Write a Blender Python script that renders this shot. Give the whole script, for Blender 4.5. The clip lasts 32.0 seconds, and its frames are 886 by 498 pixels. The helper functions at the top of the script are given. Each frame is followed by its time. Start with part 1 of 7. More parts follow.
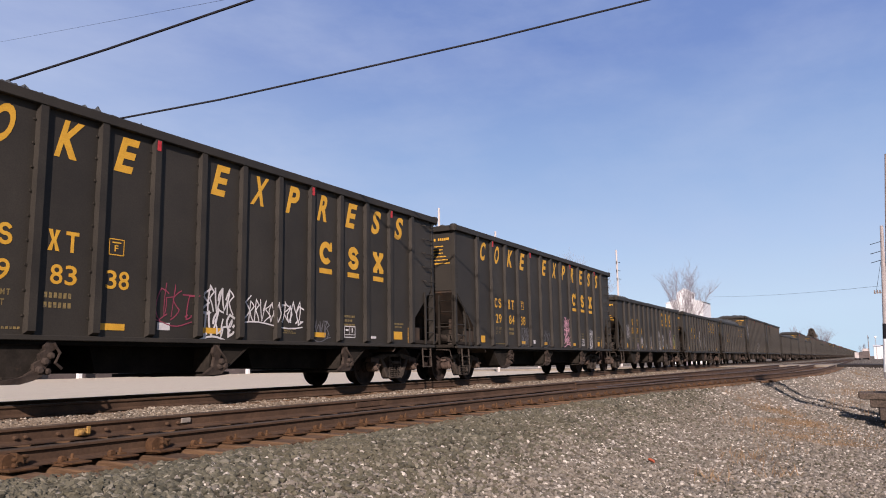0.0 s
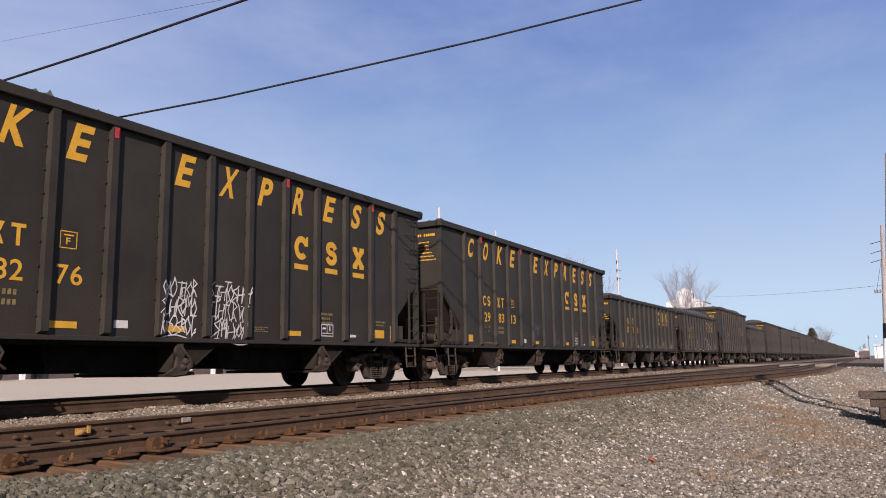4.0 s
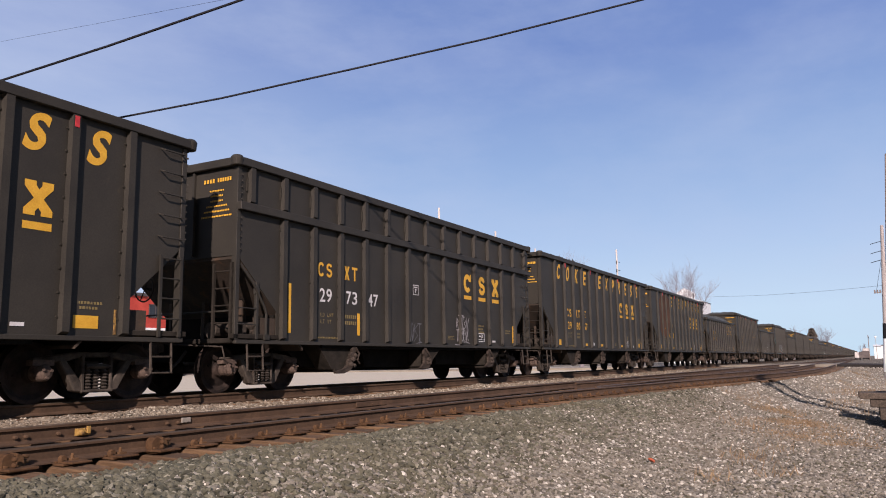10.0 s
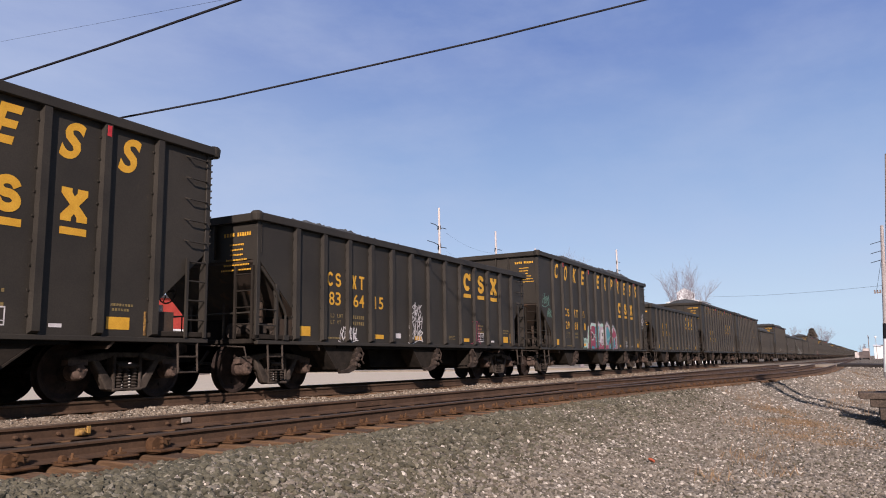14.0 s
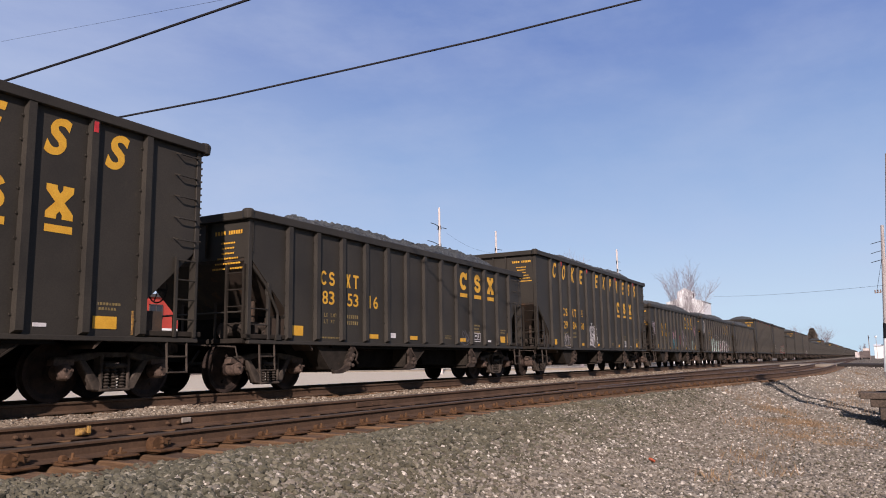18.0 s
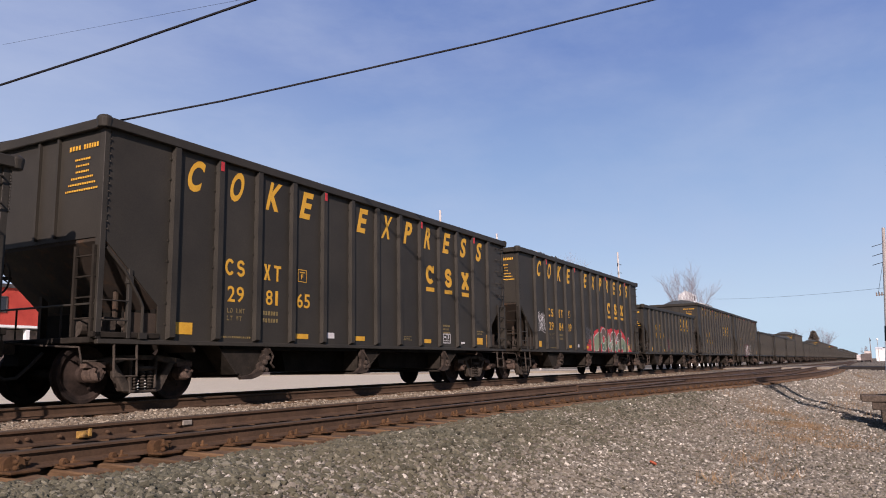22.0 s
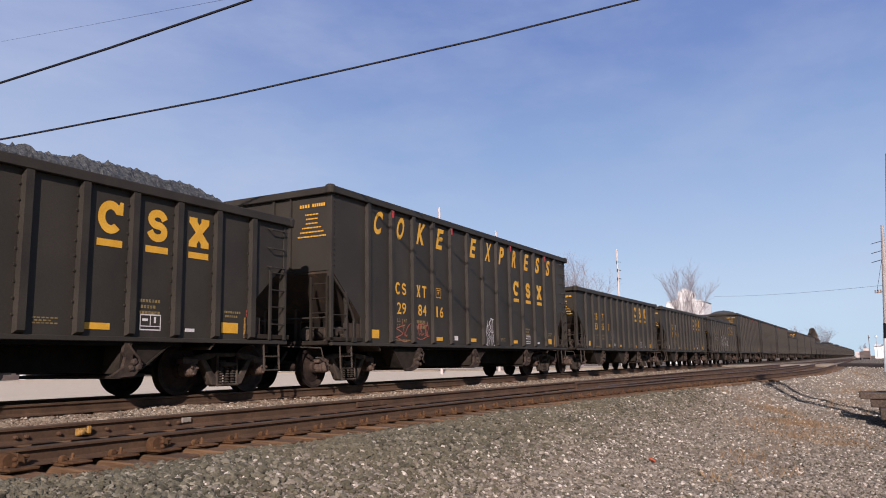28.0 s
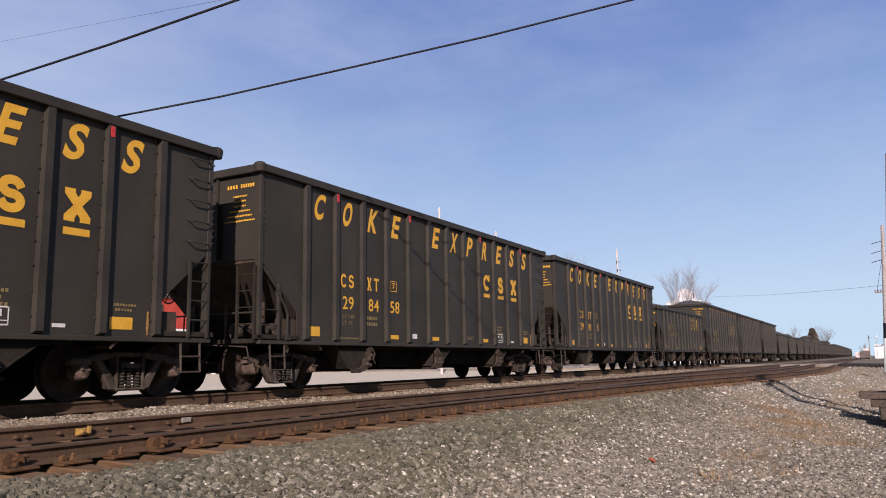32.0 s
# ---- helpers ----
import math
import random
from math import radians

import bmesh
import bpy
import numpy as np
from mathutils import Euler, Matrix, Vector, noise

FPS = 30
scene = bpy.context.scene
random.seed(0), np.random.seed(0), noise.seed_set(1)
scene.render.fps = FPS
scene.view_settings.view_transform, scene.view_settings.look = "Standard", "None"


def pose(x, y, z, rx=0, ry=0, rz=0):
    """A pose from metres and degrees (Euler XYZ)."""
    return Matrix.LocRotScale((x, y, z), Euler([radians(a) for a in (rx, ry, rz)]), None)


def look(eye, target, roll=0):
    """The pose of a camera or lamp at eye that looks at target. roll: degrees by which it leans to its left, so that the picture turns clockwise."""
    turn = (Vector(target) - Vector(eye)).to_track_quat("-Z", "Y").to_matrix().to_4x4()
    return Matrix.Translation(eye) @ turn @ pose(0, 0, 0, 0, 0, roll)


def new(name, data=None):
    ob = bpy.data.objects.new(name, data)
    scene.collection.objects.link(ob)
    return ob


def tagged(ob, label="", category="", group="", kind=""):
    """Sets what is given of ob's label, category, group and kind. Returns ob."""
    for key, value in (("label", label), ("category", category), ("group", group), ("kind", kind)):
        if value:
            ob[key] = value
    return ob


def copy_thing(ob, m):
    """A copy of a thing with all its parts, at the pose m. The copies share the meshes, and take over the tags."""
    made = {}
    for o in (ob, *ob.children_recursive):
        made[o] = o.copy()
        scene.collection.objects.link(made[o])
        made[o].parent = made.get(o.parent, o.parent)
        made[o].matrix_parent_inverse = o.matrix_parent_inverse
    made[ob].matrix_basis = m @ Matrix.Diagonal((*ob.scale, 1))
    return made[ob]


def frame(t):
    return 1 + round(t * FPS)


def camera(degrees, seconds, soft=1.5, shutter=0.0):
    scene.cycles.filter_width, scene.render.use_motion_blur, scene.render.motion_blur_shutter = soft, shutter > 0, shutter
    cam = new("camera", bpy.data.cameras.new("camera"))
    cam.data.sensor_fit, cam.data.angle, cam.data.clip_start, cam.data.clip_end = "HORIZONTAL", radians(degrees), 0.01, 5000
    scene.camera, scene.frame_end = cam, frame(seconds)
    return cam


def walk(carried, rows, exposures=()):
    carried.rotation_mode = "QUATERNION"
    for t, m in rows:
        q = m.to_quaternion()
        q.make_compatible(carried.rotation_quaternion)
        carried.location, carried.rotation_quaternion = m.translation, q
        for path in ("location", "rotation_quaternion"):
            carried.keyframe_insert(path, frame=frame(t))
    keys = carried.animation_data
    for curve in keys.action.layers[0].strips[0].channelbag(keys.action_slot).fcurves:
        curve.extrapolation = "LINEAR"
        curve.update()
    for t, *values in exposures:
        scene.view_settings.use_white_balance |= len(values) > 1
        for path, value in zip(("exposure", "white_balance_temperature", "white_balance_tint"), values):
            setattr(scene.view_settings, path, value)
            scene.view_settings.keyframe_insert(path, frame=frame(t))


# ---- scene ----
# ---------------------------------------------------------------- camera
EYE = Vector((0.0, 0.0, 0.52))
AHEAD = Vector((0.86607, 0.47778, 0.14716)).normalized()
RIGHT = AHEAD.cross(Vector((0, 0, 1))).normalized()
ABOVE = RIGHT.cross(AHEAD)
LENS = 60.29


def aim(right=0.0, up=0.0):
    """The camera's pose, turned by small angles (degrees)."""
    way = AHEAD + RIGHT * math.tan(radians(right)) + ABOVE * math.tan(radians(up))
    return look(EYE, EYE + way * 10, -0.9)


EXPOSED = ((0.0, 0.19), (2.0, 0.02), (4.0, 0.17), (7.0, 0.16), (9.0, 0.2), (11.0, 0.2), (15.0, 0.13), (18.0, 0.14), (19.0, 0.14), (20.0, 0.05), (21.0, 0.0), (22.0, 0.11), (23.0, 0.15), (25.0, 0.12), (29.0, 0.12), (31.0, 0.08), (32.0, 0.19))
cam = camera(LENS, 32.0, soft=1.0)
walk(cam, [(0.0, aim()), (6.0, aim(-0.02, -0.04)), (11.0, aim()), (11.5, aim(0.07, 0.13)), (12.0, aim(0.0, 0.07)),
           (12.5, aim()), (17.0, aim(-0.03, -0.03)), (21.0, aim(-0.04, 0.0)), (21.5, aim(-0.12, 0.26)),
           (22.0, aim(-0.1, 0.17)), (22.5, aim(-0.06, 0.12)), (23.0, aim(-0.05, 0.07)), (24.0, aim(-0.04, 0.0)),
           (32.0, aim(-0.04, -0.03))], [(t, e, 6600, 30) for t, e in EXPOSED])

# ---------------------------------------------------------------- light
SUN_WAY = Vector((1.0, 0.54, -0.57)).normalized()
sun_data = bpy.data.lights.new("sun", "SUN")
sun_data.energy, sun_data.angle, sun_data.color = 4.8, radians(0.55), (1.0, 0.93, 0.83)
sun = new("sun", sun_data)
sun.rotation_euler = SUN_WAY.to_track_quat("-Z", "Y").to_euler()
world = bpy.data.worlds.new("sky")
scene.world = world
world.use_nodes = True
wn, wl = world.node_tree.nodes, world.node_tree.links
sky = wn.new("ShaderNodeTexSky")
sky.sky_type, sky.sun_disc = "NISHITA", False
sky.sun_elevation = math.asin(-SUN_WAY.z)
sky.sun_rotation = math.atan2(-SUN_WAY.x, -SUN_WAY.y)
sky.air_density, sky.dust_density, sky.ozone_density = 1.0, 0.25, 1.6
wl.new(sky.outputs[0], wn["Background"].inputs[0])
wn["Background"].inputs[1].default_value = 0.032


def sky_backdrop():
    """The hazy sky far behind the train: deep blue above, pale towards the horizon, with thin streaked cloud."""
    m = bpy.data.materials.new("hazy_sky")
    m.use_nodes = True
    n, l = m.node_tree.nodes, m.node_tree.links
    n.clear()
    out, glow = n.new("ShaderNodeOutputMaterial"), n.new("ShaderNodeEmission")
    l.new(glow.outputs[0], out.inputs[0])
    tc, sep = n.new("ShaderNodeTexCoord"), n.new("ShaderNodeSeparateXYZ")
    l.new(tc.outputs["Object"], sep.inputs[0])
    high = n.new("ShaderNodeMapRange")
    high.inputs[1].default_value, high.inputs[2].default_value = 0.0, 2600.0
    l.new(sep.outputs["Z"], high.inputs[0])
    tint = n.new("ShaderNodeValToRGB")
    el = tint.color_ramp.elements
    while len(el) < len(SKY_TONES):
        el.new(0.5)
    for e, (p, c) in zip(el, SKY_TONES):
        e.position, e.color = p, (*c, 1)
    l.new(high.outputs[0], tint.inputs[0])
    mp = n.new("ShaderNodeMapping")
    mp.inputs["Rotation"].default_value = (0.25, 0.1, 0.4)
    mp.inputs["Scale"].default_value = (0.0005, 0.0009, 0.0022)
    l.new(tc.outputs["Object"], mp.inputs[0])
    streak, veil = n.new("ShaderNodeTexNoise"), n.new("ShaderNodeTexNoise")
    streak.inputs["Scale"].default_value, streak.inputs["Detail"].default_value, streak.inputs["Roughness"].default_value = 1.6, 7, 0.6
    veil.inputs["Scale"].default_value, veil.inputs["Detail"].default_value = 0.45, 3
    l.new(mp.outputs[0], streak.inputs["Vector"])
    l.new(mp.outputs[0], veil.inputs["Vector"])
    both = n.new("ShaderNodeMath")
    both.operation = "MULTIPLY"
    l.new(streak.outputs[0], both.inputs[0])
    l.new(veil.outputs[0], both.inputs[1])
    amount = n.new("ShaderNodeMapRange")
    amount.inputs[1].default_value, amount.inputs[2].default_value = 0.17, 0.42
    amount.inputs[3].default_value, amount.inputs[4].default_value = 0.0, 0.34
    l.new(both.outputs[0], amount.inputs[0])
    # the haze thickens towards the far left, where the sky is whiter
    left = n.new("ShaderNodeMapRange")
    left.inputs[1].default_value, left.inputs[2].default_value = 2200.0, 3700.0
    left.inputs[3].default_value, left.inputs[4].default_value = 0.0, 0.5
    l.new(sep.outputs["Y"], left.inputs[0])
    total = n.new("ShaderNodeMath")
    l.new(amount.outputs[0], total.inputs[0])
    l.new(left.outputs[0], total.inputs[1])
    mix = n.new("ShaderNodeMix")
    mix.data_type = "RGBA"
    mix.inputs[7].default_value = (*CLOUD_TONE, 1)
    l.new(total.outputs[0], mix.inputs[0])
    l.new(tint.outputs[0], mix.inputs[6])
    l.new(mix.outputs[2], glow.inputs[0])
    verts, faces = [], []
    na, ne = 48, 20
    for i in range(na + 1):
        for j in range(ne + 1):
            a, e = radians(29 - 100 + 200 * i / na), radians(-1.5 + 66 * j / ne)
            verts.append((4300 * math.cos(a) * math.cos(e), 4300 * math.sin(a) * math.cos(e), 4300 * math.sin(e)))
    for i in range(na):
        for j in range(ne):
            k = i * (ne + 1) + j
            faces.append((k, k + 1, k + ne + 2, k + ne + 1))
    me = bpy.data.meshes.new("backdrop")
    me.from_pydata(verts, [], faces)
    me.polygons.foreach_set("use_smooth", [True] * len(me.polygons))
    me.materials.append(m)
    tagged(new("backdrop", me), "hazy blue winter sky with thin streaked cloud", "sky", kind="structure")


SKY_TONES = ((0.0, (0.44, 0.67, 0.74)), (0.1, (0.44, 0.655, 0.755)), (0.25, (0.335, 0.525, 0.7)), (0.42, (0.232, 0.4, 0.612)), (0.63, (0.146, 0.265, 0.507)), (0.8, (0.125, 0.23, 0.463)))
CLOUD_TONE = (0.43, 0.56, 0.68)
sky_backdrop()

# ---------------------------------------------------------------- materials


def material(name, rough=0.7, metal=0.0, spec=0.4):
    m = bpy.data.materials.new(name)
    m.use_nodes = True
    b = m.node_tree.nodes["Principled BSDF"]
    b.inputs["Roughness"].default_value, b.inputs["Metallic"].default_value = rough, metal
    b.inputs["Specular IOR Level"].default_value = spec
    return m, m.node_tree.nodes, m.node_tree.links, b


def ramp(nodes, stops):
    r = nodes.new("ShaderNodeValToRGB")
    el = r.color_ramp.elements
    while len(el) < len(stops):
        el.new(0.5)
    for e, (p, c) in zip(el, stops):
        e.position, e.color = p, (*c, 1)
    return r


def noisy(nodes, links, scale, detail=4.0, rough=0.6, coord="Object", stretch=None):
    n = nodes.new("ShaderNodeTexNoise")
    n.inputs["Scale"].default_value, n.inputs["Detail"].default_value, n.inputs["Roughness"].default_value = scale, detail, rough
    tc = nodes.new("ShaderNodeTexCoord")
    if stretch:
        mp = nodes.new("ShaderNodeMapping")
        mp.inputs["Scale"].default_value = stretch
        links.new(tc.outputs[coord], mp.inputs[0])
        links.new(mp.outputs[0], n.inputs["Vector"])
    else:
        links.new(tc.outputs[coord], n.inputs["Vector"])
    return n


def mixed(nodes, links, fac, a, b, blend="MIX"):
    x = nodes.new("ShaderNodeMix")
    x.data_type, x.blend_type = "RGBA", blend
    for sock, v in ((x.inputs[0], fac), (x.inputs[6], a), (x.inputs[7], b)):
        if isinstance(v, (int, float)):
            sock.default_value = v
        elif isinstance(v, tuple):
            sock.default_value = (*v, 1)
        else:
            links.new(v, sock)
    return x.outputs[2]


def bumped(nodes, links, b, height, strength=0.3, distance=0.02):
    u = nodes.new("ShaderNodeBump")
    u.inputs["Strength"].default_value, u.inputs["Distance"].default_value = strength, distance
    links.new(height, u.inputs["Height"])
    links.new(u.outputs[0], b.inputs["Normal"])


def worn(name, dark, light, wear, rough=0.7, metal=0.0, fine=30.0, coarse=2.0, wear_from=0.62, stretch=None, bump=0.15, spec=0.4, per_piece=0.0):
    """Paint, steel or wood: two tones in blotches, grain, and patches of wear."""
    m, n, l, b = material(name, rough, metal, spec)
    big, small = noisy(n, l, coarse, 5, 0.62, stretch=stretch), noisy(n, l, fine, 3, 0.6, stretch=stretch)
    base = ramp(n, ((0.35, dark), (0.68, light)))
    l.new(big.outputs[0], base.inputs[0])
    grain = mixed(n, l, 0.35, base.outputs[0], small.outputs[0], "OVERLAY")
    patch = noisy(n, l, coarse * 2.3, 7, 0.7, stretch=stretch)
    mask = ramp(n, ((wear_from, (0, 0, 0)), (min(wear_from + 0.12, 0.99), (1, 1, 1))))
    l.new(patch.outputs[0], mask.inputs[0])
    col = mixed(n, l, mask.outputs[0], grain, wear)
    if per_piece:
        info = n.new("ShaderNodeObjectInfo")
        tone = n.new("ShaderNodeMapRange")
        tone.inputs[3].default_value, tone.inputs[4].default_value = 1 - per_piece, 1 + per_piece
        l.new(info.outputs["Random"], tone.inputs[0])
        hsv = n.new("ShaderNodeHueSaturation")
        l.new(tone.outputs[0], hsv.inputs["Value"])
        l.new(col, hsv.inputs["Color"])
        col = hsv.outputs[0]
    l.new(col, b.inputs["Base Color"])
    bumped(n, l, b, small.outputs[0], bump, 0.01)
    return m


def stony(name, tones, pale, bump=0.5, scale=40.0):
    """Loose stones: each island its own tone."""
    m, n, l, b = material(name, 0.9, 0, 0.25)
    geo = n.new("ShaderNodeNewGeometry")
    base = ramp(n, [(i / (len(tones) - 1), c) for i, c in enumerate(tones)])
    l.new(geo.outputs["Random Per Island"], base.inputs[0])
    small = noisy(n, l, scale, 4, 0.7)
    col = mixed(n, l, 0.4, base.outputs[0], small.outputs[0], "OVERLAY")
    region = noisy(n, l, 0.5, 4, 0.6)
    rm = ramp(n, ((0.4, (0, 0, 0)), (0.75, (0.6, 0.6, 0.6))))
    l.new(region.outputs[0], rm.inputs[0])
    col = mixed(n, l, rm.outputs[0], col, pale)
    l.new(col, b.inputs["Base Color"])
    bumped(n, l, b, small.outputs[0], bump, 0.01)
    return m


CAR_BLACK = worn("dusty_black_paint", (0.0295, 0.0268, 0.0213), (0.045, 0.0402, 0.031), (0.062, 0.049, 0.034), 0.6, 0, 45, 0.6, 0.64, bump=0.08, spec=0.25)
CAR_RIB = worn("black_rib_paint", (0.028, 0.0255, 0.0203), (0.042, 0.0375, 0.029), (0.06, 0.047, 0.033), 0.6, 0, 40, 1.2, 0.66, bump=0.1, spec=0.25)
CAR_UNDER = worn("brown_dusty_steel", (0.018, 0.0155, 0.012), (0.036, 0.03, 0.023), (0.06, 0.042, 0.027), 0.92, 0, 30, 3, 0.62, bump=0.3, spec=0.15)
SLOPE = worn("rusty_slope_sheet", (0.03, 0.023, 0.016), (0.06, 0.042, 0.028), (0.09, 0.048, 0.024), 0.88, 0, 30, 1.5, 0.55, bump=0.2)
# underside grime, darkened to near black so the colour carries the under-car shade
SHADED_GRIME = worn("grime_darkened_as_shade", (0.008, 0.0073, 0.006), (0.016, 0.0142, 0.0115), (0.024, 0.019, 0.0145), 0.95, 0, 30, 3, 0.66, bump=0.2, spec=0.1)
LATCH = worn("rusty_latch_casting", (0.028, 0.021, 0.016), (0.07, 0.054, 0.042), (0.05, 0.032, 0.021), 0.9, 0, 35, 6, 0.58, bump=0.4, spec=0.2)
TRUCK = worn("grimy_cast_steel", (0.03, 0.0245, 0.019), (0.088, 0.072, 0.056), (0.075, 0.052, 0.035), 0.88, 0, 35, 5, 0.6, bump=0.4, spec=0.2)
WHEEL = worn("rusty_wheel_steel", (0.014, 0.0105, 0.0085), (0.045, 0.031, 0.024), (0.018, 0.014, 0.012), 0.8, 0, 30, 4, 0.62, bump=0.2, spec=0.2)
CAP = worn("rusty_bearing_cap", (0.06, 0.043, 0.034), (0.13, 0.093, 0.07), (0.06, 0.045, 0.036), 0.85, 0, 30, 7, 0.6, bump=0.3, spec=0.2)
YELLOW = worn("weathered_yellow_paint", (0.62, 0.33, 0.025), (0.74, 0.41, 0.04), (0.4, 0.22, 0.03), 0.6, 0, 50, 4, 0.68, bump=0.05)
OCHRE = worn("chipped_ochre_paint", (0.3, 0.17, 0.04), (0.42, 0.25, 0.06), (0.14, 0.08, 0.04), 0.75, 0, 60, 9, 0.5, bump=0.2)
WHITE = worn("weathered_white_paint", (0.55, 0.54, 0.52), (0.72, 0.71, 0.69), (0.4, 0.38, 0.36), 0.6, 0, 50, 4, 0.66, bump=0.05)
FADED = worn("faded_stencil_paint", (0.2, 0.15, 0.05), (0.3, 0.22, 0.08), (0.08, 0.07, 0.05), 0.7, 0, 60, 9, 0.5, bump=0.05)
RED = worn("red_mark_paint", (0.45, 0.03, 0.035), (0.6, 0.05, 0.05), (0.3, 0.03, 0.03), 0.6, 0, 50, 6, 0.7, bump=0.05)
RUST = worn("rusted_sheet", (0.062, 0.034, 0.022), (0.115, 0.06, 0.036), (0.045, 0.03, 0.023), 0.85, 0, 40, 1.6, 0.52, bump=0.25, spec=0.2)
COKE = worn("black_coke", (0.023, 0.0265, 0.0265), (0.078, 0.088, 0.088), (0.155, 0.173, 0.172), 0.7, 0, 22, 12, 0.56, bump=0.9)
RAIL_SIDE = worn("rusty_rail", (0.06, 0.034, 0.018), (0.102, 0.059, 0.032), (0.13, 0.072, 0.038), 0.9, 0, 40, 2.5, 0.6, bump=0.2)
RAIL_TOP = worn("dull_rail_head", (0.08, 0.056, 0.034), (0.13, 0.092, 0.058), (0.17, 0.13, 0.09), 0.55, 0.3, 50, 3, 0.62, bump=0.05)
PLATE = worn("orange_rust_plate", (0.07, 0.036, 0.017), (0.125, 0.068, 0.032), (0.06, 0.035, 0.02), 0.92, 0, 45, 6, 0.6, bump=0.3, per_piece=0.25, spec=0.2)
TIE = worn("weathered_timber", (0.085, 0.048, 0.023), (0.16, 0.095, 0.048), (0.19, 0.125, 0.07), 0.94, 0, 16, 2, 0.62, stretch=(14, 1, 14), bump=0.5, per_piece=0.25)
TIMBER = worn("dark_old_timber", (0.05, 0.04, 0.03), (0.13, 0.1, 0.075), (0.22, 0.18, 0.13), 0.95, 0, 14, 2, 0.66, stretch=(2, 14, 14), bump=0.6, per_piece=0.2)
CONCRETE = worn("pale_concrete", (0.53, 0.475, 0.35), (0.6, 0.54, 0.4), (0.49, 0.43, 0.31), 0.9, 0, 30, 2.0, 0.72, bump=0.1)
CROSSING = worn("worn_crossing_surface", (0.2, 0.175, 0.135), (0.3, 0.265, 0.205), (0.16, 0.13, 0.095), 0.9, 0, 20, 0.6, 0.62, bump=0.2)
ASPHALT = worn("dark_asphalt", (0.024, 0.021, 0.019), (0.04, 0.036, 0.033), (0.055, 0.048, 0.042), 0.95, 0, 40, 0.5, 0.65, bump=0.2, spec=0.15)
WIRE = worn("black_cable", (0.004, 0.004, 0.006), (0.009, 0.009, 0.012), (0.012, 0.012, 0.014), 0.8, 0, 20, 1, 0.7)
POLE_PALE = worn("bleached_pole", (0.5, 0.46, 0.42), (0.66, 0.62, 0.58), (0.35, 0.3, 0.26), 0.85, 0, 20, 1.5, 0.66, stretch=(6, 6, 0.6), bump=0.2)
POLE_WOOD = worn("grey_pole_wood", (0.17, 0.13, 0.11), (0.3, 0.24, 0.2), (0.1, 0.07, 0.06), 0.9, 0, 20, 2, 0.64, stretch=(8, 8, 0.5), bump=0.4)
POLE_GREY = worn("weathered_grey_pole", (0.32, 0.29, 0.27), (0.48, 0.44, 0.41), (0.22, 0.19, 0.17), 0.9, 0, 20, 2, 0.64, stretch=(8, 8, 0.5), bump=0.4)
BARK = worn("pale_bare_bark", (0.19, 0.168, 0.176), (0.28, 0.25, 0.262), (0.15, 0.13, 0.13), 0.9, 0, 20, 3, 0.62, bump=0.3, spec=0.1)
BRICK_RED = worn("red_painted_wall", (0.4, 0.045, 0.03), (0.52, 0.07, 0.045), (0.3, 0.04, 0.03), 0.7, 0, 20, 1, 0.68, bump=0.1)
WALL_BROWN = worn("brown_wall", (0.09, 0.075, 0.068), (0.15, 0.125, 0.115), (0.07, 0.06, 0.055), 0.85, 0, 20, 1, 0.66, bump=0.2)
WALL_WHITE = worn("white_siding", (0.75, 0.785, 0.77), (0.83, 0.865, 0.85), (0.67, 0.69, 0.67), 0.7, 0, 20, 0.6, 0.7, bump=0.1)
ROOF_DARK = worn("dark_roofing", (0.05, 0.045, 0.045), (0.09, 0.08, 0.08), (0.12, 0.1, 0.1), 0.9, 0, 20, 1, 0.66, bump=0.3)
GLASS_DARK = worn("dark_window", (0.02, 0.022, 0.026), (0.03, 0.033, 0.04), (0.02, 0.02, 0.02), 0.12, 0, 5, 0.5, 0.8, bump=0.0)
GRASS = worn("dry_grass", (0.2, 0.13, 0.07), (0.36, 0.25, 0.14), (0.27, 0.15, 0.08), 0.95, 0, 30, 3, 0.6, bump=0.2)
NEEDLES = worn("dark_evergreen", (0.075, 0.06, 0.045), (0.12, 0.096, 0.074), (0.15, 0.115, 0.085), 0.95, 0, 20, 2, 0.62, bump=0.2)
ORANGE = worn("orange_scrap", (0.4, 0.085, 0.035), (0.5, 0.12, 0.05), (0.3, 0.07, 0.03), 0.7, 0, 20, 6, 0.7)
STONE_GREY = stony("grey_ballast", ((0.042, 0.042, 0.029), (0.082, 0.081, 0.055), (0.125, 0.122, 0.085), (0.062, 0.06, 0.041), (0.153, 0.147, 0.104), (0.1, 0.096, 0.065), (0.28, 0.265, 0.2)), (0.128, 0.112, 0.07))
STONE_PALE = stony("pale_gravel", ((0.11, 0.104, 0.084), (0.2, 0.188, 0.153), (0.29, 0.272, 0.222), (0.16, 0.144, 0.112), (0.25, 0.232, 0.19), (0.74, 0.7, 0.6)), (0.24, 0.208, 0.158))
STONE_TAG = worn("dull_tag", (0.2, 0.18, 0.15), (0.3, 0.27, 0.22), (0.12, 0.1, 0.08), 0.9)
STONE_BED = stony("bed_gravel", ((0.1, 0.085, 0.062), (0.18, 0.155, 0.115), (0.27, 0.235, 0.175), (0.14, 0.11, 0.076), (0.22, 0.18, 0.13), (0.5, 0.45, 0.35)), (0.17, 0.12, 0.075))
STONE_RUSTY = stony("rusty_ballast", ((0.06, 0.042, 0.026), (0.11, 0.076, 0.046), (0.15, 0.105, 0.066), (0.085, 0.075, 0.055), (0.13, 0.09, 0.055)), (0.14, 0.08, 0.042))


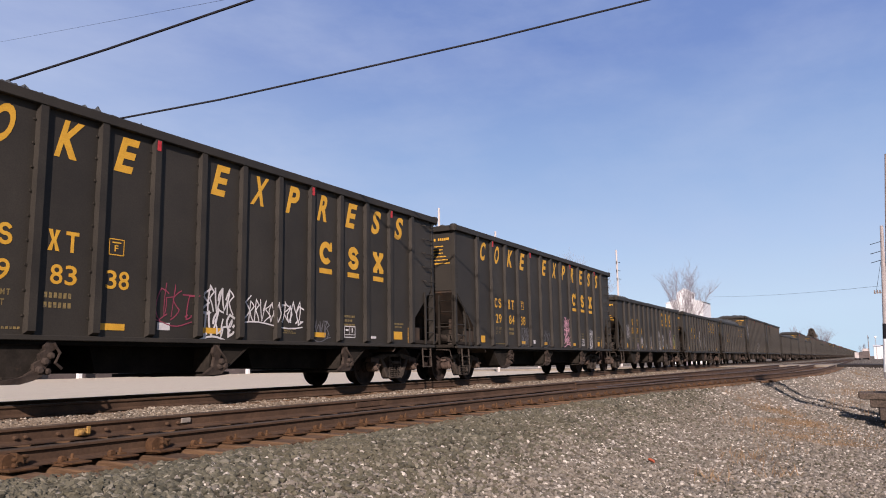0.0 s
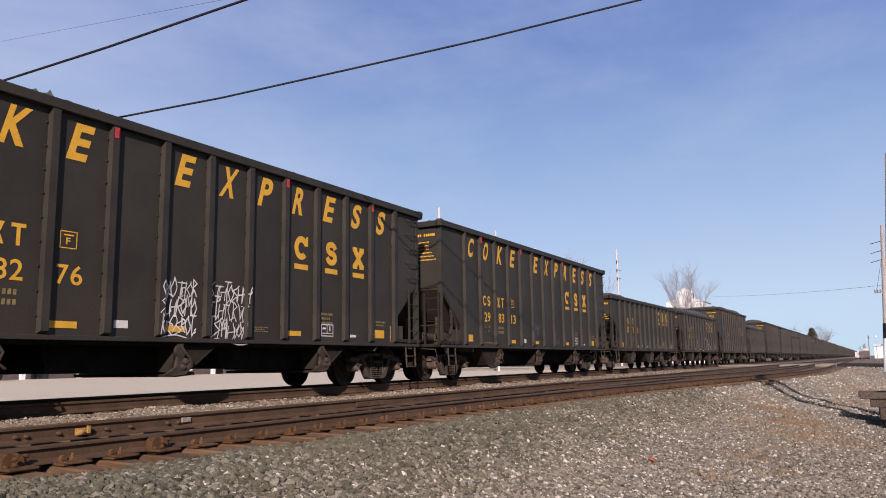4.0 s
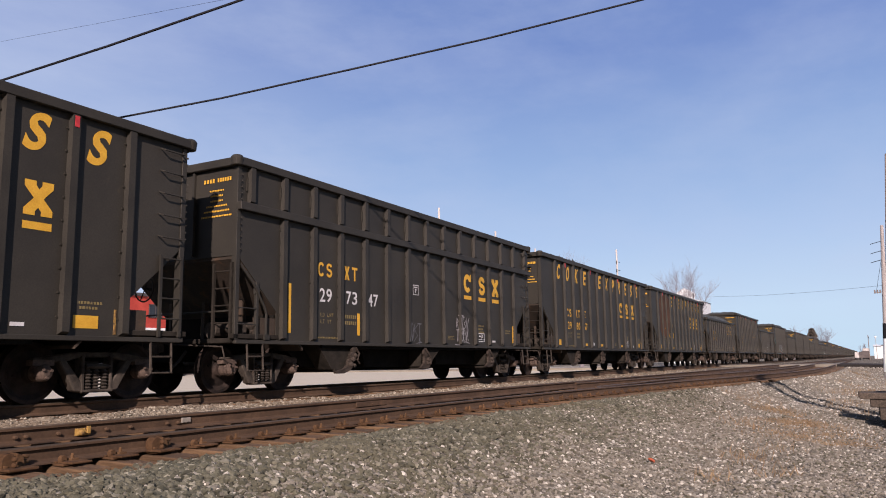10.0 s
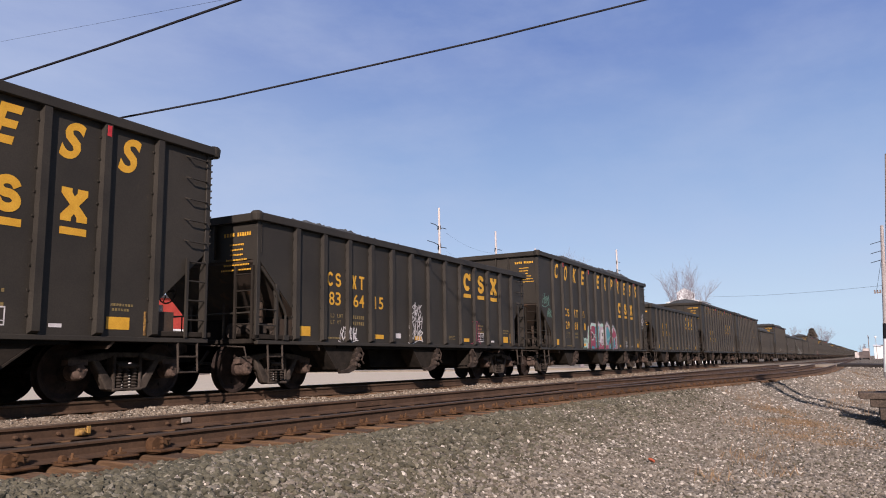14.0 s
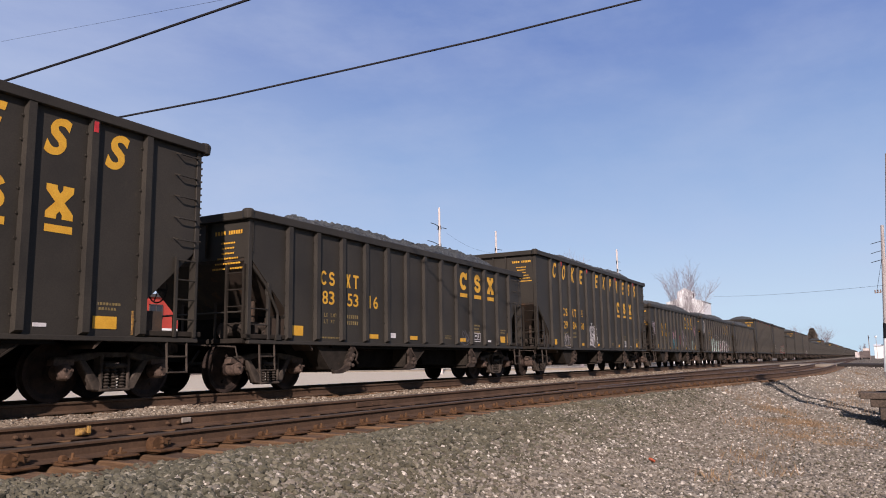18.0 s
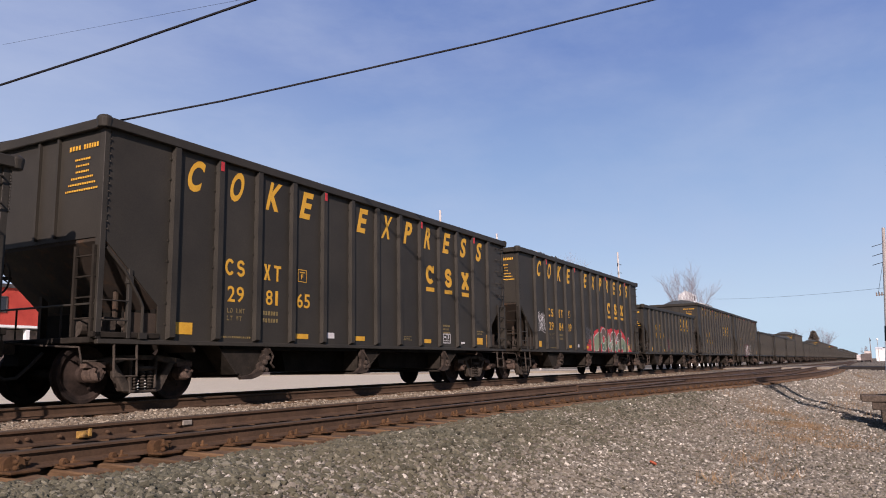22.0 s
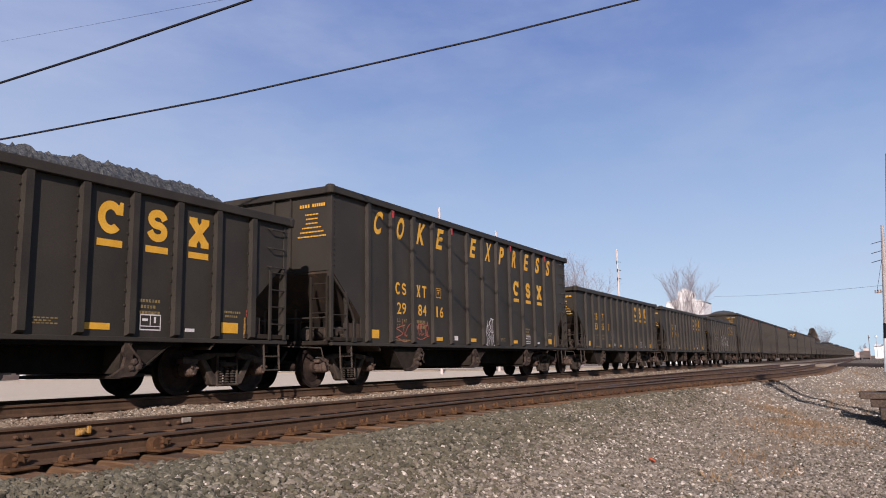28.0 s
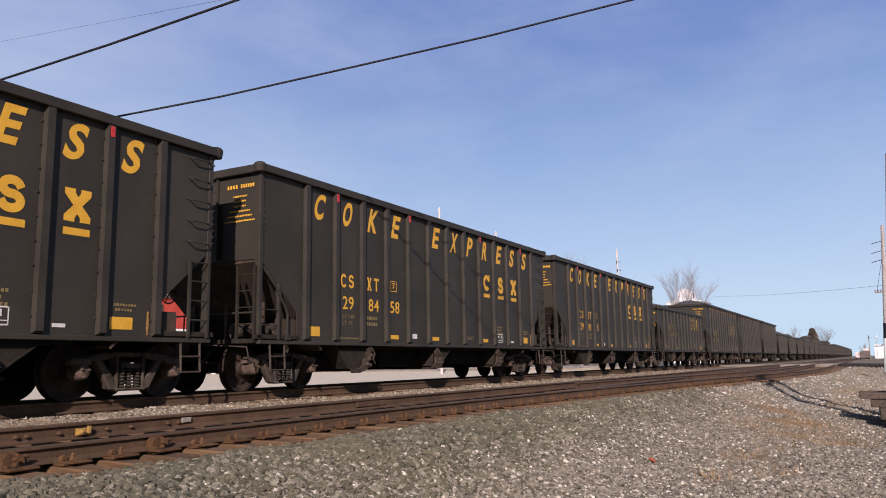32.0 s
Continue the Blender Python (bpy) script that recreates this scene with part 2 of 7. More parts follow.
def ground_material():
    m, n, l, b = material("gravel_ground", 0.95, 0, 0.2)
    v = n.new("ShaderNodeTexVoronoi")
    tc = n.new("ShaderNodeTexCoord")
    l.new(tc.outputs["Object"], v.inputs["Vector"])
    v.inputs["Scale"].default_value = 18.0
    tone = ramp(n, ((0.0, (0.07, 0.063, 0.048)), (0.55, (0.16, 0.145, 0.11)), (0.9, (0.25, 0.222, 0.17)), (1.0, (0.5, 0.45, 0.36))))
    sep = n.new("ShaderNodeSeparateColor")
    l.new(v.outputs["Color"], sep.inputs[0])
    l.new(sep.outputs[0], tone.inputs[0])
    big = noisy(n, l, 0.22, 6, 0.62)
    bm_ = ramp(n, ((0.42, (0, 0, 0)), (0.66, (0.75, 0.75, 0.75))))
    l.new(big.outputs[0], bm_.inputs[0])
    col = mixed(n, l, bm_.outputs[0], tone.outputs[0], (0.215, 0.172, 0.118))
    small = noisy(n, l, 25, 4, 0.7)
    col = mixed(n, l, 0.35, col, small.outputs[0], "OVERLAY")
    l.new(col, b.inputs["Base Color"])
    bumped(n, l, b, v.outputs["Distance"], 0.7, 0.03)
    return m


GROUND = ground_material()

# ---------------------------------------------------------------- mesh tools


def box(bm, x0, x1, y0, y1, z0, z1):
    v = [bm.verts.new((x, y, z)) for z in (z0, z1) for x, y in ((x0, y0), (x1, y0), (x1, y1), (x0, y1))]
    for f in ((3, 2, 1, 0), (4, 5, 6, 7), (0, 1, 5, 4), (1, 2, 6, 5), (2, 3, 7, 6), (3, 0, 4, 7)):
        bm.faces.new([v[i] for i in f])


def prism(bm, outline, y0, y1):
    """An outline of (x, z), drawn counter-clockwise as seen from -y, carried from y0 to y1."""
    a = [bm.verts.new((x, y0, z)) for x, z in outline]
    b = [bm.verts.new((x, y1, z)) for x, z in outline]
    bm.faces.new(a)
    bm.faces.new(b[::-1])
    k = len(a)
    for i in range(k):
        bm.faces.new((a[(i + 1) % k], a[i], b[i], b[(i + 1) % k]))


def rod(bm, p, q, r, seg=6, r2=None):
    p, q = Vector(p), Vector(q)
    w = (q - p).normalized()
    u = w.orthogonal().normalized()
    v = w.cross(u)
    r2 = r if r2 is None else r2
    ring = [[bm.verts.new(c + (u * math.cos(a) + v * math.sin(a)) * rr) for a in (2 * math.pi * i / seg for i in range(seg))]
            for c, rr in ((p, r), (q, r2))]
    for i in range(seg):
        j = (i + 1) % seg
        bm.faces.new((ring[0][i], ring[0][j], ring[1][j], ring[1][i]))
    bm.faces.new(ring[0][::-1])
    bm.faces.new(ring[1])


def bent(bm, points, r, seg=6):
    """A tube bent through points, in one piece."""
    pts = [Vector(p) for p in points]
    rings, u = [], None
    for i, p in enumerate(pts):
        w = (pts[min(i + 1, len(pts) - 1)] - pts[max(i - 1, 0)]).normalized()
        u = w.orthogonal().normalized() if u is None else (u - w * u.dot(w)).normalized()
        v = w.cross(u)
        rings.append([bm.verts.new(p + (u * math.cos(2 * math.pi * k / seg) + v * math.sin(2 * math.pi * k / seg)) * r) for k in range(seg)])
    for a, b in zip(rings, rings[1:]):
        for k in range(seg):
            bm.faces.new((a[k], a[(k + 1) % seg], b[(k + 1) % seg], b[k]))
    bm.faces.new(rings[0][::-1])
    bm.faces.new(rings[-1])


def lathe(bm, profile, axis="y", seg=32, at=(0, 0, 0)):
    """Turns a profile of (radius, along) about an axis."""
    rings = []
    for r, t in profile:
        ring = []
        for i in range(seg):
            a = 2 * math.pi * i / seg
            c, s = r * math.cos(a), r * math.sin(a)
            p = {"y": (c, t, s), "z": (c, s, t), "x": (t, c, s)}[axis]
            ring.append(bm.verts.new((p[0] + at[0], p[1] + at[1], p[2] + at[2])))
        rings.append(ring)
    for a, b in zip(rings, rings[1:]):
        for i in range(seg):
            j = (i + 1) % seg
            bm.faces.new((a[i], a[j], b[j], b[i]))
    bm.faces.new(rings[0][::-1])
    bm.faces.new(rings[-1])


def finish(bm, name, mat, bevel=0.0, smooth=False):
    bmesh.ops.recalc_face_normals(bm, faces=bm.faces)
    if bevel:
        bmesh.ops.bevel(bm, geom=list(bm.edges), offset=bevel, segments=1, affect="EDGES", clamp_overlap=True)
    me = bpy.data.meshes.new(name)
    bm.to_mesh(me)
    bm.free()
    me.materials.append(mat)
    if smooth:
        me.polygons.foreach_set("use_smooth", [True] * len(me.polygons))
    return me


def part(name, bm, mat, parent, label="", bevel=0.0, smooth=False, at=None):
    me = bm if isinstance(bm, bpy.types.Mesh) else finish(bm, name, mat, bevel, smooth)
    ob = new(name, me)
    ob.parent = parent
    if at is not None:
        ob.location = at
    if label:
        ob["label"] = label
    return ob


def thing(name, label, category, group="", kind="", at=(0, 0, 0)):
    ob = new(name)
    ob.empty_display_size = 0.2
    ob.location = at
    return tagged(ob, label, category, group, kind)


def solid(name, bm, mat, label, category, kind="", group="", bevel=0.0, smooth=False, at=(0, 0, 0)):
    ob = new(name, finish(bm, name, mat, bevel, smooth))
    ob.location = at
    return tagged(ob, label, category, group, kind)


LETTERS = {}


def letter_shape(ch, weight=0.018):
    """The flat outline of one letter of the built-in font: vertices and faces, with its width."""
    if (ch, weight) not in LETTERS:
        cu = bpy.data.curves.new("letter", "FONT")
        cu.body, cu.resolution_u, cu.offset = ch, 4, weight
        ob = bpy.data.objects.new("letter", cu)
        scene.collection.objects.link(ob)
        me = bpy.data.meshes.new_from_object(ob.evaluated_get(bpy.context.evaluated_depsgraph_get()))
        vs = [tuple(v.co[:2]) for v in me.vertices]
        fs = [tuple(p.vertices) for p in me.polygons]
        bpy.data.objects.remove(ob)
        bpy.data.meshes.remove(me)
        bpy.data.curves.remove(cu)
        x0, x1 = min(v[0] for v in vs), max(v[0] for v in vs)
        y0, y1 = min(v[1] for v in vs), max(v[1] for v in vs)
        LETTERS[ch, weight] = (vs, fs, x0, x1, y0, y1)
    return LETTERS[ch, weight]


def letter(bm, ch, x, z, w, h, y, slant=0.0, weight=0.018):
    """A letter on a wall that faces -y: its box's lower left corner at (x, z)."""
    vs, fs, x0, x1, y0, y1 = letter_shape(ch, weight)
    put = []
    for vx, vy in vs:
        q = (vy - y0) / (y1 - y0) * h
        put.append(bm.verts.new((x + (vx - x0) / (x1 - x0) * w + slant * q, y, z + q)))
    for f in fs:
        try:
            bm.faces.new([put[i] for i in f])
        except ValueError:
            pass


def patch(bm, outline, y):
    """A flat painted outline of (x, z) on a wall that faces -y."""
    bm.faces.new([bm.verts.new((x, y, z)) for x, z in outline])


def bar(bm, x, z, w, h, y):
    patch(bm, ((x, z), (x + w, z), (x + w, z + h), (x, z + h)), y)


def ribbon(pts, w):
    """The two edges of a painted line along points (x, z), mitred at its bends."""
    p = [Vector(q) for q in pts]
    p = [q for i, q in enumerate(p) if not i or (q - p[i - 1]).length > 1e-4]
    left, right = [], []
    for i, q in enumerate(p):
        a = (q - p[i - 1]).normalized() if i else (p[1] - q).normalized()
        b = (p[i + 1] - q).normalized() if i + 1 < len(p) else a
        n = Vector((-a.y - b.y, a.x + b.x))
        n = n.normalized() if n.length > 1e-3 else Vector((-a.y, a.x))
        k = w / 2 / max(0.6, n.dot(Vector((-a.y, a.x))))
        tip = a * w * 0.25 * (0 if 0 < i < len(p) - 1 else (-1 if i == 0 else 1))
        left.append(q + n * k + tip)
        right.append(q - n * k + tip)
    return left, right


def stroke(bm, pts, w, y):
    """A painted line along points (x, z), in one piece that lifts a little as it goes, so that it can cross itself."""
    left, right = ribbon(pts, w)
    rise = 0.0012 / max(1, len(left))
    rows = [(bm.verts.new((a.x, y - rise * i, a.y)), bm.verts.new((b.x, y - rise * i, b.y))) for i, (a, b) in enumerate(zip(left, right))]
    for (a, b), (c, d) in zip(rows, rows[1:]):
        bm.faces.new((b, d, c, a))


def curve(pts, closed=True, k=4):
    """A smooth line through points (Catmull-Rom)."""
    n, out = len(pts), []
    for i in range(n if closed else n - 1):
        q = [Vector(pts[j % n] if closed else pts[min(max(j, 0), n - 1)]) for j in (i - 1, i, i + 1, i + 2)]
        for m in range(k):
            t = m / k
            out.append(tuple(0.5 * (2 * q[1] + (q[2] - q[0]) * t + (2 * q[0] - 5 * q[1] + 4 * q[2] - q[3]) * t * t + (3 * q[1] - q[0] - 3 * q[2] + q[3]) * t ** 3)))
    return out if closed else out + [tuple(pts[-1])]


def arc(cx, cz, rx, rz, a0, a1, k=10):
    return [(cx + rx * math.cos(radians(a0 + (a1 - a0) * i / k)), cz + rz * math.sin(radians(a0 + (a1 - a0) * i / k))) for i in range(k + 1)]

# ---------------------------------------------------------------- hopper cars
# A car's own space: x from its leading end, y across (its near side at -1.55), z up from the rail head.
SIDE = 1.55
PAINT = -SIDE - 0.006
RIB = SIDE + 0.085
SPECS = {
    "tall": dict(length=14.72, top=4.43, rib0=1.35, step=1.0167, ribs=13, pitch=16.0, truck=1.24),
    "short": dict(length=12.9, top=3.45, rib0=1.1, step=0.9, ribs=13, pitch=14.4, truck=1.1),
    "raised": dict(length=13.92, top=4.43, rib0=1.26, step=0.95, ribs=13, pitch=15.2, truck=1.24),
}
SLOPE_Z = 2.56


def rib_mesh(z0, z1, name="rib"):
    bm = bmesh.new()
    sect = ((-0.08, -SIDE + 0.004), (0.08, -SIDE + 0.004), (0.06, -RIB), (-0.06, -RIB))
    lo = [bm.verts.new((x, y, z0 + (0.0 if y > -SIDE else 0.05))) for x, y in sect]
    hi = [bm.verts.new((x, y, z1)) for x, y in sect]
    bm.faces.new(lo[::-1])
    bm.faces.new(hi)
    for i in range(4):
        bm.faces.new((lo[i], lo[(i + 1) % 4], hi[(i + 1) % 4], hi[i]))
    # bolts along the rib's foot
    for k in range(9):
        z = z0 + 0.25 + k * (z1 - z0 - 0.5) / 8
        box(bm, -0.115, -0.09, -SIDE - 0.022, -SIDE + 0.004, z, z + 0.03)
    return finish(bm, name, CAR_RIB)


def side_sheet_mesh(length, top):
    bm = bmesh.new()
    a = 1.1
    outline = ((0, SLOPE_Z), (a, 1.55), (a, 0.97), (length - a, 0.97), (length - a, 1.55), (length, SLOPE_Z), (length, top - 0.1), (0, top - 0.1))
    prism(bm, outline, -SIDE, -SIDE + 0.02)
    return finish(bm, "side_sheet", CAR_BLACK)


def end_sheet_mesh(top):
    bm = bmesh.new()
    box(bm, 0, 0.02, -SIDE + 0.02, SIDE - 0.02, SLOPE_Z, top - 0.1)
    return finish(bm, "end_sheet", CAR_BLACK)


def stiffener_mesh(top):
    bm = bmesh.new()
    box(bm, -0.055, 0.0, 0, 0.05, SLOPE_Z + 0.05, top - 0.16)
    return finish(bm, "end_stiffener", CAR_RIB)


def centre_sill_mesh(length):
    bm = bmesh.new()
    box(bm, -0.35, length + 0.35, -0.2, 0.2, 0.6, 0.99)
    # deep shade under the car is in this material's colour
    return finish(bm, "centre_sill", SHADED_GRIME, 0.01)


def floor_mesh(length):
    """The bays between the chutes, their shade put into the near-black colour: peaked floors with their cross ridges.
    """
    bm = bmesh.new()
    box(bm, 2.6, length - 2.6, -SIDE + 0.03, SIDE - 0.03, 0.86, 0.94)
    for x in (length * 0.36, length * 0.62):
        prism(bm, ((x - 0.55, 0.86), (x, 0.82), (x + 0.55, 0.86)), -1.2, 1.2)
    return finish(bm, "hopper_floor", SHADED_GRIME)


def slope_mesh(length, lead):
    bm = bmesh.new()
    x0, x1 = (0.022, 1.95) if lead else (length - 0.022, length - 1.95)
    a = [(x0, SLOPE_Z), (x1, 0.85), (x1, 0.8), (x0, SLOPE_Z - 0.06)]
    prism(bm, a if lead else a[::-1], -SIDE + 0.022, SIDE - 0.022)
    return finish(bm, "slope_sheet", SLOPE)


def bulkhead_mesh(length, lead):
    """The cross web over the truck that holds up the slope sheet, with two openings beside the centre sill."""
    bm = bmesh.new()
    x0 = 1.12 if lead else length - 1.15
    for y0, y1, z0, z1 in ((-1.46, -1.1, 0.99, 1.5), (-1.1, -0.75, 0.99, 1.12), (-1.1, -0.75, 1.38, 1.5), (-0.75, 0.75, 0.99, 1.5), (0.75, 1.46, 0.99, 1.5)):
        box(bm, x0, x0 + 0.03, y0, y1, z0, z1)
    # coloured near black in place of the shade behind the car's end
    return finish(bm, "bulkhead", SHADED_GRIME)


def slope_stiffener_mesh(length, lead):
    bm = bmesh.new()
    x0 = 0.022 if lead else length - 0.022
    w, t = (0.7, 0.12) if lead else (-0.7, -0.12)
    prism(bm, ((x0 + w, SLOPE_Z - 0.75), (x0 + w, 1.03), (x0 + w + t, 1.03), (x0 + w + t, SLOPE_Z - 0.84)), 0, 0.08)
    return finish(bm, "slope_stiffener", SLOPE)


def chord_mesh(length, top):
    bm = bmesh.new()
    for y0, y1 in ((-SIDE - 0.1, -SIDE + 0.03), (SIDE - 0.03, SIDE + 0.1)):
        box(bm, -0.1, length + 0.1, y0, y1, top - 0.16, top)
    for x0, x1 in ((-0.1, 0.06), (length - 0.06, length + 0.1)):
        box(bm, x0, x1, -SIDE + 0.03, SIDE - 0.03, top - 0.16, top)
    # round corner plates
    for x in (-0.06, length + 0.06):
        lathe(bm, ((0.11, top - 0.17), (0.13, top - 0.02), (0.09, top + 0.03)), "z", 10, (x, -SIDE + 0.0, 0))
    return finish(bm, "top_chord", CAR_RIB, 0.012)


def sill_mesh(length):
    bm = bmesh.new()
    for y0, y1 in ((-SIDE - 0.06, -SIDE + 0.05), (SIDE - 0.05, SIDE + 0.06)):
        box(bm, -0.02, length + 0.02, y0 + (0.025 if y0 < 0 else 0), y1, 0.915, 0.99)
    return finish(bm, "side_sill", CAR_BLACK, 0.008)


def platform_mesh(x0, x1):
    bm = bmesh.new()
    box(bm, x0, x1, -SIDE + 0.05, SIDE - 0.05, 0.93, 1.02)
    box(bm, x0, x1, -SIDE - 0.02, -SIDE + 0.04, 1.01, 1.1)
    return finish(bm, "end_platform", CAR_UNDER, 0.01)


def skirt_mesh(length, lead):
    """The low plate that closes the side beneath the slope sheet, next to the first rib."""
    bm = bmesh.new()
    x0, x1 = (0.5, 1.102) if lead else (length - 1.102, length - 0.7)
    box(bm, x0, x1, -SIDE + 0.03, -SIDE + 0.05, 1.0, 1.42)
    return finish(bm, "skirt_plate", SLOPE)


def turned(flip, pts):
    return [((-x if flip else x), z) for x, z in pts]


def chute_mesh(flip):
    """One discharge pocket: a side plate that narrows downwards, and the sloping sheets behind it. Its latch stands by x = 0:
    the first pocket (flip) has its plate before the latch, the others behind it."""
    bm = bmesh.new()
    w = 1.46
    if flip:
        prism(bm, turned(flip, ((-0.3, 0.965), (0.98, 0.965), (0.46, 0.42), (0.14, 0.36), (0.04, 0.42))), -w, -w + 0.025)
        prism(bm, turned(flip, ((0.98, 0.965), (1.03, 0.965), (0.5, 0.4), (0.45, 0.4))), -w - 0.015, 1.2)
        prism(bm, turned(flip, ((-0.3, 0.965), (-0.25, 0.965), (0.08, 0.38), (0.03, 0.38))), -w - 0.015, 1.2)
    else:
        prism(bm, ((0.0, 0.965), (0.02, 0.55), (0.14, 0.42), (0.3, 0.48), (1.0, 0.965)), -w, -w + 0.025)
        prism(bm, ((1.0, 0.965), (0.3, 0.48), (0.34, 0.46), (1.06, 0.965)), -w - 0.015, 1.2)
        prism(bm, ((-0.02, 0.965), (-0.06, 0.42), (-0.01, 0.42), (0.03, 0.965)), -w + 0.03, 1.2)
    prism(bm, turned(flip, ((0.0, 0.4), (0.4, 0.42), (0.4, 0.37), (0.0, 0.34))), -w - 0.03, 1.2)
    return finish(bm, "discharge_chute", CAR_UNDER, 0.006)


def latch_mesh(flip):
    """The gate's toothed casting, which leans along the pocket's edge, with its knuckles and lever."""
    bm = bmesh.new()
    w = 1.46
    if not flip:
        prism(bm, ((-0.05, 0.93), (-0.07, 0.75), (-0.02, 0.68), (-0.06, 0.52), (0.08, 0.5), (0.14, 0.6), (0.1, 0.68), (0.13, 0.74), (0.07, 0.8), (0.09, 0.9), (0.04, 0.95)), -w - 0.09, -w - 0.02)
        prism(bm, ((-0.3, 0.38), (-0.2, 0.36), (0.12, 0.38), (0.24, 0.48), (0.28, 0.58), (0.2, 0.6), (0.08, 0.52), (-0.06, 0.52), (-0.2, 0.43)), -w - 0.12, -w - 0.04)
        for x, z, r in ((0.12, 0.6, 0.055), (0.2, 0.52, 0.06), (0.06, 0.5, 0.05)):
            lathe(bm, ((r * 0.6, -w - 0.15), (r, -w - 0.13), (r, -w - 0.05)), "y", 9, (x, 0, z))
        bent(bm, ((0.0, -w - 0.1, 0.88), (0.1, -w - 0.13, 0.74), (0.2, -w - 0.12, 0.66), (0.26, -w - 0.1, 0.52)), 0.022, 6)
        return finish(bm, "gate_latch", LATCH)
    prism(bm, turned(flip, ((-0.3, 0.9), (-0.2, 0.93), (-0.14, 0.84), (-0.17, 0.78), (-0.08, 0.72), (-0.1, 0.64), (0.0, 0.58), (-0.01, 0.5), (0.1, 0.44), (0.05, 0.36), (-0.12, 0.4), (-0.2, 0.55), (-0.26, 0.6), (-0.24, 0.74), (-0.32, 0.8))), -w - 0.09, -w - 0.02)
    prism(bm, turned(flip, ((0.46, 0.31), (0.5, 0.36), (0.2, 0.4), (0.02, 0.47), (-0.1, 0.5), (-0.12, 0.42), (0.0, 0.36), (0.2, 0.31))), -w - 0.12, -w - 0.04)
    k = -1 if flip else 1
    for x, z, r in ((-0.16, 0.62, 0.055), (-0.24, 0.7, 0.05), (-0.08, 0.5, 0.06), (-0.2, 0.48, 0.045)):
        lathe(bm, ((r * 0.6, -w - 0.15), (r, -w - 0.13), (r, -w - 0.05)), "y", 9, (k * x, 0, z))
    bent(bm, ((k * -0.28, -w - 0.1, 0.88), (k * -0.36, -w - 0.13, 0.74), (k * -0.3, -w - 0.12, 0.6), (k * -0.42, -w - 0.1, 0.52)), 0.022, 6)
    return finish(bm, "gate_latch", LATCH)


# by low cars or not, and by series: the second pocket's plate stands behind its latch, or before it
POCKETS = {(False, False): ((3.5, True), (6.9, False), (10.75, False)), (False, True): ((3.5, True), (7.45, True), (10.75, False)),
           (True, False): ((3.1, True), (5.8, False), (9.2, False)), (True, True): ((3.1, True), (6.75, True), (9.05, False))}


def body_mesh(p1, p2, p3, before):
    """The bellies of the pockets, which run across beneath the car; near-black paint stands in for their shade."""
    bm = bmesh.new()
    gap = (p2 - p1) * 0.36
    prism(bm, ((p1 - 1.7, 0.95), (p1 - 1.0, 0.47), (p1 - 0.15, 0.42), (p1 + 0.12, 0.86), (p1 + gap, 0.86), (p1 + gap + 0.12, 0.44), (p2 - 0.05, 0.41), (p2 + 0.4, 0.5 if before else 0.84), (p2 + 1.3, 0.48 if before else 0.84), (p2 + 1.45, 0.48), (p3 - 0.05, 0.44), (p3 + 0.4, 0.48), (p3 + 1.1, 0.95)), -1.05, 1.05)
    return finish(bm, "hopper_belly", SHADED_GRIME)


def load_mesh(length, top, seed, heap, flank=2.6):
    """Heaped coke: a rough, lumpy mound that falls to the chords."""
    nx, ny = 260, 36
    verts, faces = [], []
    for i in range(nx + 1):
        for j in range(ny + 1):
            u, v = i / nx, j / ny
            x, y = 0.07 + u * (length - 0.14), -SIDE + 0.03 + v * (2 * SIDE - 0.06)
            edge = min(1, 7.5 * min(u, 1 - u)) ** 0.7 * (1 - abs(2 * v - 1) ** flank)
            piles = 0.88 + 0.2 * math.sin(u * 9.4 + seed) * math.sin(u * 3.1 + seed * 2)
            rough = 0.05 * noise.noise((x * 3 + seed * 7, y * 3, 0)) + 0.045 * noise.noise((x * 8, y * 8 + seed, 4)) + 0.065 * noise.noise((x * 17, y * 17, seed))
            verts.append((x, y, top - 0.2 + (heap + 0.16) * edge * piles + rough * (0.4 + edge)))
    for i in range(nx):
        for j in range(ny):
            a = i * (ny + 1) + j
            faces.append((a, a + ny + 1, a + ny + 2, a + 1))
    me = bpy.data.meshes.new("coke_load")
    me.from_pydata(verts, [], faces)
    me.materials.append(COKE)
    return me


def side_frame_mesh():
    """A cast truck frame: pedestals, slanting arms and an open window for the springs."""
    bm = bmesh.new()
    y0, y1 = -1.08, -0.94
    prism(bm, ((-1.0, 0.56), (-0.8, 0.6), (-0.5, 0.62), (-0.28, 0.68), (0.28, 0.68), (0.5, 0.62), (0.8, 0.6), (1.0, 0.56),
               (1.0, 0.64), (0.82, 0.7), (0.36, 0.76), (-0.36, 0.76), (-0.82, 0.7), (-1.0, 0.64)), y0, y1)
    for s in (-1, 1):
        a = [(s * 0.66, 0.64), (s * 0.54, 0.64), (s * 0.23, 0.26), (s * 0.25, 0.15), (s * 0.38, 0.17)]
        prism(bm, a if s < 0 else a[::-1], y0 - 0.03, y1)
        box(bm, s * 0.25 - 0.03, s * 0.25 + 0.03, y0 - 0.04, y1, 0.16, 0.72)
        box(bm, s * 0.89 - 0.15, s * 0.89 + 0.15, y0, y1, 0.57, 0.68)
    box(bm, -0.28, 0.28, y0 - 0.06, y1 + 0.04, 0.14, 0.19)
    return finish(bm, "side_frame", TRUCK, 0.016)


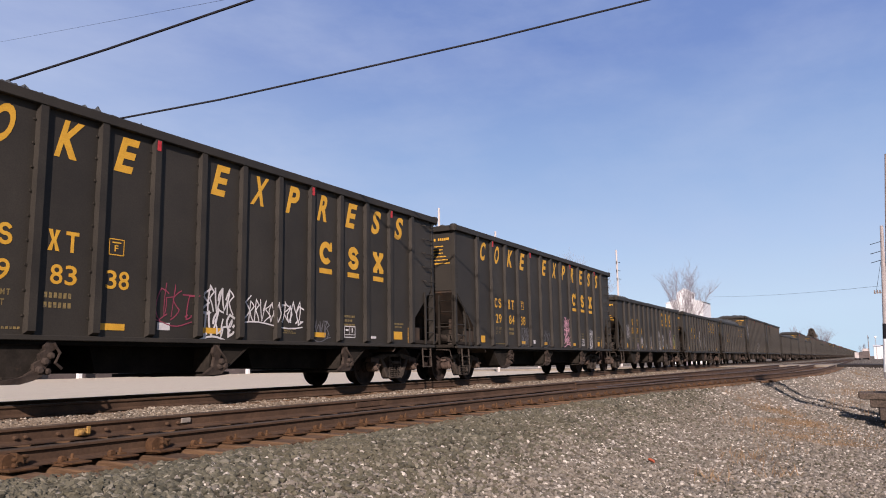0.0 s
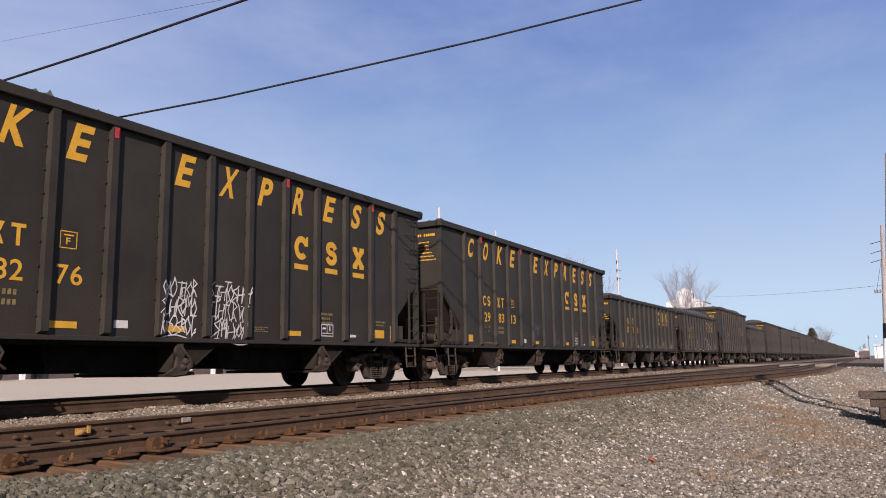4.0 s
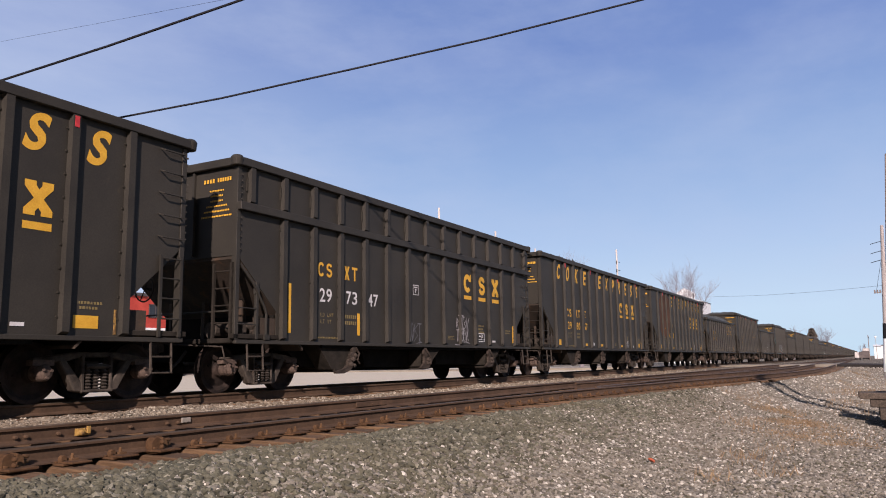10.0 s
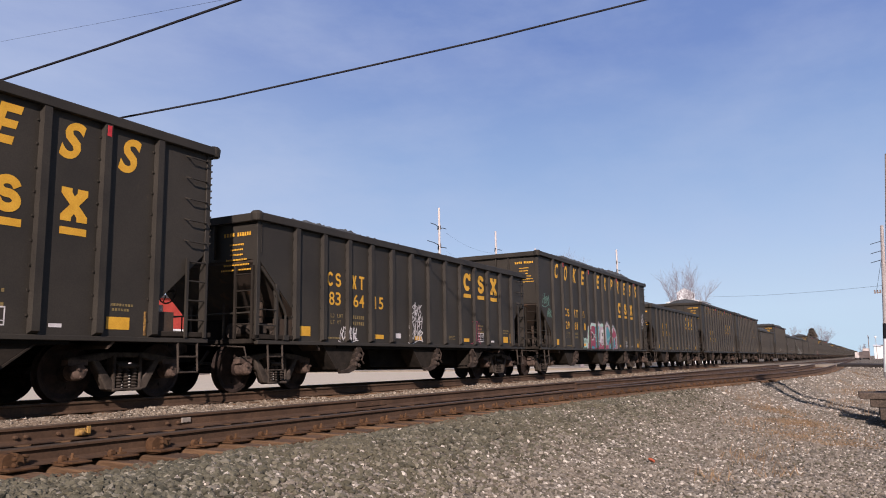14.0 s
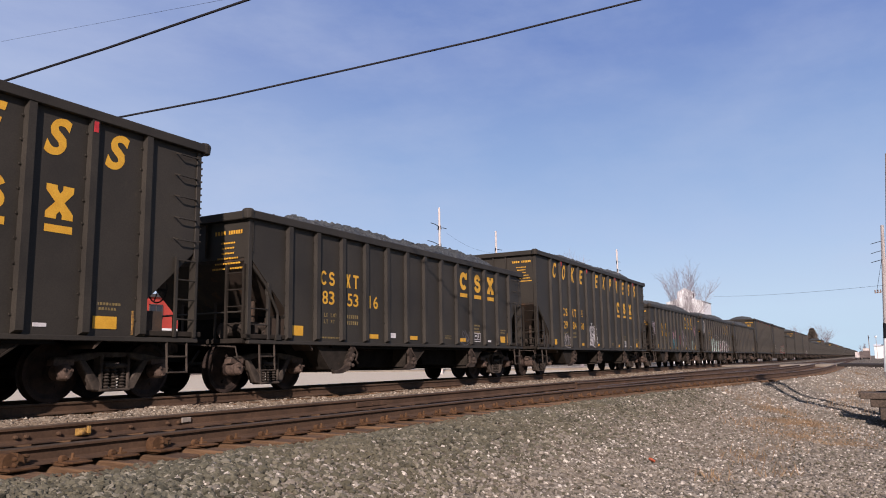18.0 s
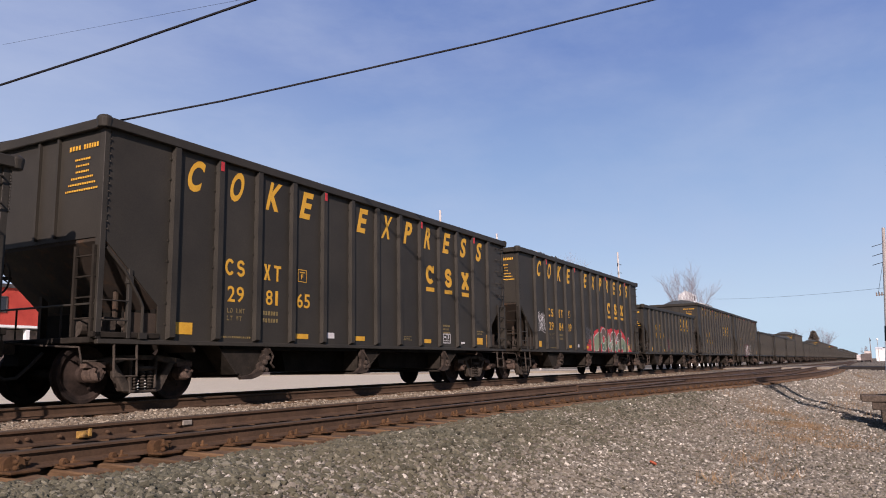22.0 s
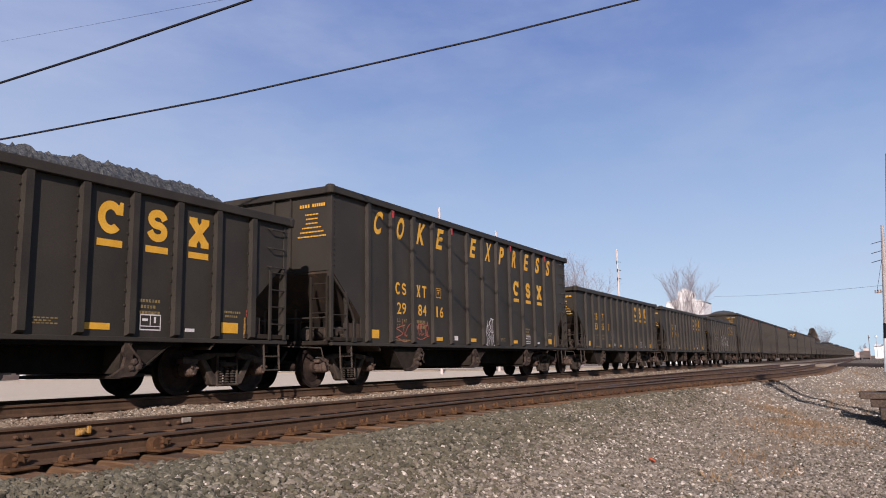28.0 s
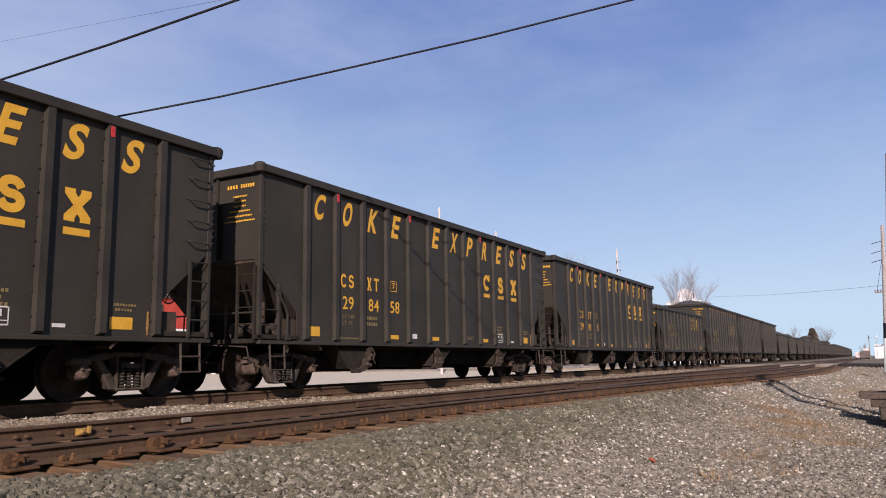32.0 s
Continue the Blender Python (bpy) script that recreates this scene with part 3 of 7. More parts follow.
def spring_mesh():
    bm = bmesh.new()
    prof = [(0.03, 0.19)]
    for k in range(6):
        z = 0.2 + k * 0.05
        prof += [(0.055, z), (0.066, z + 0.012), (0.055, z + 0.025), (0.035, z + 0.037)]
    lathe(bm, prof + [(0.03, 0.5)], "z", 12, (0, -1.07, 0))
    return finish(bm, "coil_spring", TRUCK)


def bolster_mesh():
    bm = bmesh.new()
    box(bm, -0.2, 0.2, -1.12, 1.05, 0.5, 0.58)
    box(bm, -0.18, 0.18, -0.9, 0.9, 0.42, 0.62)
    box(bm, -0.22, 0.22, -1.15, -1.11, 0.52, 0.56)
    return finish(bm, "bolster", TRUCK, 0.012)


def bearing_mesh():
    bm = bmesh.new()
    lathe(bm, ((0.13, -0.92), (0.13, -1.06), (0.115, -1.09), (0.125, -1.12), (0.105, -1.16), (0.05, -1.18)), "y", 20)
    for k in range(3):
        a = 2.1 * k + 0.4
        rod(bm, (0.075 * math.cos(a), -1.17, 0.075 * math.sin(a)), (0.075 * math.cos(a), -1.21, 0.075 * math.sin(a)), 0.022, 6)
    box(bm, -0.17, 0.17, -1.09, -0.93, 0.1, 0.19)
    return finish(bm, "bearing_cap", CAP, 0.0, False)


def wheelset_mesh():
    bm = bmesh.new()
    for s in (-1, 1):
        lathe(bm, ((0.09, s * 0.86), (0.13, s * 0.85), (0.15, s * 0.79), (0.33, s * 0.745), (0.385, s * 0.775), (0.4, s * 0.79), (0.455, s * 0.79),
                   (0.457, s * 0.7), (0.465, s * 0.69), (0.485, s * 0.675), (0.48, s * 0.655), (0.39, s * 0.65), (0.34, s * 0.71), (0.14, s * 0.74), (0.09, s * 0.64)), "y", 36)
    rod(bm, (0, -0.93, 0), (0, 0.93, 0), 0.085, 14)
    # cast marks on the plates
    for k in range(2):
        a = 3.1 * k + 0.5
        box(bm, 0.24 * math.cos(a) - 0.03, 0.24 * math.cos(a) + 0.03, -0.79, -0.75, 0.24 * math.sin(a) - 0.02, 0.24 * math.sin(a) + 0.02)
    return finish(bm, "wheelset", WHEEL)


MESH = {}


def shared(key, make, *a):
    if key not in MESH:
        MESH[key] = make(*a)
    return MESH[key]


def truck(parent, x, plain=False):
    t = part("truck", shared("bolster", bolster_mesh), TRUCK, parent, at=(x, 0, 0))
    part("side_frame", shared("side_frame", side_frame_mesh), TRUCK, t)
    for s in (-1, 1):
        part("wheelset", shared("wheelset", wheelset_mesh), WHEEL, t, at=(s * 0.889, 0, 0.457))
    if plain:
        return t
    for s in (-1, 1):
        part("bearing_cap", shared("bearing", bearing_mesh), CAP, t, "rust-brown round bearing cap", at=(s * 0.889, 0, 0.457))
    for k in (-1, 0, 1):
        part("coil_spring", shared("spring", spring_mesh), TRUCK, t, at=(k * 0.145, 0, 0))
    return t


def ladder_mesh(w, z0, z1, rungs):
    bm = bmesh.new()
    for x in (0, w):
        box(bm, x - 0.025, x + 0.025, -SIDE - 0.06, -SIDE - 0.02, z0, z1)
    for k in range(rungs):
        z = z0 + 0.3 + k * (z1 - z0 - 0.35) / (rungs - 1)
        rod(bm, (0, -SIDE - 0.05, z), (w, -SIDE - 0.05, z), 0.014, 6)
    return finish(bm, "ladder", CAR_RIB)


def upright_mesh():
    """The slim upright that props the slope sheet by the leading corner, with two rungs to the corner post."""
    bm = bmesh.new()
    box(bm, 0.5, 0.57, -SIDE - 0.03, -SIDE + 0.03, 1.0, 2.1)
    box(bm, 0.48, 0.59, -SIDE - 0.035, -SIDE + 0.035, 1.86, 1.98)
    for z in (1.28, 1.58):
        rod(bm, (0.02, -SIDE - 0.02, z), (0.52, -SIDE - 0.02, z), 0.014, 6)
    return finish(bm, "end_upright", CAR_RIB, 0.006)


def end_ladder_mesh():
    bm = bmesh.new()
    for y in (-SIDE + 0.06, -SIDE + 0.5):
        box(bm, -0.1, -0.05, y - 0.025, y + 0.025, 1.02, 2.42)
    for z in (1.3, 1.62, 1.94, 2.26):
        rod(bm, (-0.075, -SIDE + 0.02, z), (-0.075, -SIDE + 0.54, z), 0.015, 6)
    return finish(bm, "end_ladder", CAR_UNDER)


def pipe_mesh():
    bm = bmesh.new()
    bent(bm, ((0.1, -SIDE + 0.02, 2.4), (0.42, -SIDE - 0.03, 2.05), (0.72, -SIDE - 0.03, 1.62), (0.78, -SIDE - 0.03, 1.5), (0.78, -SIDE - 0.03, 1.08)), 0.026, 7)
    box(bm, 0.72, 0.86, -SIDE - 0.06, -SIDE + 0.04, 1.0, 1.1)
    return finish(bm, "brake_pipe", CAR_RIB)


def grab_mesh():
    bm = bmesh.new()
    bent(bm, ((0, -SIDE, 0), (0.02, -SIDE - 0.1, -0.03), (0.42, -SIDE - 0.1, -0.03), (0.44, -SIDE, 0)), 0.014, 6)
    return finish(bm, "grab_iron", CAR_RIB)


def step_mesh():
    bm = bmesh.new()
    bent(bm, ((0, -SIDE, 0.95), (0, -SIDE - 0.03, 0.42), (0.42, -SIDE - 0.03, 0.42), (0.42, -SIDE, 0.95)), 0.022, 6)
    rod(bm, (0, -SIDE - 0.02, 0.68), (0.42, -SIDE - 0.02, 0.68), 0.016, 6)
    return finish(bm, "sill_step", TRUCK)


def post_mesh(top):
    bm = bmesh.new()
    box(bm, -0.05, 0.05, -SIDE - 0.02, -SIDE + 0.1, 1.0, top)
    for k in range(14):
        z = SLOPE_Z + 0.1 + k * (top - SLOPE_Z - 0.2) / 13
        box(bm, 0.05, 0.07, -SIDE - 0.035, -SIDE, z, z + 0.03)
    return finish(bm, "corner_post", CAR_RIB, 0.006)


def coupler_mesh():
    bm = bmesh.new()
    box(bm, -0.72, 0.1, -0.09, 0.09, 0.78, 0.96)
    box(bm, -0.8, -0.55, -0.17, 0.12, 0.74, 1.0)
    lathe(bm, ((0.09, 0.72), (0.1, 0.87), (0.09, 1.02)), "z", 10, (-0.7, -0.14, 0))
    return finish(bm, "coupler", TRUCK, 0.02)


def hose_mesh():
    bm = bmesh.new()
    bent(bm, ((-0.1, -0.4, 0.8), (-0.3, -0.42, 0.6), (-0.5, -0.4, 0.42), (-0.66, -0.36, 0.4), (-0.72, -0.3, 0.46)), 0.028, 7)
    return finish(bm, "air_hose", CAR_BLACK)


def lever_mesh():
    bm = bmesh.new()
    bent(bm, ((-0.2, -1.5, 0.62), (-0.22, -1.45, 0.86), (-0.22, -0.3, 0.92), (-0.5, -0.1, 0.96)), 0.016, 6)
    return finish(bm, "uncoupling_lever", TRUCK)


def brake_mesh():
    """Brake cylinder, reservoir and rods on the end platform."""
    bm = bmesh.new()
    rod(bm, (0.35, -1.2, 1.22), (0.8, -1.2, 1.22), 0.13, 14)
    rod(bm, (0.3, -0.6, 1.2), (0.95, -0.6, 1.2), 0.16, 14)
    box(bm, 0.3, 0.42, -1.42, -1.1, 1.03, 1.3)
    bent(bm, ((0.3, -1.2, 1.22), (0.1, -1.3, 1.3), (0.12, -1.48, 1.15)), 0.02, 6)
    bent(bm, ((0.8, -1.2, 1.22), (1.0, -1.42, 1.4), (1.02, -1.5, 1.05)), 0.018, 6)
    box(bm, 0.55, 0.7, -1.5, -1.38, 1.03, 1.18)
    return finish(bm, "brake_gear", TRUCK, 0.006)


def rail_mesh_end():
    bm = bmesh.new()
    rod(bm, (-0.06, -SIDE + 0.02, 1.52), (-0.06, SIDE - 0.02, 1.52), 0.018, 6)
    for y in (-SIDE + 0.8, 0.4):
        rod(bm, (-0.06, y, 1.0), (-0.06, y, 1.52), 0.016, 6)
    return finish(bm, "end_handrail", CAR_RIB)


def brake_wheel_mesh():
    bm = bmesh.new()
    pts = arc(0, 0, 0.26, 0.26, 0, 360, 20)
    bent(bm, [(-0.16, y, 1.95 + z) for y, z in pts], 0.016, 6)
    for k in range(4):
        a = k * math.pi / 2 + 0.4
        rod(bm, (-0.14, 0, 1.95), (-0.16, 0.26 * math.cos(a), 1.95 + 0.26 * math.sin(a)), 0.012, 5)
    rod(bm, (0.02, 0, 1.95), (-0.18, 0, 1.95), 0.03, 8)
    bmesh.ops.translate(bm, verts=bm.verts, vec=(0, 0.75, 0.1))
    return finish(bm, "brake_wheel", TRUCK)


def marks_mesh(x0, step, cell, z, h, y, thick, only):
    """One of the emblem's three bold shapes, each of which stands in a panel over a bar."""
    bm = bmesh.new()
    w = h * 0.88
    for k, c in enumerate(cell):
        if c != only:
            continue
        x = x0 + c * step + (step - w) / 2 + 0.03
        cx, cz = x + w / 2, z + h / 2
        if k == 0:
            patch(bm, arc(cx, cz, w * 0.5, h * 0.5, 52, 318, 18) + arc(cx, cz, w * 0.22, h * 0.24, 312, 50, 16) + fit(x, z, w, h, ((0.72, 0.6), (0.99, 0.6), (0.99, 1.0), (0.86, 1.0))), y)
        elif k == 1:
            stroke(bm, arc(cx, cz + h * 0.195, w * 0.29, h * 0.195, 15, 262, 14) + arc(cx, cz - h * 0.2, w * 0.31, h * 0.205, 78, -165, 14), thick * 0.92, y)
        else:
            patch(bm, ((x, z), (x + w * 0.4, z), (x + w * 0.4, z + h * 0.12), (cx, z + h * 0.24), (x + w * 0.6, z + h * 0.12), (x + w * 0.6, z), (x + w, z), (x + w, z + h * 0.18), (cx + w * 0.17, cz), (x + w, z + h * 0.82), (x + w, z + h), (x + w * 0.6, z + h), (x + w * 0.6, z + h * 0.88), (cx, z + h * 0.76), (x + w * 0.4, z + h * 0.88), (x + w * 0.4, z + h), (x, z + h), (x, z + h * 0.82), (cx - w * 0.17, cz), (x, z + h * 0.18)), y)
    me = finish(bm, "emblem", YELLOW)
    return me


def bar_mesh(w):
    bm = bmesh.new()
    bar(bm, 0, 0, w, 0.11, PAINT)
    return finish(bm, "emblem_bar", YELLOW)


def owner_mark_mesh(k, h):
    """One of the owner's four initials as a simple bold stroke."""
    bm = bmesh.new()
    t, w = h * 0.18, h * 0.72
    if k == 0:
        stroke(bm, arc(w / 2, h / 2, w * 0.4, h * 0.41, 45, 315, 16), t, PAINT)
    elif k == 1:
        stroke(bm, arc(w / 2, h * 0.7, w * 0.32, h * 0.2, 25, 262, 10) + arc(w / 2, h * 0.3, w * 0.34, h * 0.21, 82, -155, 10), t, PAINT)
    elif k == 2:
        q, m = t * 0.62, w * 0.425
        patch(bm, ((0, 0), (2 * q, 0), (m, h * 0.5 - q), (2 * m - 2 * q, 0), (2 * m, 0), (m + q, h / 2), (2 * m, h), (2 * m - 2 * q, h), (m, h * 0.5 + q), (2 * q, h), (0, h), (m - q, h / 2)), PAINT)
    else:
        m = w * 0.475
        patch(bm, ((m - t / 2, 0), (m + t / 2, 0), (m + t / 2, h - t), (w * 0.95, h - t), (w * 0.95, h), (0, h), (0, h - t), (m - t / 2, h - t)), PAINT)
    return finish(bm, "owner_mark", YELLOW)


def number_mesh(pair, h, mat):
    """Two digits of the car's number, which stand in one panel."""
    bm = bmesh.new()
    w = h * 0.66
    for i, ch in enumerate(pair):
        letter(bm, ch, i * w * 1.2 + (0.2 * w if ch == "1" else 0), 0, w * (0.4 if ch == "1" else 1), h, PAINT, 0.0, 0.004 if ch == "1" else 0.012)
    return finish(bm, "car_number", mat)


def slogan_mesh(x0, step):
    bm = bmesh.new()
    for k, ch in enumerate("COKE EXPRESS"):
        if ch != " ":
            w = 0.34 if ch not in "XK" else 0.38
            letter(bm, ch, x0 + k * step + 0.25, 3.58, w, 0.55, PAINT, 0.22, 0.034)
    return finish(bm, "slogan", YELLOW)


def slogan_letter(ch):
    bm = bmesh.new()
    letter(bm, ch, 0, 0, 0.33 if ch not in "XK" else 0.37, 0.58, PAINT, 0.26, 0.034)
    return finish(bm, "slogan_letter", YELLOW)


def stencil_mesh(x0, step):
    """Small weight lettering: two readable captions, the rest as fine bars."""
    bm = bmesh.new()
    for word, z in (("LD LMT", 1.52), ("LT WT", 1.38)):
        x = x0 + step + 0.28
        for ch in word:
            if ch != " ":
                letter(bm, ch, x, z, 0.06, 0.085, PAINT)
            x += 0.078
        for i in range(6):
            bar(bm, x0 + 2 * step + 0.2 + i * 0.075, z, 0.05, 0.08, PAINT)
    for i in range(14):
        bar(bm, x0 + step + 0.14 + i * 0.055, 1.06, 0.04, 0.035, PAINT)
    return finish(bm, "weight_stencil", FADED)


def fine_print_mesh(x, z, rows, n, w=0.045, h=0.05):
    bm = bmesh.new()
    for r in range(rows):
        for i in range(n - (r % 2) * 2):
            bar(bm, x + i * w * 1.35 + (r % 2) * 0.03, z - r * h * 1.9, w, h, PAINT)
    return finish(bm, "fine_print", FADED)


def end_print_mesh(top):
    """The car's number and maintenance notes on its leading end."""
    bm = bmesh.new()
    x = -0.012

    def put(y, z, w, h):
        v = [bm.verts.new((x, y + a, z + b)) for a, b in ((0, 0), (w, 0), (w, h), (0, h))]
        bm.faces.new(v)
    far = -SIDE + 0.95
    for i in range(4):
        put(far - 0.1 - i * 0.075, top - 0.42, 0.048, 0.075)
    for i in range(6):
        put(far - 0.45 - i * 0.062, top - 0.42, 0.042, 0.075)
    for r, n in enumerate((9, 8, 8, 13, 16, 19)):
        for i in range(n):
            put(far - 0.43 + (n / 2 - i) * 0.042, top - 0.6 - r * 0.1, 0.03, 0.032)
    return finish(bm, "end_lettering", YELLOW)


def small_plates(parent, spec, kind):
    """Reflectors, placards and red marks along the side."""
    x0, st = spec["rib0"], spec["step"]

    def plate(name, x, z, w, h, mat, label):
        key = (name, round(w, 3), round(h, 3), mat.name)
        def make():
            bm = bmesh.new()
            box(bm, 0, w, -SIDE - 0.009, -SIDE + 0.002, 0, h)
            return finish(bm, name, mat)
        part(name, shared(key, make), mat, parent, label, at=(x - 0.06, 0, z))
    if kind == "raised":
        for x, z, h in ((1.5, 1.15, 1.0), (x0 + 2.78 * st, 1.15, 0.5), (length_of(kind) - 1.35, 1.1, 0.55)):
            plate("reflector", x, z, 0.09, h, YELLOW, "upright yellow reflective strip")
    else:
        plate("reflector", x0 + 0.13, 1.1, 0.42, 0.2, YELLOW, "yellow reflective patch")
        for c in (3, 5, 8):
            plate("reflector", x0 + c * st + 0.16, 1.09, 0.45, 0.1, YELLOW, "yellow reflective strip")
        plate("reflector", x0 + 11 * st + 0.22, 1.1, 0.42, 0.19, YELLOW, "yellow reflective patch")
        plate("edge_strip", x0 + 12 * st - 0.1, 1.02, 0.035, 0.38, OCHRE, "narrow chipped ochre strip")
        plate("placard", x0 + 4 * st + 0.22, 1.12, 0.26, 0.12, WHITE, "small white placard")
    # white framed box of test dates
    def frame_box():
        bm = bmesh.new()
        for a in ((0, 0, 0.42, 0.02), (0, 0.24, 0.42, 0.02), (0, 0, 0.02, 0.26), (0.4, 0, 0.02, 0.26), (0.2, 0.06, 0.015, 0.18), (0, 0.06, 0.42, 0.015), (0.05, 0.15, 0.11, 0.04), (0.28, 0.12, 0.04, 0.1)):
            bar(bm, a[0], a[1], a[2], a[3], PAINT)
        return finish(bm, "test_box", WHITE)
    part("test_box", shared("frame_box", frame_box), WHITE, parent, "white stencilled date box", at=(x0 + 9 * st + 0.2, 0, 1.1))
    plate("placard", x0 + 10 * st + 0.3, 1.1, 0.2, 0.055, WHITE, "small grey placard")
    if kind != "short":
        def f_box():
            bm = bmesh.new()
            for a in ((0, 0, 0.28, 0.015), (0, 0.245, 0.28, 0.015), (0, 0, 0.015, 0.26), (0.265, 0, 0.015, 0.26), (0.06, 0.19, 0.16, 0.02)):
                bar(bm, a[0], a[1], a[2], a[3], PAINT)
            letter(bm, "F", 0.1, 0.06, 0.07, 0.1, PAINT)
            return finish(bm, "plate_box", YELLOW if kind == "tall" else WHITE)
        part("plate_box", shared(("f", kind), f_box), YELLOW, parent, at=(x0 + 3.2 * st if kind == "tall" else x0 + 5.3 * st, 0, 2.25))
        if kind == "tall":
            def red():
                bm = bmesh.new()
                box(bm, -0.036, 0.036, -RIB - 0.008, -RIB + 0.002, 0, 0.17)
                return finish(bm, "red_mark", RED)
            for c in (1, 4, 8, 11):
                part("red_mark", shared("red", red), RED, parent, "small red mark on the rib", at=(x0 + c * st, 0, 4.08))
    tagged(part("fine_print", shared(("fp", kind), fine_print_mesh, 0, 0, 3, 7), FADED, parent, at=(x0 + 9 * st + 0.18, 0, 1.55)), kind="stuff")
    tagged(part("fine_print", shared(("fq", kind), fine_print_mesh, 0, 0, 2, 8, 0.04, 0.04), FADED, parent, at=(x0 + 11 * st + 0.22, 0, 1.46)), kind="stuff")
    tagged(part("fine_print", shared(("fr", kind), fine_print_mesh, 0, 0, 3, 6, 0.05, 0.02), FADED, parent, at=(x0 + 7 * st + 0.2, 0, 1.22)), kind="stuff")


def length_of(kind):
    return SPECS[kind]["length"]


def build_car(kind, full, series=False):
    s = SPECS[kind]
    ln, top, x0, st = s["length"], s["top"], s["rib0"], s["step"]
    car = new("hopper_car")
    car.empty_display_size = 0.3
    sheet = shared(("side", ln, top), side_sheet_mesh, ln, top)
    part("side_sheet", sheet, CAR_BLACK, car)
    part("side_sheet", sheet, CAR_BLACK, car, at=(0, 2 * SIDE - 0.02, 0))
    ends = shared(("end", top), end_sheet_mesh, top)
    part("end_sheet", ends, CAR_BLACK, car)
    rear = part("end_sheet", ends, CAR_BLACK, car, at=(ln, 0, 0))
    rear.rotation_euler.z = math.pi
    part("centre_sill", shared(("csill", ln), centre_sill_mesh, ln), SHADED_GRIME, car)
    part("hopper_floor", shared(("floor", ln), floor_mesh, ln), SHADED_GRIME, car)
    part("top_chord", shared(("chord", ln, top), chord_mesh, ln, top), CAR_RIB, car)
    part("side_sill", shared(("sill", ln), sill_mesh, ln), CAR_RIB, car)
    mid = 3.42
    rib = shared(("rib", top, kind == "raised"), rib_mesh, 0.99, mid if kind == "raised" else top - 0.14)
    for k in range(s["ribs"]):
        part("rib", rib, CAR_RIB, car, at=(x0 + k * st, 0, 0))
    if kind == "raised":
        upper = shared("upper_rib", rib_mesh, mid + 0.14, top - 0.14, "upper_rib")
        for k in range(s["ribs"] + 2):
            part("upper_rib", upper, CAR_RIB, car, at=(x0 + (k - 1) * st, 0, 0))
        def belt():
            bm = bmesh.new()
            box(bm, -0.05, ln + 0.05, -SIDE - 0.12, -SIDE + 0.01, mid - 0.01, mid + 0.15)
            return finish(bm, "belt_rail", CAR_RIB, 0.012)
        part("belt_rail", shared("belt", belt), CAR_RIB, car)
    pockets = POCKETS[kind == "short", series]
    for x, flip in pockets:
        ch = part("discharge_chute", shared(("chute", flip), chute_mesh, flip), CAR_UNDER, car, at=(x, 0, 0))
        if full:
            part("gate_latch", shared(("latch", flip), latch_mesh, flip), LATCH, ch)
    part("hopper_belly", shared(("belly", pockets), body_mesh, *[p[0] for p in pockets], series), SHADED_GRIME, car)
    for lead in (True, False):
        sl = part("slope_sheet", shared(("slope", ln, lead), slope_mesh, ln, lead), SLOPE, car)
        if full:
            part("bulkhead", shared(("bulkhead", ln, lead), bulkhead_mesh, ln, lead), SHADED_GRIME, sl)
            for y in (-1.0, 0.0, 0.95):
                part("slope_stiffener", shared(("slope_stiff", ln, lead), slope_stiffener_mesh, ln, lead), SLOPE, sl, at=(0, y, 0))
    for x in (s["truck"], ln - s["truck"]):
        truck(car, x, not full)
    em_z, em_h = {"tall": (2.66, 0.5), "short": (2.57, 0.52), "raised": (2.52, 0.54)}[kind]
    for c in (8, 9, 10):
        part("emblem", shared(("emblem", kind, c), marks_mesh, x0, st, (8, 9, 10), em_z, em_h, PAINT, 0.14, c), YELLOW, car, "bold yellow emblem shape")
        part("emblem_bar", shared(("embar", kind), bar_mesh, em_h * 0.88), YELLOW, car, at=(x0 + c * st + (st - em_h * 0.88) / 2 + 0.03, 0, em_z - 0.2))
    if kind == "tall":
        if full:
            for k, ch in enumerate("COKE EXPRESS"):
                if ch != " ":
                    part("slogan_letter", shared(("letter", ch), slogan_letter, ch), YELLOW, car, at=(x0 + k * st + 0.22, 0, 3.59))
        else:
            part("slogan", shared("slogan", slogan_mesh, x0, st), YELLOW, car, "slanted yellow capital lettering")
    if not full:
        return car
    part("end_platform", shared("plat_a", platform_mesh, -0.1, 1.15), CAR_UNDER, car)
    part("end_platform", shared(("plat_b", ln), platform_mesh, ln - 1.15, ln + 0.1), CAR_UNDER, car)
    for lead in (True, False):
        part("skirt_plate", shared(("skirt", ln, lead), skirt_mesh, ln, lead), SLOPE, car)
    post = shared(("post", top), post_mesh, top - 0.12)
    part("corner_post", post, CAR_RIB, car, at=(0.0, 0, 0))
    part("corner_post", post, CAR_RIB, car, at=(ln - 0.05, 0, 0))
    part("ladder", shared("ladder", ladder_mesh, 0.42, 1.0, 2.35, 4), CAR_RIB, car, at=(ln - 0.5, 0, 0))
    part("end_ladder", shared("end_ladder", end_ladder_mesh), CAR_UNDER, car)
    part("end_upright", shared("upright", upright_mesh), CAR_RIB, car)
    part("brake_pipe", shared("pipe", pipe_mesh), CAR_RIB, car, "dark bent pipe")
    for z in [top - 0.28 - 0.37 * k for k in range(5 if top > 4 else 3)]:
        part("grab_iron", shared("grab", grab_mesh), CAR_RIB, car, at=(ln - 0.56, 0, z))
    step = shared("step", step_mesh)
    part("sill_step", step, TRUCK, car, at=(0.3, 0, 0))
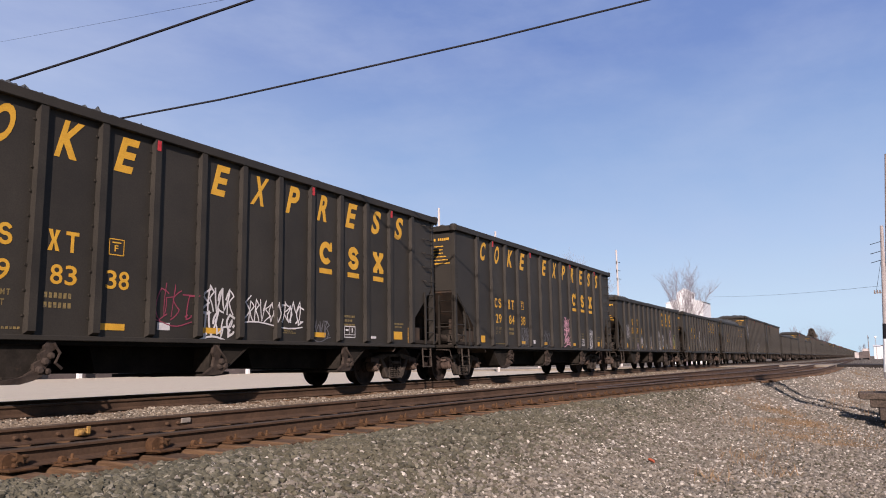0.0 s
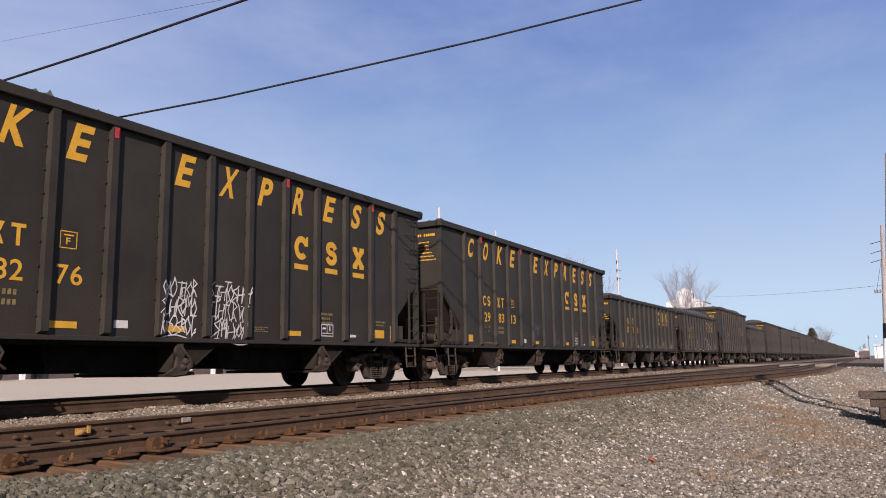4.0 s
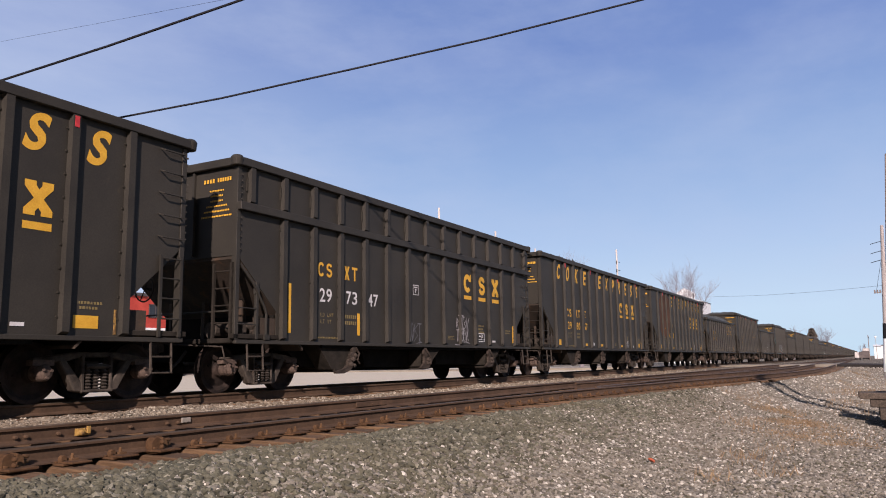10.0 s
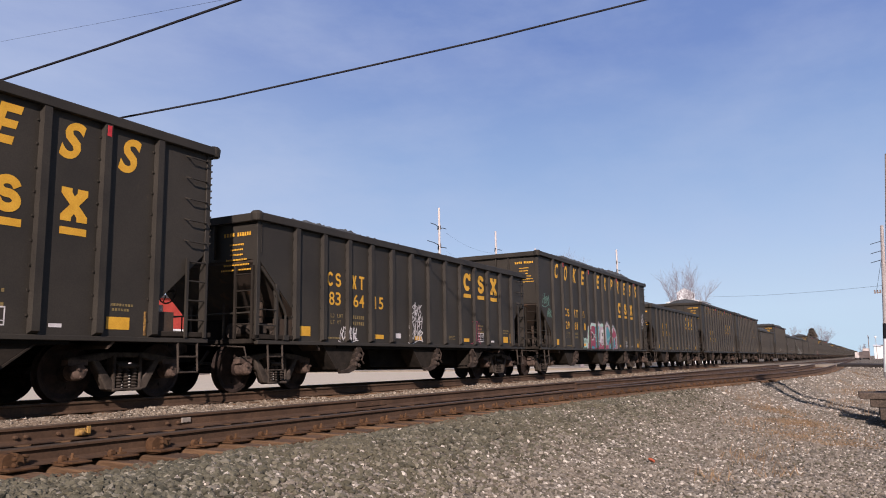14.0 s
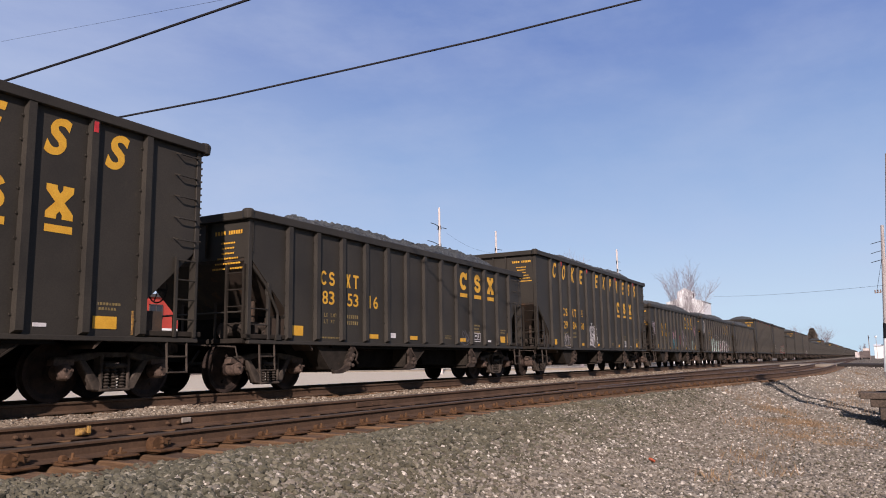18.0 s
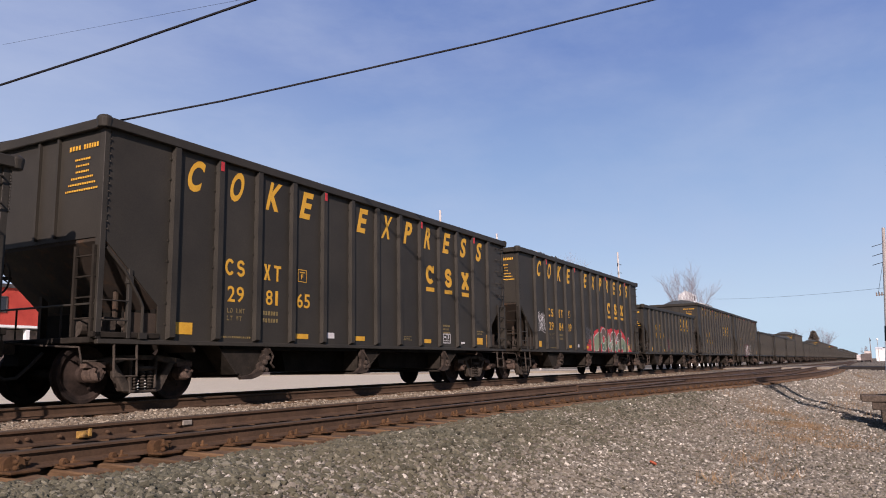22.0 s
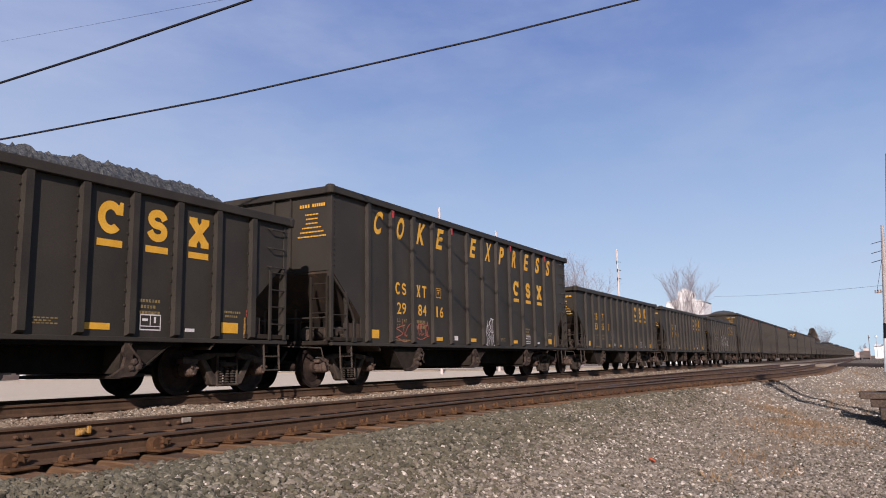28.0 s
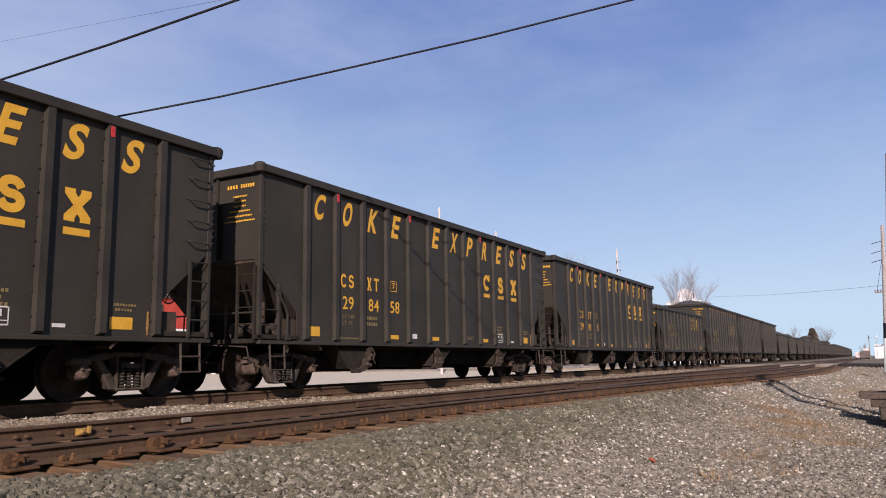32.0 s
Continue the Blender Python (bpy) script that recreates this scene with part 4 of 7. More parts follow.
    part("sill_step", step, TRUCK, car, at=(ln - 0.62, 0, 0))
    part("coupler", shared("coupler", coupler_mesh), TRUCK, car, at=(-0.02, 0, 0))
    back = part("coupler", shared("coupler", coupler_mesh), TRUCK, car, at=(ln + 0.02, 0, 0))
    back.rotation_euler.z = math.pi
    part("air_hose", shared("hose", hose_mesh), CAR_BLACK, car, "black rubber hose")
    part("uncoupling_lever", shared("lever", lever_mesh), TRUCK, car)
    part("brake_gear", shared("brake", brake_mesh), TRUCK, car)
    for y in (-SIDE + 1.12, -SIDE + 1.62):
        part("end_stiffener", shared(("stiff", top), stiffener_mesh, top), CAR_RIB, car, at=(0, y, 0))
    part("end_handrail", shared("end_rail", rail_mesh_end), CAR_RIB, car)
    part("brake_wheel", shared("brake_wheel", brake_wheel_mesh), TRUCK, car)
    for k in range(4):
        w = 0.31 * 0.72
        part("owner_mark", shared(("owner", k), owner_mark_mesh, k, 0.31), YELLOW, car, at=(x0 + (1 + k // 2) * st + (st - 2.5 * w) / 2 - 0.02 + (k % 2) * w * 1.27, 0, 2.38 if kind == "raised" else 2.2))
    part("weight_stencil", shared(("stencil", kind), stencil_mesh, x0, st), FADED, car)
    tagged(part("end_lettering", shared(("endprint", kind), end_print_mesh, top), YELLOW, car), kind="stuff")
    small_plates(car, s, kind)
    return car


# ---- spray paint on the cars: loose strokes and rounded fills
SPRAY = {
    "white": WHITE, "red": RED,
    "green": worn("pale_green_spray", (0.17, 0.23, 0.14), (0.24, 0.3, 0.19), (0.13, 0.18, 0.11), 0.6),
    "teal": worn("teal_spray", (0.04, 0.2, 0.25), (0.07, 0.3, 0.34), (0.03, 0.13, 0.17), 0.6),
    "mint": worn("mint_spray", (0.34, 0.52, 0.44), (0.44, 0.62, 0.54), (0.24, 0.4, 0.35), 0.6),
    "magenta": worn("wine_spray", (0.24, 0.04, 0.07), (0.33, 0.065, 0.1), (0.15, 0.03, 0.06), 0.6),
    "grey": worn("grey_spray", (0.3, 0.28, 0.275), (0.42, 0.4, 0.39), (0.22, 0.2, 0.2), 0.6),
    "pink": worn("pink_spray", (0.6, 0.3, 0.36), (0.72, 0.4, 0.45), (0.4, 0.2, 0.25), 0.6),
    "dim": worn("thin_grey_spray", (0.1, 0.1, 0.105), (0.16, 0.16, 0.165), (0.06, 0.06, 0.06), 0.6),
    "rose": worn("rose_haze_spray", (0.4, 0.19, 0.2), (0.52, 0.28, 0.28), (0.3, 0.13, 0.14), 0.6),
    "haze": worn("thin_white_overspray", (0.034, 0.032, 0.029), (0.075, 0.073, 0.071), (0.032, 0.03, 0.026), 0.6, 0, 30, 5, 0.46),
    "umber": worn("brown_spray", (0.1, 0.06, 0.05), (0.15, 0.095, 0.075), (0.07, 0.045, 0.04), 0.6),
    "sage": worn("dark_green_spray", (0.075, 0.13, 0.095), (0.12, 0.19, 0.135), (0.06, 0.09, 0.07), 0.6),
    "blush": worn("pale_pink_spray", (0.42, 0.34, 0.37), (0.55, 0.46, 0.49), (0.3, 0.24, 0.26), 0.6),
    "coral": worn("orange_red_spray", (0.3, 0.085, 0.05), (0.42, 0.13, 0.08), (0.2, 0.06, 0.04), 0.6),
    "jade": worn("green_spray", (0.1, 0.22, 0.16), (0.15, 0.3, 0.23), (0.07, 0.15, 0.11), 0.6),
    "lime": worn("yellow_green_spray", (0.36, 0.37, 0.12), (0.48, 0.48, 0.18), (0.25, 0.25, 0.1), 0.6),
    "black": CAR_BLACK,
}


GLYPHS = (((0, 0), (0.1, 1), (0.55, 0.45), (0.9, 1), (0.95, 0)), ((0.9, 0.85), (0.3, 1), (0.05, 0.5), (0.4, 0), (0.95, 0.2)), ((0.1, 0), (0.2, 1), (0.85, 0.75), (0.25, 0.5), (0.95, 0)),
          ((0.05, 1), (0.5, 0), (0.95, 1), (0.6, 0.5)), ((0.9, 1), (0.1, 0.7), (0.85, 0.35), (0.05, 0)), ((0.5, 1), (0.05, 0.5), (0.5, 0), (0.95, 0.5), (0.45, 1.05)),
          ((0.1, 1), (0.15, 0), (0.2, 0.55), (0.85, 0.6), (0.9, 1), (0.8, 0)), ((0, 1), (1, 1), (0.45, 0.95), (0.5, -0.1), (0.8, 0.1)))


def scrawl(car, x, z, w, h, seed, colour="white", thick=0.02, loops=0):
    """An unreadable tag: rows of cramped, slanting strokes and a sweeping underline."""
    rng = random.Random(seed)
    bm = bmesh.new()
    ribs = rib_places(car)
    rows = max(1, round(h / 0.34))
    rh = h / rows
    lift = PAINT - 0.002
    for r in range(rows):
        n = loops or max(2, round(w / (rh * 0.34)))
        cw = w / n
        for k in range(n):
            g = rng.choice(GLYPHS)
            sx, sz = cw * rng.uniform(1.0, 1.9), rh * rng.uniform(0.72, 1.15)
            ox, oz = x + k * cw + rng.uniform(-0.1, 0.1) * cw, z + r * rh + rng.uniform(-0.08, 0.12) * rh
            pts = []
            for (a, b), (c, d) in zip(g, g[1:]):
                bow = rng.uniform(-0.16, 0.16)
                for i in range(4):
                    f = i / 4
                    px, pz = a + (c - a) * f + bow * 4 * f * (1 - f), b + (d - b) * f
                    pts.append((ox + sx * (px + 0.22 * pz), oz + sz * pz))
            pts.append((ox + sx * (g[-1][0] + 0.22 * g[-1][1]), oz + sz * g[-1][1]))
            wide = thick * rng.uniform(0.8, 1.25)
            stroke(bm, pts, wide, lift)
            left, right = ribbon(pts, wide)
            on_ribs(bm, ribs, [[tuple(a), tuple(b), tuple(d), tuple(c)] for a, b, c, d in zip(left, right, left[1:], right[1:])], 0)
            lift -= 0.0002
    if w > 0.45:
        stroke(bm, [(x - 0.05 + (w + 0.15) * i / 8, z - 0.06 + 0.05 * math.sin(i * 0.7 + seed)) for i in range(9)], thick, lift)
    for k in range(2):
        cx, cz = x + w * rng.uniform(0.9, 1.05), z + h * rng.uniform(-0.05, 0.2)
        stroke(bm, ((cx, cz), (cx + 0.03, cz + 0.03)), thick * 1.3, lift)
    tagged(part("spray_tag", finish(bm, "spray_tag", SPRAY[colour]), None, car, "unreadable %s spray-painted tag" % ("grey" if colour == "dim" else colour)), kind="stuff")


def blob(rng, cx, cz, rx, rz, k=26):
    ph = [rng.uniform(0, 6.28) for _ in range(3)]
    out = []
    for i in range(k):
        a = 2 * math.pi * i / k
        q = 1 + 0.12 * math.sin(2 * a + ph[0]) + 0.1 * math.sin(3 * a + ph[1]) + 0.05 * math.sin(5 * a + ph[2])
        sq = max(abs(math.cos(a)), abs(math.sin(a))) ** -0.55
        out.append((cx + rx * q * sq * math.cos(a), cz + rz * q * sq * math.sin(a)))
    return out


def cut(poly, edge, keep_right):
    """The part of an outline on one side of an upright line."""
    out = []
    for (ax, az), (bx, bz) in zip(poly, list(poly[1:]) + [poly[0]]):
        ina, inb = (ax >= edge) == keep_right, (bx >= edge) == keep_right
        if ina:
            out.append((ax, az))
        if ina != inb:
            f = (edge - ax) / (bx - ax)
            out.append((edge, az + (bz - az) * f))
    return out


def rib_places(car):
    return [o.location.x for o in car.children if o.name.split(".")[0] == "rib"]


def on_ribs(bm, ribs, polys, lift):
    """Paint that runs on over the faces of the ribs."""
    for x in ribs:
        k = 0
        for p in polys:
            if min(q[0] for q in p) > x + 0.055 or max(q[0] for q in p) < x - 0.055:
                continue
            c = cut(cut(p, x - 0.055, True), x + 0.055, False)
            if len(c) > 2:
                patch(bm, c, -RIB - 0.0012 - lift * 0.0016 - 0.00002 * k)
                k = (k + 1) % 60


def layer(car, colour, lift, shapes=(), lines=(), thick=0.03):
    """One coat of a sprayed piece: filled outlines and lines on the sheet and over the ribs that it crosses."""
    bm = bmesh.new()
    y = PAINT - 0.002 - lift * 0.0025
    polys = [list(o) for o in shapes]
    for k, o in enumerate(shapes):
        patch(bm, o, y - 0.00015 * k)
    for k, l in enumerate(lines):
        stroke(bm, l, thick, y - 0.0001 * k)
        left, right = ribbon(l, thick)
        polys += [[tuple(a), tuple(b), tuple(d), tuple(c)] for a, b, c, d in zip(left, right, left[1:], right[1:])]
    on_ribs(bm, rib_places(car), polys, lift)
    tagged(part("spray_piece", finish(bm, "spray_piece", SPRAY[colour]), None, car, "large %s sprayed shapes, unreadable" % colour), kind="stuff")


def puffy(rng, x0, x1, z0, z1, k=28):
    return blob(rng, (x0 + x1) / 2, (z0 + z1) / 2, (x1 - x0) * 0.46, (z1 - z0) * 0.46, k)


def ring(o, f=1.0):
    """A closed line along an outline, shrunk about its middle."""
    cx, cz = sum(p[0] for p in o) / len(o), sum(p[1] for p in o) / len(o)
    q = [(cx + (a - cx) * f, cz + (b - cz) * f) for a, b in o]
    return q + [q[0]]


def grown(o, d):
    """An outline pushed outwards by d from its middle."""
    cx, cz = sum(p[0] for p in o) / len(o), sum(p[1] for p in o) / len(o)
    return [(a + d * (a - cx) / max(0.05, math.hypot(a - cx, b - cz)), b + d * (b - cz) / max(0.05, math.hypot(a - cx, b - cz))) for a, b in o]


def fit(x, z, w, h, pts):
    return [(x + w * a, z + h * b) for a, b in pts]


# swollen shapes in a unit box, and the holes in them
SWELL = {
    "hook": (((0.92, 0.96), (0.4, 1.0), (0.02, 0.66), (0.03, 0.18), (0.4, 0.0), (0.95, 0.04), (1.0, 0.5), (0.62, 0.54), (0.6, 0.36), (0.42, 0.4), (0.44, 0.68), (0.9, 0.74)), ()),
    "arch": (((0.0, 0.0), (0.0, 0.7), (0.22, 0.98), (0.76, 1.0), (1.0, 0.7), (1.0, 0.0), (0.68, 0.0), (0.66, 0.46), (0.5, 0.58), (0.36, 0.46), (0.32, 0.0)), ()),
    "cup": (((0.0, 1.0), (0.34, 0.96), (0.36, 0.5), (0.5, 0.4), (0.66, 0.5), (0.68, 0.98), (1.0, 1.0), (1.0, 0.3), (0.76, 0.0), (0.22, 0.0), (0.0, 0.3)), ()),
    "bend": (((0.04, 0.06), (0.6, 0.0), (1.0, 0.25), (0.86, 0.54), (0.5, 0.66), (0.92, 0.72), (0.94, 0.97), (0.4, 1.0), (0.02, 0.76), (0.12, 0.46), (0.52, 0.33), (0.06, 0.32)), ()),
    "disc": (((0.5, 0.0), (0.95, 0.14), (1.0, 0.6), (0.8, 0.95), (0.3, 1.0), (0.0, 0.62), (0.06, 0.14)), ((0.34, 0.36, 0.66, 0.64),)),
    "peak": (((0.0, 0.0), (0.26, 0.9), (0.5, 1.0), (0.76, 0.9), (1.0, 0.0), (0.7, 0.0), (0.62, 0.2), (0.4, 0.2), (0.3, 0.0)), ((0.4, 0.42, 0.6, 0.62),)),
    "dome": (((0.0, 0.0), (0.02, 0.35), (0.2, 0.72), (0.6, 0.96), (1.0, 1.0), (1.0, 0.55), (0.8, 0.42), (0.62, 0.04), (0.3, 0.0)), ()),
    "trunk": (((0.0, 0.0), (0.04, 0.8), (0.2, 1.0), (0.48, 0.96), (0.62, 0.74), (0.78, 0.94), (1.0, 0.9), (1.0, 0.02), (0.74, 0.0), (0.66, 0.4), (0.52, 0.3), (0.4, 0.0)), ()),
}


def swollen(items, slant=0.0):
    """Outlines and holes of a row of swollen shapes: (form, x0, x1, z0, z1)."""
    shapes, holes = [], []
    for form, x0, x1, z0, z1 in items:
        out, gaps = SWELL[form]
        place = lambda pts: [(x0 + (x1 - x0) * a + slant * b * (z1 - z0), z0 + (z1 - z0) * b) for a, b in pts]
        shapes.append(curve(place(out), True, 3))
        for a, b, c, d in gaps:
            holes.append(curve(place(((a, b), (c, b + 0.03), (c, d), ((a + c) / 2, d + 0.04), (a, d - 0.02))), True, 3))
    return shapes, holes


def teal_piece(car):
    """Spiked wine and teal shapes with mint lines, white glints and a pale halo, and a mint cloud before it."""
    x, z, w, h = 5.2, 0.96, 4.2, 1.16
    f = lambda *p: fit(x, z, w, h, p)
    edge = f((0, 0), (-0.01, 0.5), (0.02, 0.82), (0.09, 0.96), (0.24, 0.95), (0.3, 0.93), (0.345, 1.08), (0.4, 0.95), (0.5, 0.96), (0.58, 0.88), (0.65, 1.08), (0.74, 0.9), (0.82, 0.76), (0.865, 0.98), (0.96, 0.76), (1, 0.5), (1, 0))
    layer(car, "haze", 0, [grown(edge, 0.14)])
    layer(car, "blush", 1, [edge])
    layer(car, "magenta", 2, [f((0.015, 0), (0.015, 0.45), (0.05, 0.78), (0.12, 0.88), (0.24, 0.86), (0.25, 0.4), (0.22, 0)), f((0.22, 0), (0.24, 0.35), (0.4, 0.26), (0.54, 0.2), (0.56, 0)),
                              f((0.33, 0.3), (0.31, 0.72), (0.345, 0.98), (0.39, 0.6), (0.38, 0.3)), f((0.57, 0), (0.58, 0.6), (0.65, 0.98), (0.79, 0.62), (0.81, 0)), f((0.84, 0), (0.83, 0.5), (0.865, 0.9), (0.96, 0.66), (0.97, 0))])
    layer(car, "teal", 3, [f((0.235, 0.05), (0.245, 0.84), (0.31, 0.86), (0.34, 0.5), (0.33, 0.1)), f((0.34, 0.34), (0.33, 0.66), (0.35, 0.86), (0.375, 0.6), (0.37, 0.36)), curve(f((0.6, 0.32), (0.6, 0.7), (0.66, 0.86), (0.75, 0.6), (0.72, 0.34), (0.66, 0.16))),
                           f((0.08, 0.0), (0.1, 0.14), (0.2, 0.1), (0.2, 0.0)), f((0.7, 0.0), (0.7, 0.2), (0.8, 0.3), (0.8, 0.0)), f((0.87, 0.05), (0.86, 0.4), (0.9, 0.5), (0.93, 0.1))])
    layer(car, "mint", 4, [curve(f((0.04, 0.78), (0.1, 0.93), (0.25, 0.92), (0.25, 0.82), (0.14, 0.84), (0.06, 0.7))), f((0.0, 0.2), (0.0, 0.66), (0.035, 0.82), (0.03, 0.24)), curve(f((0.42, 0.92), (0.47, 0.98), (0.53, 0.92), (0.53, 0.86), (0.43, 0.84)))],
          [curve(p, False) for p in (f((0.06, 0.42), (0.09, 0.58), (0.14, 0.6), (0.2, 0.52), (0.26, 0.54)), f((0.06, 0.42), (0.1, 0.34), (0.17, 0.36), (0.2, 0.46), (0.26, 0.42)), f((0.3, 0.3), (0.3, 0.66), (0.345, 1.0), (0.4, 0.6), (0.4, 0.26), (0.48, 0.2), (0.5, 0.5), (0.52, 0.8)),
                                     f((0.59, 0.66), (0.65, 1.0), (0.73, 0.78), (0.8, 0.62)), f((0.6, 0.5), (0.64, 0.36), (0.7, 0.42), (0.76, 0.5), (0.77, 0.24), (0.72, 0.08)), f((0.6, 0.3), (0.65, 0.2), (0.66, 0.06)),
                                     f((0.83, 0.2), (0.835, 0.6), (0.865, 0.92), (0.96, 0.68), (0.98, 0.4)), f((0.97, 0.5), (0.9, 0.4), (0.95, 0.24), (0.9, 0.1), (0.95, 0.02)), f((0.44, 0.12), (0.5, 0.2), (0.56, 0.14)))], 0.03)
    layer(car, "white", 5, [f((0.42, 0.4), (0.425, 0.72), (0.51, 0.74), (0.5, 0.4)), f((0.545, 0.02), (0.545, 0.86), (0.575, 0.86), (0.575, 0.02))],
          [curve(p, False) for p in (f((0.61, 0.74), (0.65, 0.94), (0.74, 0.68)), f((0.84, 0.6), (0.865, 0.84), (0.94, 0.66)), f((-0.005, 0.2), (-0.002, 0.6), (0.04, 0.84)), f((0.32, 0.8), (0.345, 0.94), (0.38, 0.7)), f((0.25, 0.3), (0.33, 0.28), (0.4, 0.32)), f((0.07, 0.34), (0.1, 0.62), (0.16, 0.6)))], 0.018)
    layer(car, "black", 6, [curve(f((0.09, 0.42), (0.11, 0.55), (0.15, 0.55), (0.17, 0.47), (0.14, 0.39))), f((0.45, 0.48), (0.455, 0.64), (0.485, 0.62), (0.48, 0.5))], [curve(f((0.44, 0.3), (0.47, 0.36), (0.48, 0.2)), False), curve(f((0.68, 0.3), (0.74, 0.4), (0.73, 0.58)), False), f((0.93, 0.3), (0.93, 0.48), (0.95, 0.3))], 0.016)
    rng = random.Random(4)
    layer(car, "mint", 0, [puffy(rng, 4.45, 4.8, 0.96, 1.4), puffy(rng, 4.62, 5.05, 0.96, 1.46), puffy(rng, 4.95, 5.22, 0.96, 1.38), puffy(rng, 4.62, 4.69, 1.5, 1.56)])
    layer(car, "black", 3, (), [[(4.48 + 0.02 * i, 1.28 + 0.06 * math.sin(i * 1.3) + 0.02 * math.sin(i * 3.1)) for i in range(34)], [(4.6 + 0.02 * i, 1.02 + 0.03 * math.sin(i * 1.9)) for i in range(22)]], 0.014)


def mint_and_grey_piece(car):
    """Pale mint block shapes that drip black, then swollen grey ones with white rims, red spots and a dark halo."""
    rng = random.Random(8)
    mint, m_holes = swollen((("bend", 3.2, 4.0, 0.97, 1.92), ("cup", 3.95, 4.4, 0.97, 1.86), ("bend", 4.5, 5.3, 0.97, 1.84), ("trunk", 5.2, 5.62, 0.97, 1.8), ("hook", 5.6, 6.25, 0.97, 1.84)), 0.08)
    grey, g_holes = swollen((("dome", 6.15, 7.05, 0.98, 1.9), ("arch", 7.15, 7.42, 0.98, 1.62), ("disc", 6.72, 7.35, 0.98, 1.58), ("arch", 7.86, 8.6, 0.98, 1.82), ("peak", 7.45, 7.95, 0.98, 1.5), ("disc", 8.55, 9.1, 1.3, 1.86), ("dome", 8.62, 9.32, 0.98, 1.5), ("disc", 9.36, 10.0, 0.98, 1.84), ("bend", 10.1, 10.85, 1.0, 1.52)))
    layer(car, "haze", 0, [fit(3.05, 0.96, 3.4, 0.98, ((0, 0), (0, 0.85), (0.1, 1.0), (0.25, 0.85), (0.4, 0.95), (0.5, 1.15), (0.58, 0.9), (0.8, 0.98), (0.92, 1.1), (1, 0.8), (1, 0))),
                           fit(6.45, 0.96, 4.6, 1.02, ((0, 0), (0, 0.8), (0.05, 1.0), (0.14, 0.86), (0.22, 0.7), (0.32, 0.98), (0.45, 0.84), (0.6, 0.95), (0.74, 0.84), (0.88, 0.7), (1, 0.78), (1, 0)))])
    layer(car, "black", 1, [grown(o, 0.07) for o in mint + grey])
    layer(car, "mint", 2, mint)
    layer(car, "grey", 2, grey)
    layer(car, "blush", 3, [puffy(rng, a, a + d, b, b + d * 0.8, 14) for a, b, d in ((6.45, 1.0, 0.4), (7.0, 1.25, 0.3), (7.55, 1.0, 0.3), (8.0, 1.45, 0.25), (8.7, 1.1, 0.4), (9.5, 1.1, 0.4), (9.7, 1.5, 0.3), (10.3, 1.05, 0.3))])
    layer(car, "white", 4, [fit(4.05, 0.98, 0.5, 0.3, ((0, 0), (0.1, 0.9), (0.5, 0.7), (1, 1), (0.9, 0.1))), fit(5.65, 1.0, 0.35, 0.36, ((0, 0), (0.1, 1), (0.7, 0.8), (1, 0.1)))],
          [ring(o) for o in grey + mint] + [ring(grey[5], 0.72), ring(grey[0], 0.8)] + [curve(((5.0, 1.98), (5.35, 2.28), (5.4, 2.0)), False), curve(((7.2, 1.75), (7.35, 2.0), (7.3, 1.78)), False), curve(((5.75, 2.1), (6.1, 2.16), (6.3, 1.96)), False)], 0.024)
    layer(car, "black", 5, m_holes + g_holes, [[(x, 1.84), (x + 0.01, 1.84 - d)] for x, d in ((3.35, 0.24), (3.5, 0.14), (3.62, 0.28), (3.85, 0.16), (4.1, 0.26), (5.75, 0.24), (5.85, 0.32), (5.95, 0.18), (6.05, 0.26), (6.12, 0.14))]
          + [curve(((4.25, 1.5), (4.5, 1.62), (4.55, 1.3)), False), curve(((5.1, 1.25), (5.35, 1.4), (5.4, 1.1)), False), curve(((6.6, 1.25), (6.75, 1.1), (6.9, 1.3)), False), curve(((9.5, 1.3), (9.7, 1.2), (9.85, 1.4)), False)], 0.026)
    layer(car, "magenta", 6, [puffy(rng, a, a + d, b, b + d, 10) for a, b, d in ((6.5, 1.0, 0.1), (7.1, 1.42, 0.08), (7.25, 1.05, 0.1), (7.5, 1.1, 0.11), (7.66, 1.3, 0.1), (8.66, 1.0, 0.09), (9.5, 1.1, 0.08), (9.9, 1.36, 0.1), (10.3, 1.2, 0.09), (9.2, 1.1, 0.08))],
          [[(8.14, 1.72), (8.22, 1.58), (8.15, 1.48), (8.22, 1.34), (8.14, 1.24)], [(7.0, 1.5), (7.08, 1.44), (7.02, 1.36), (7.1, 1.28)]], 0.026)


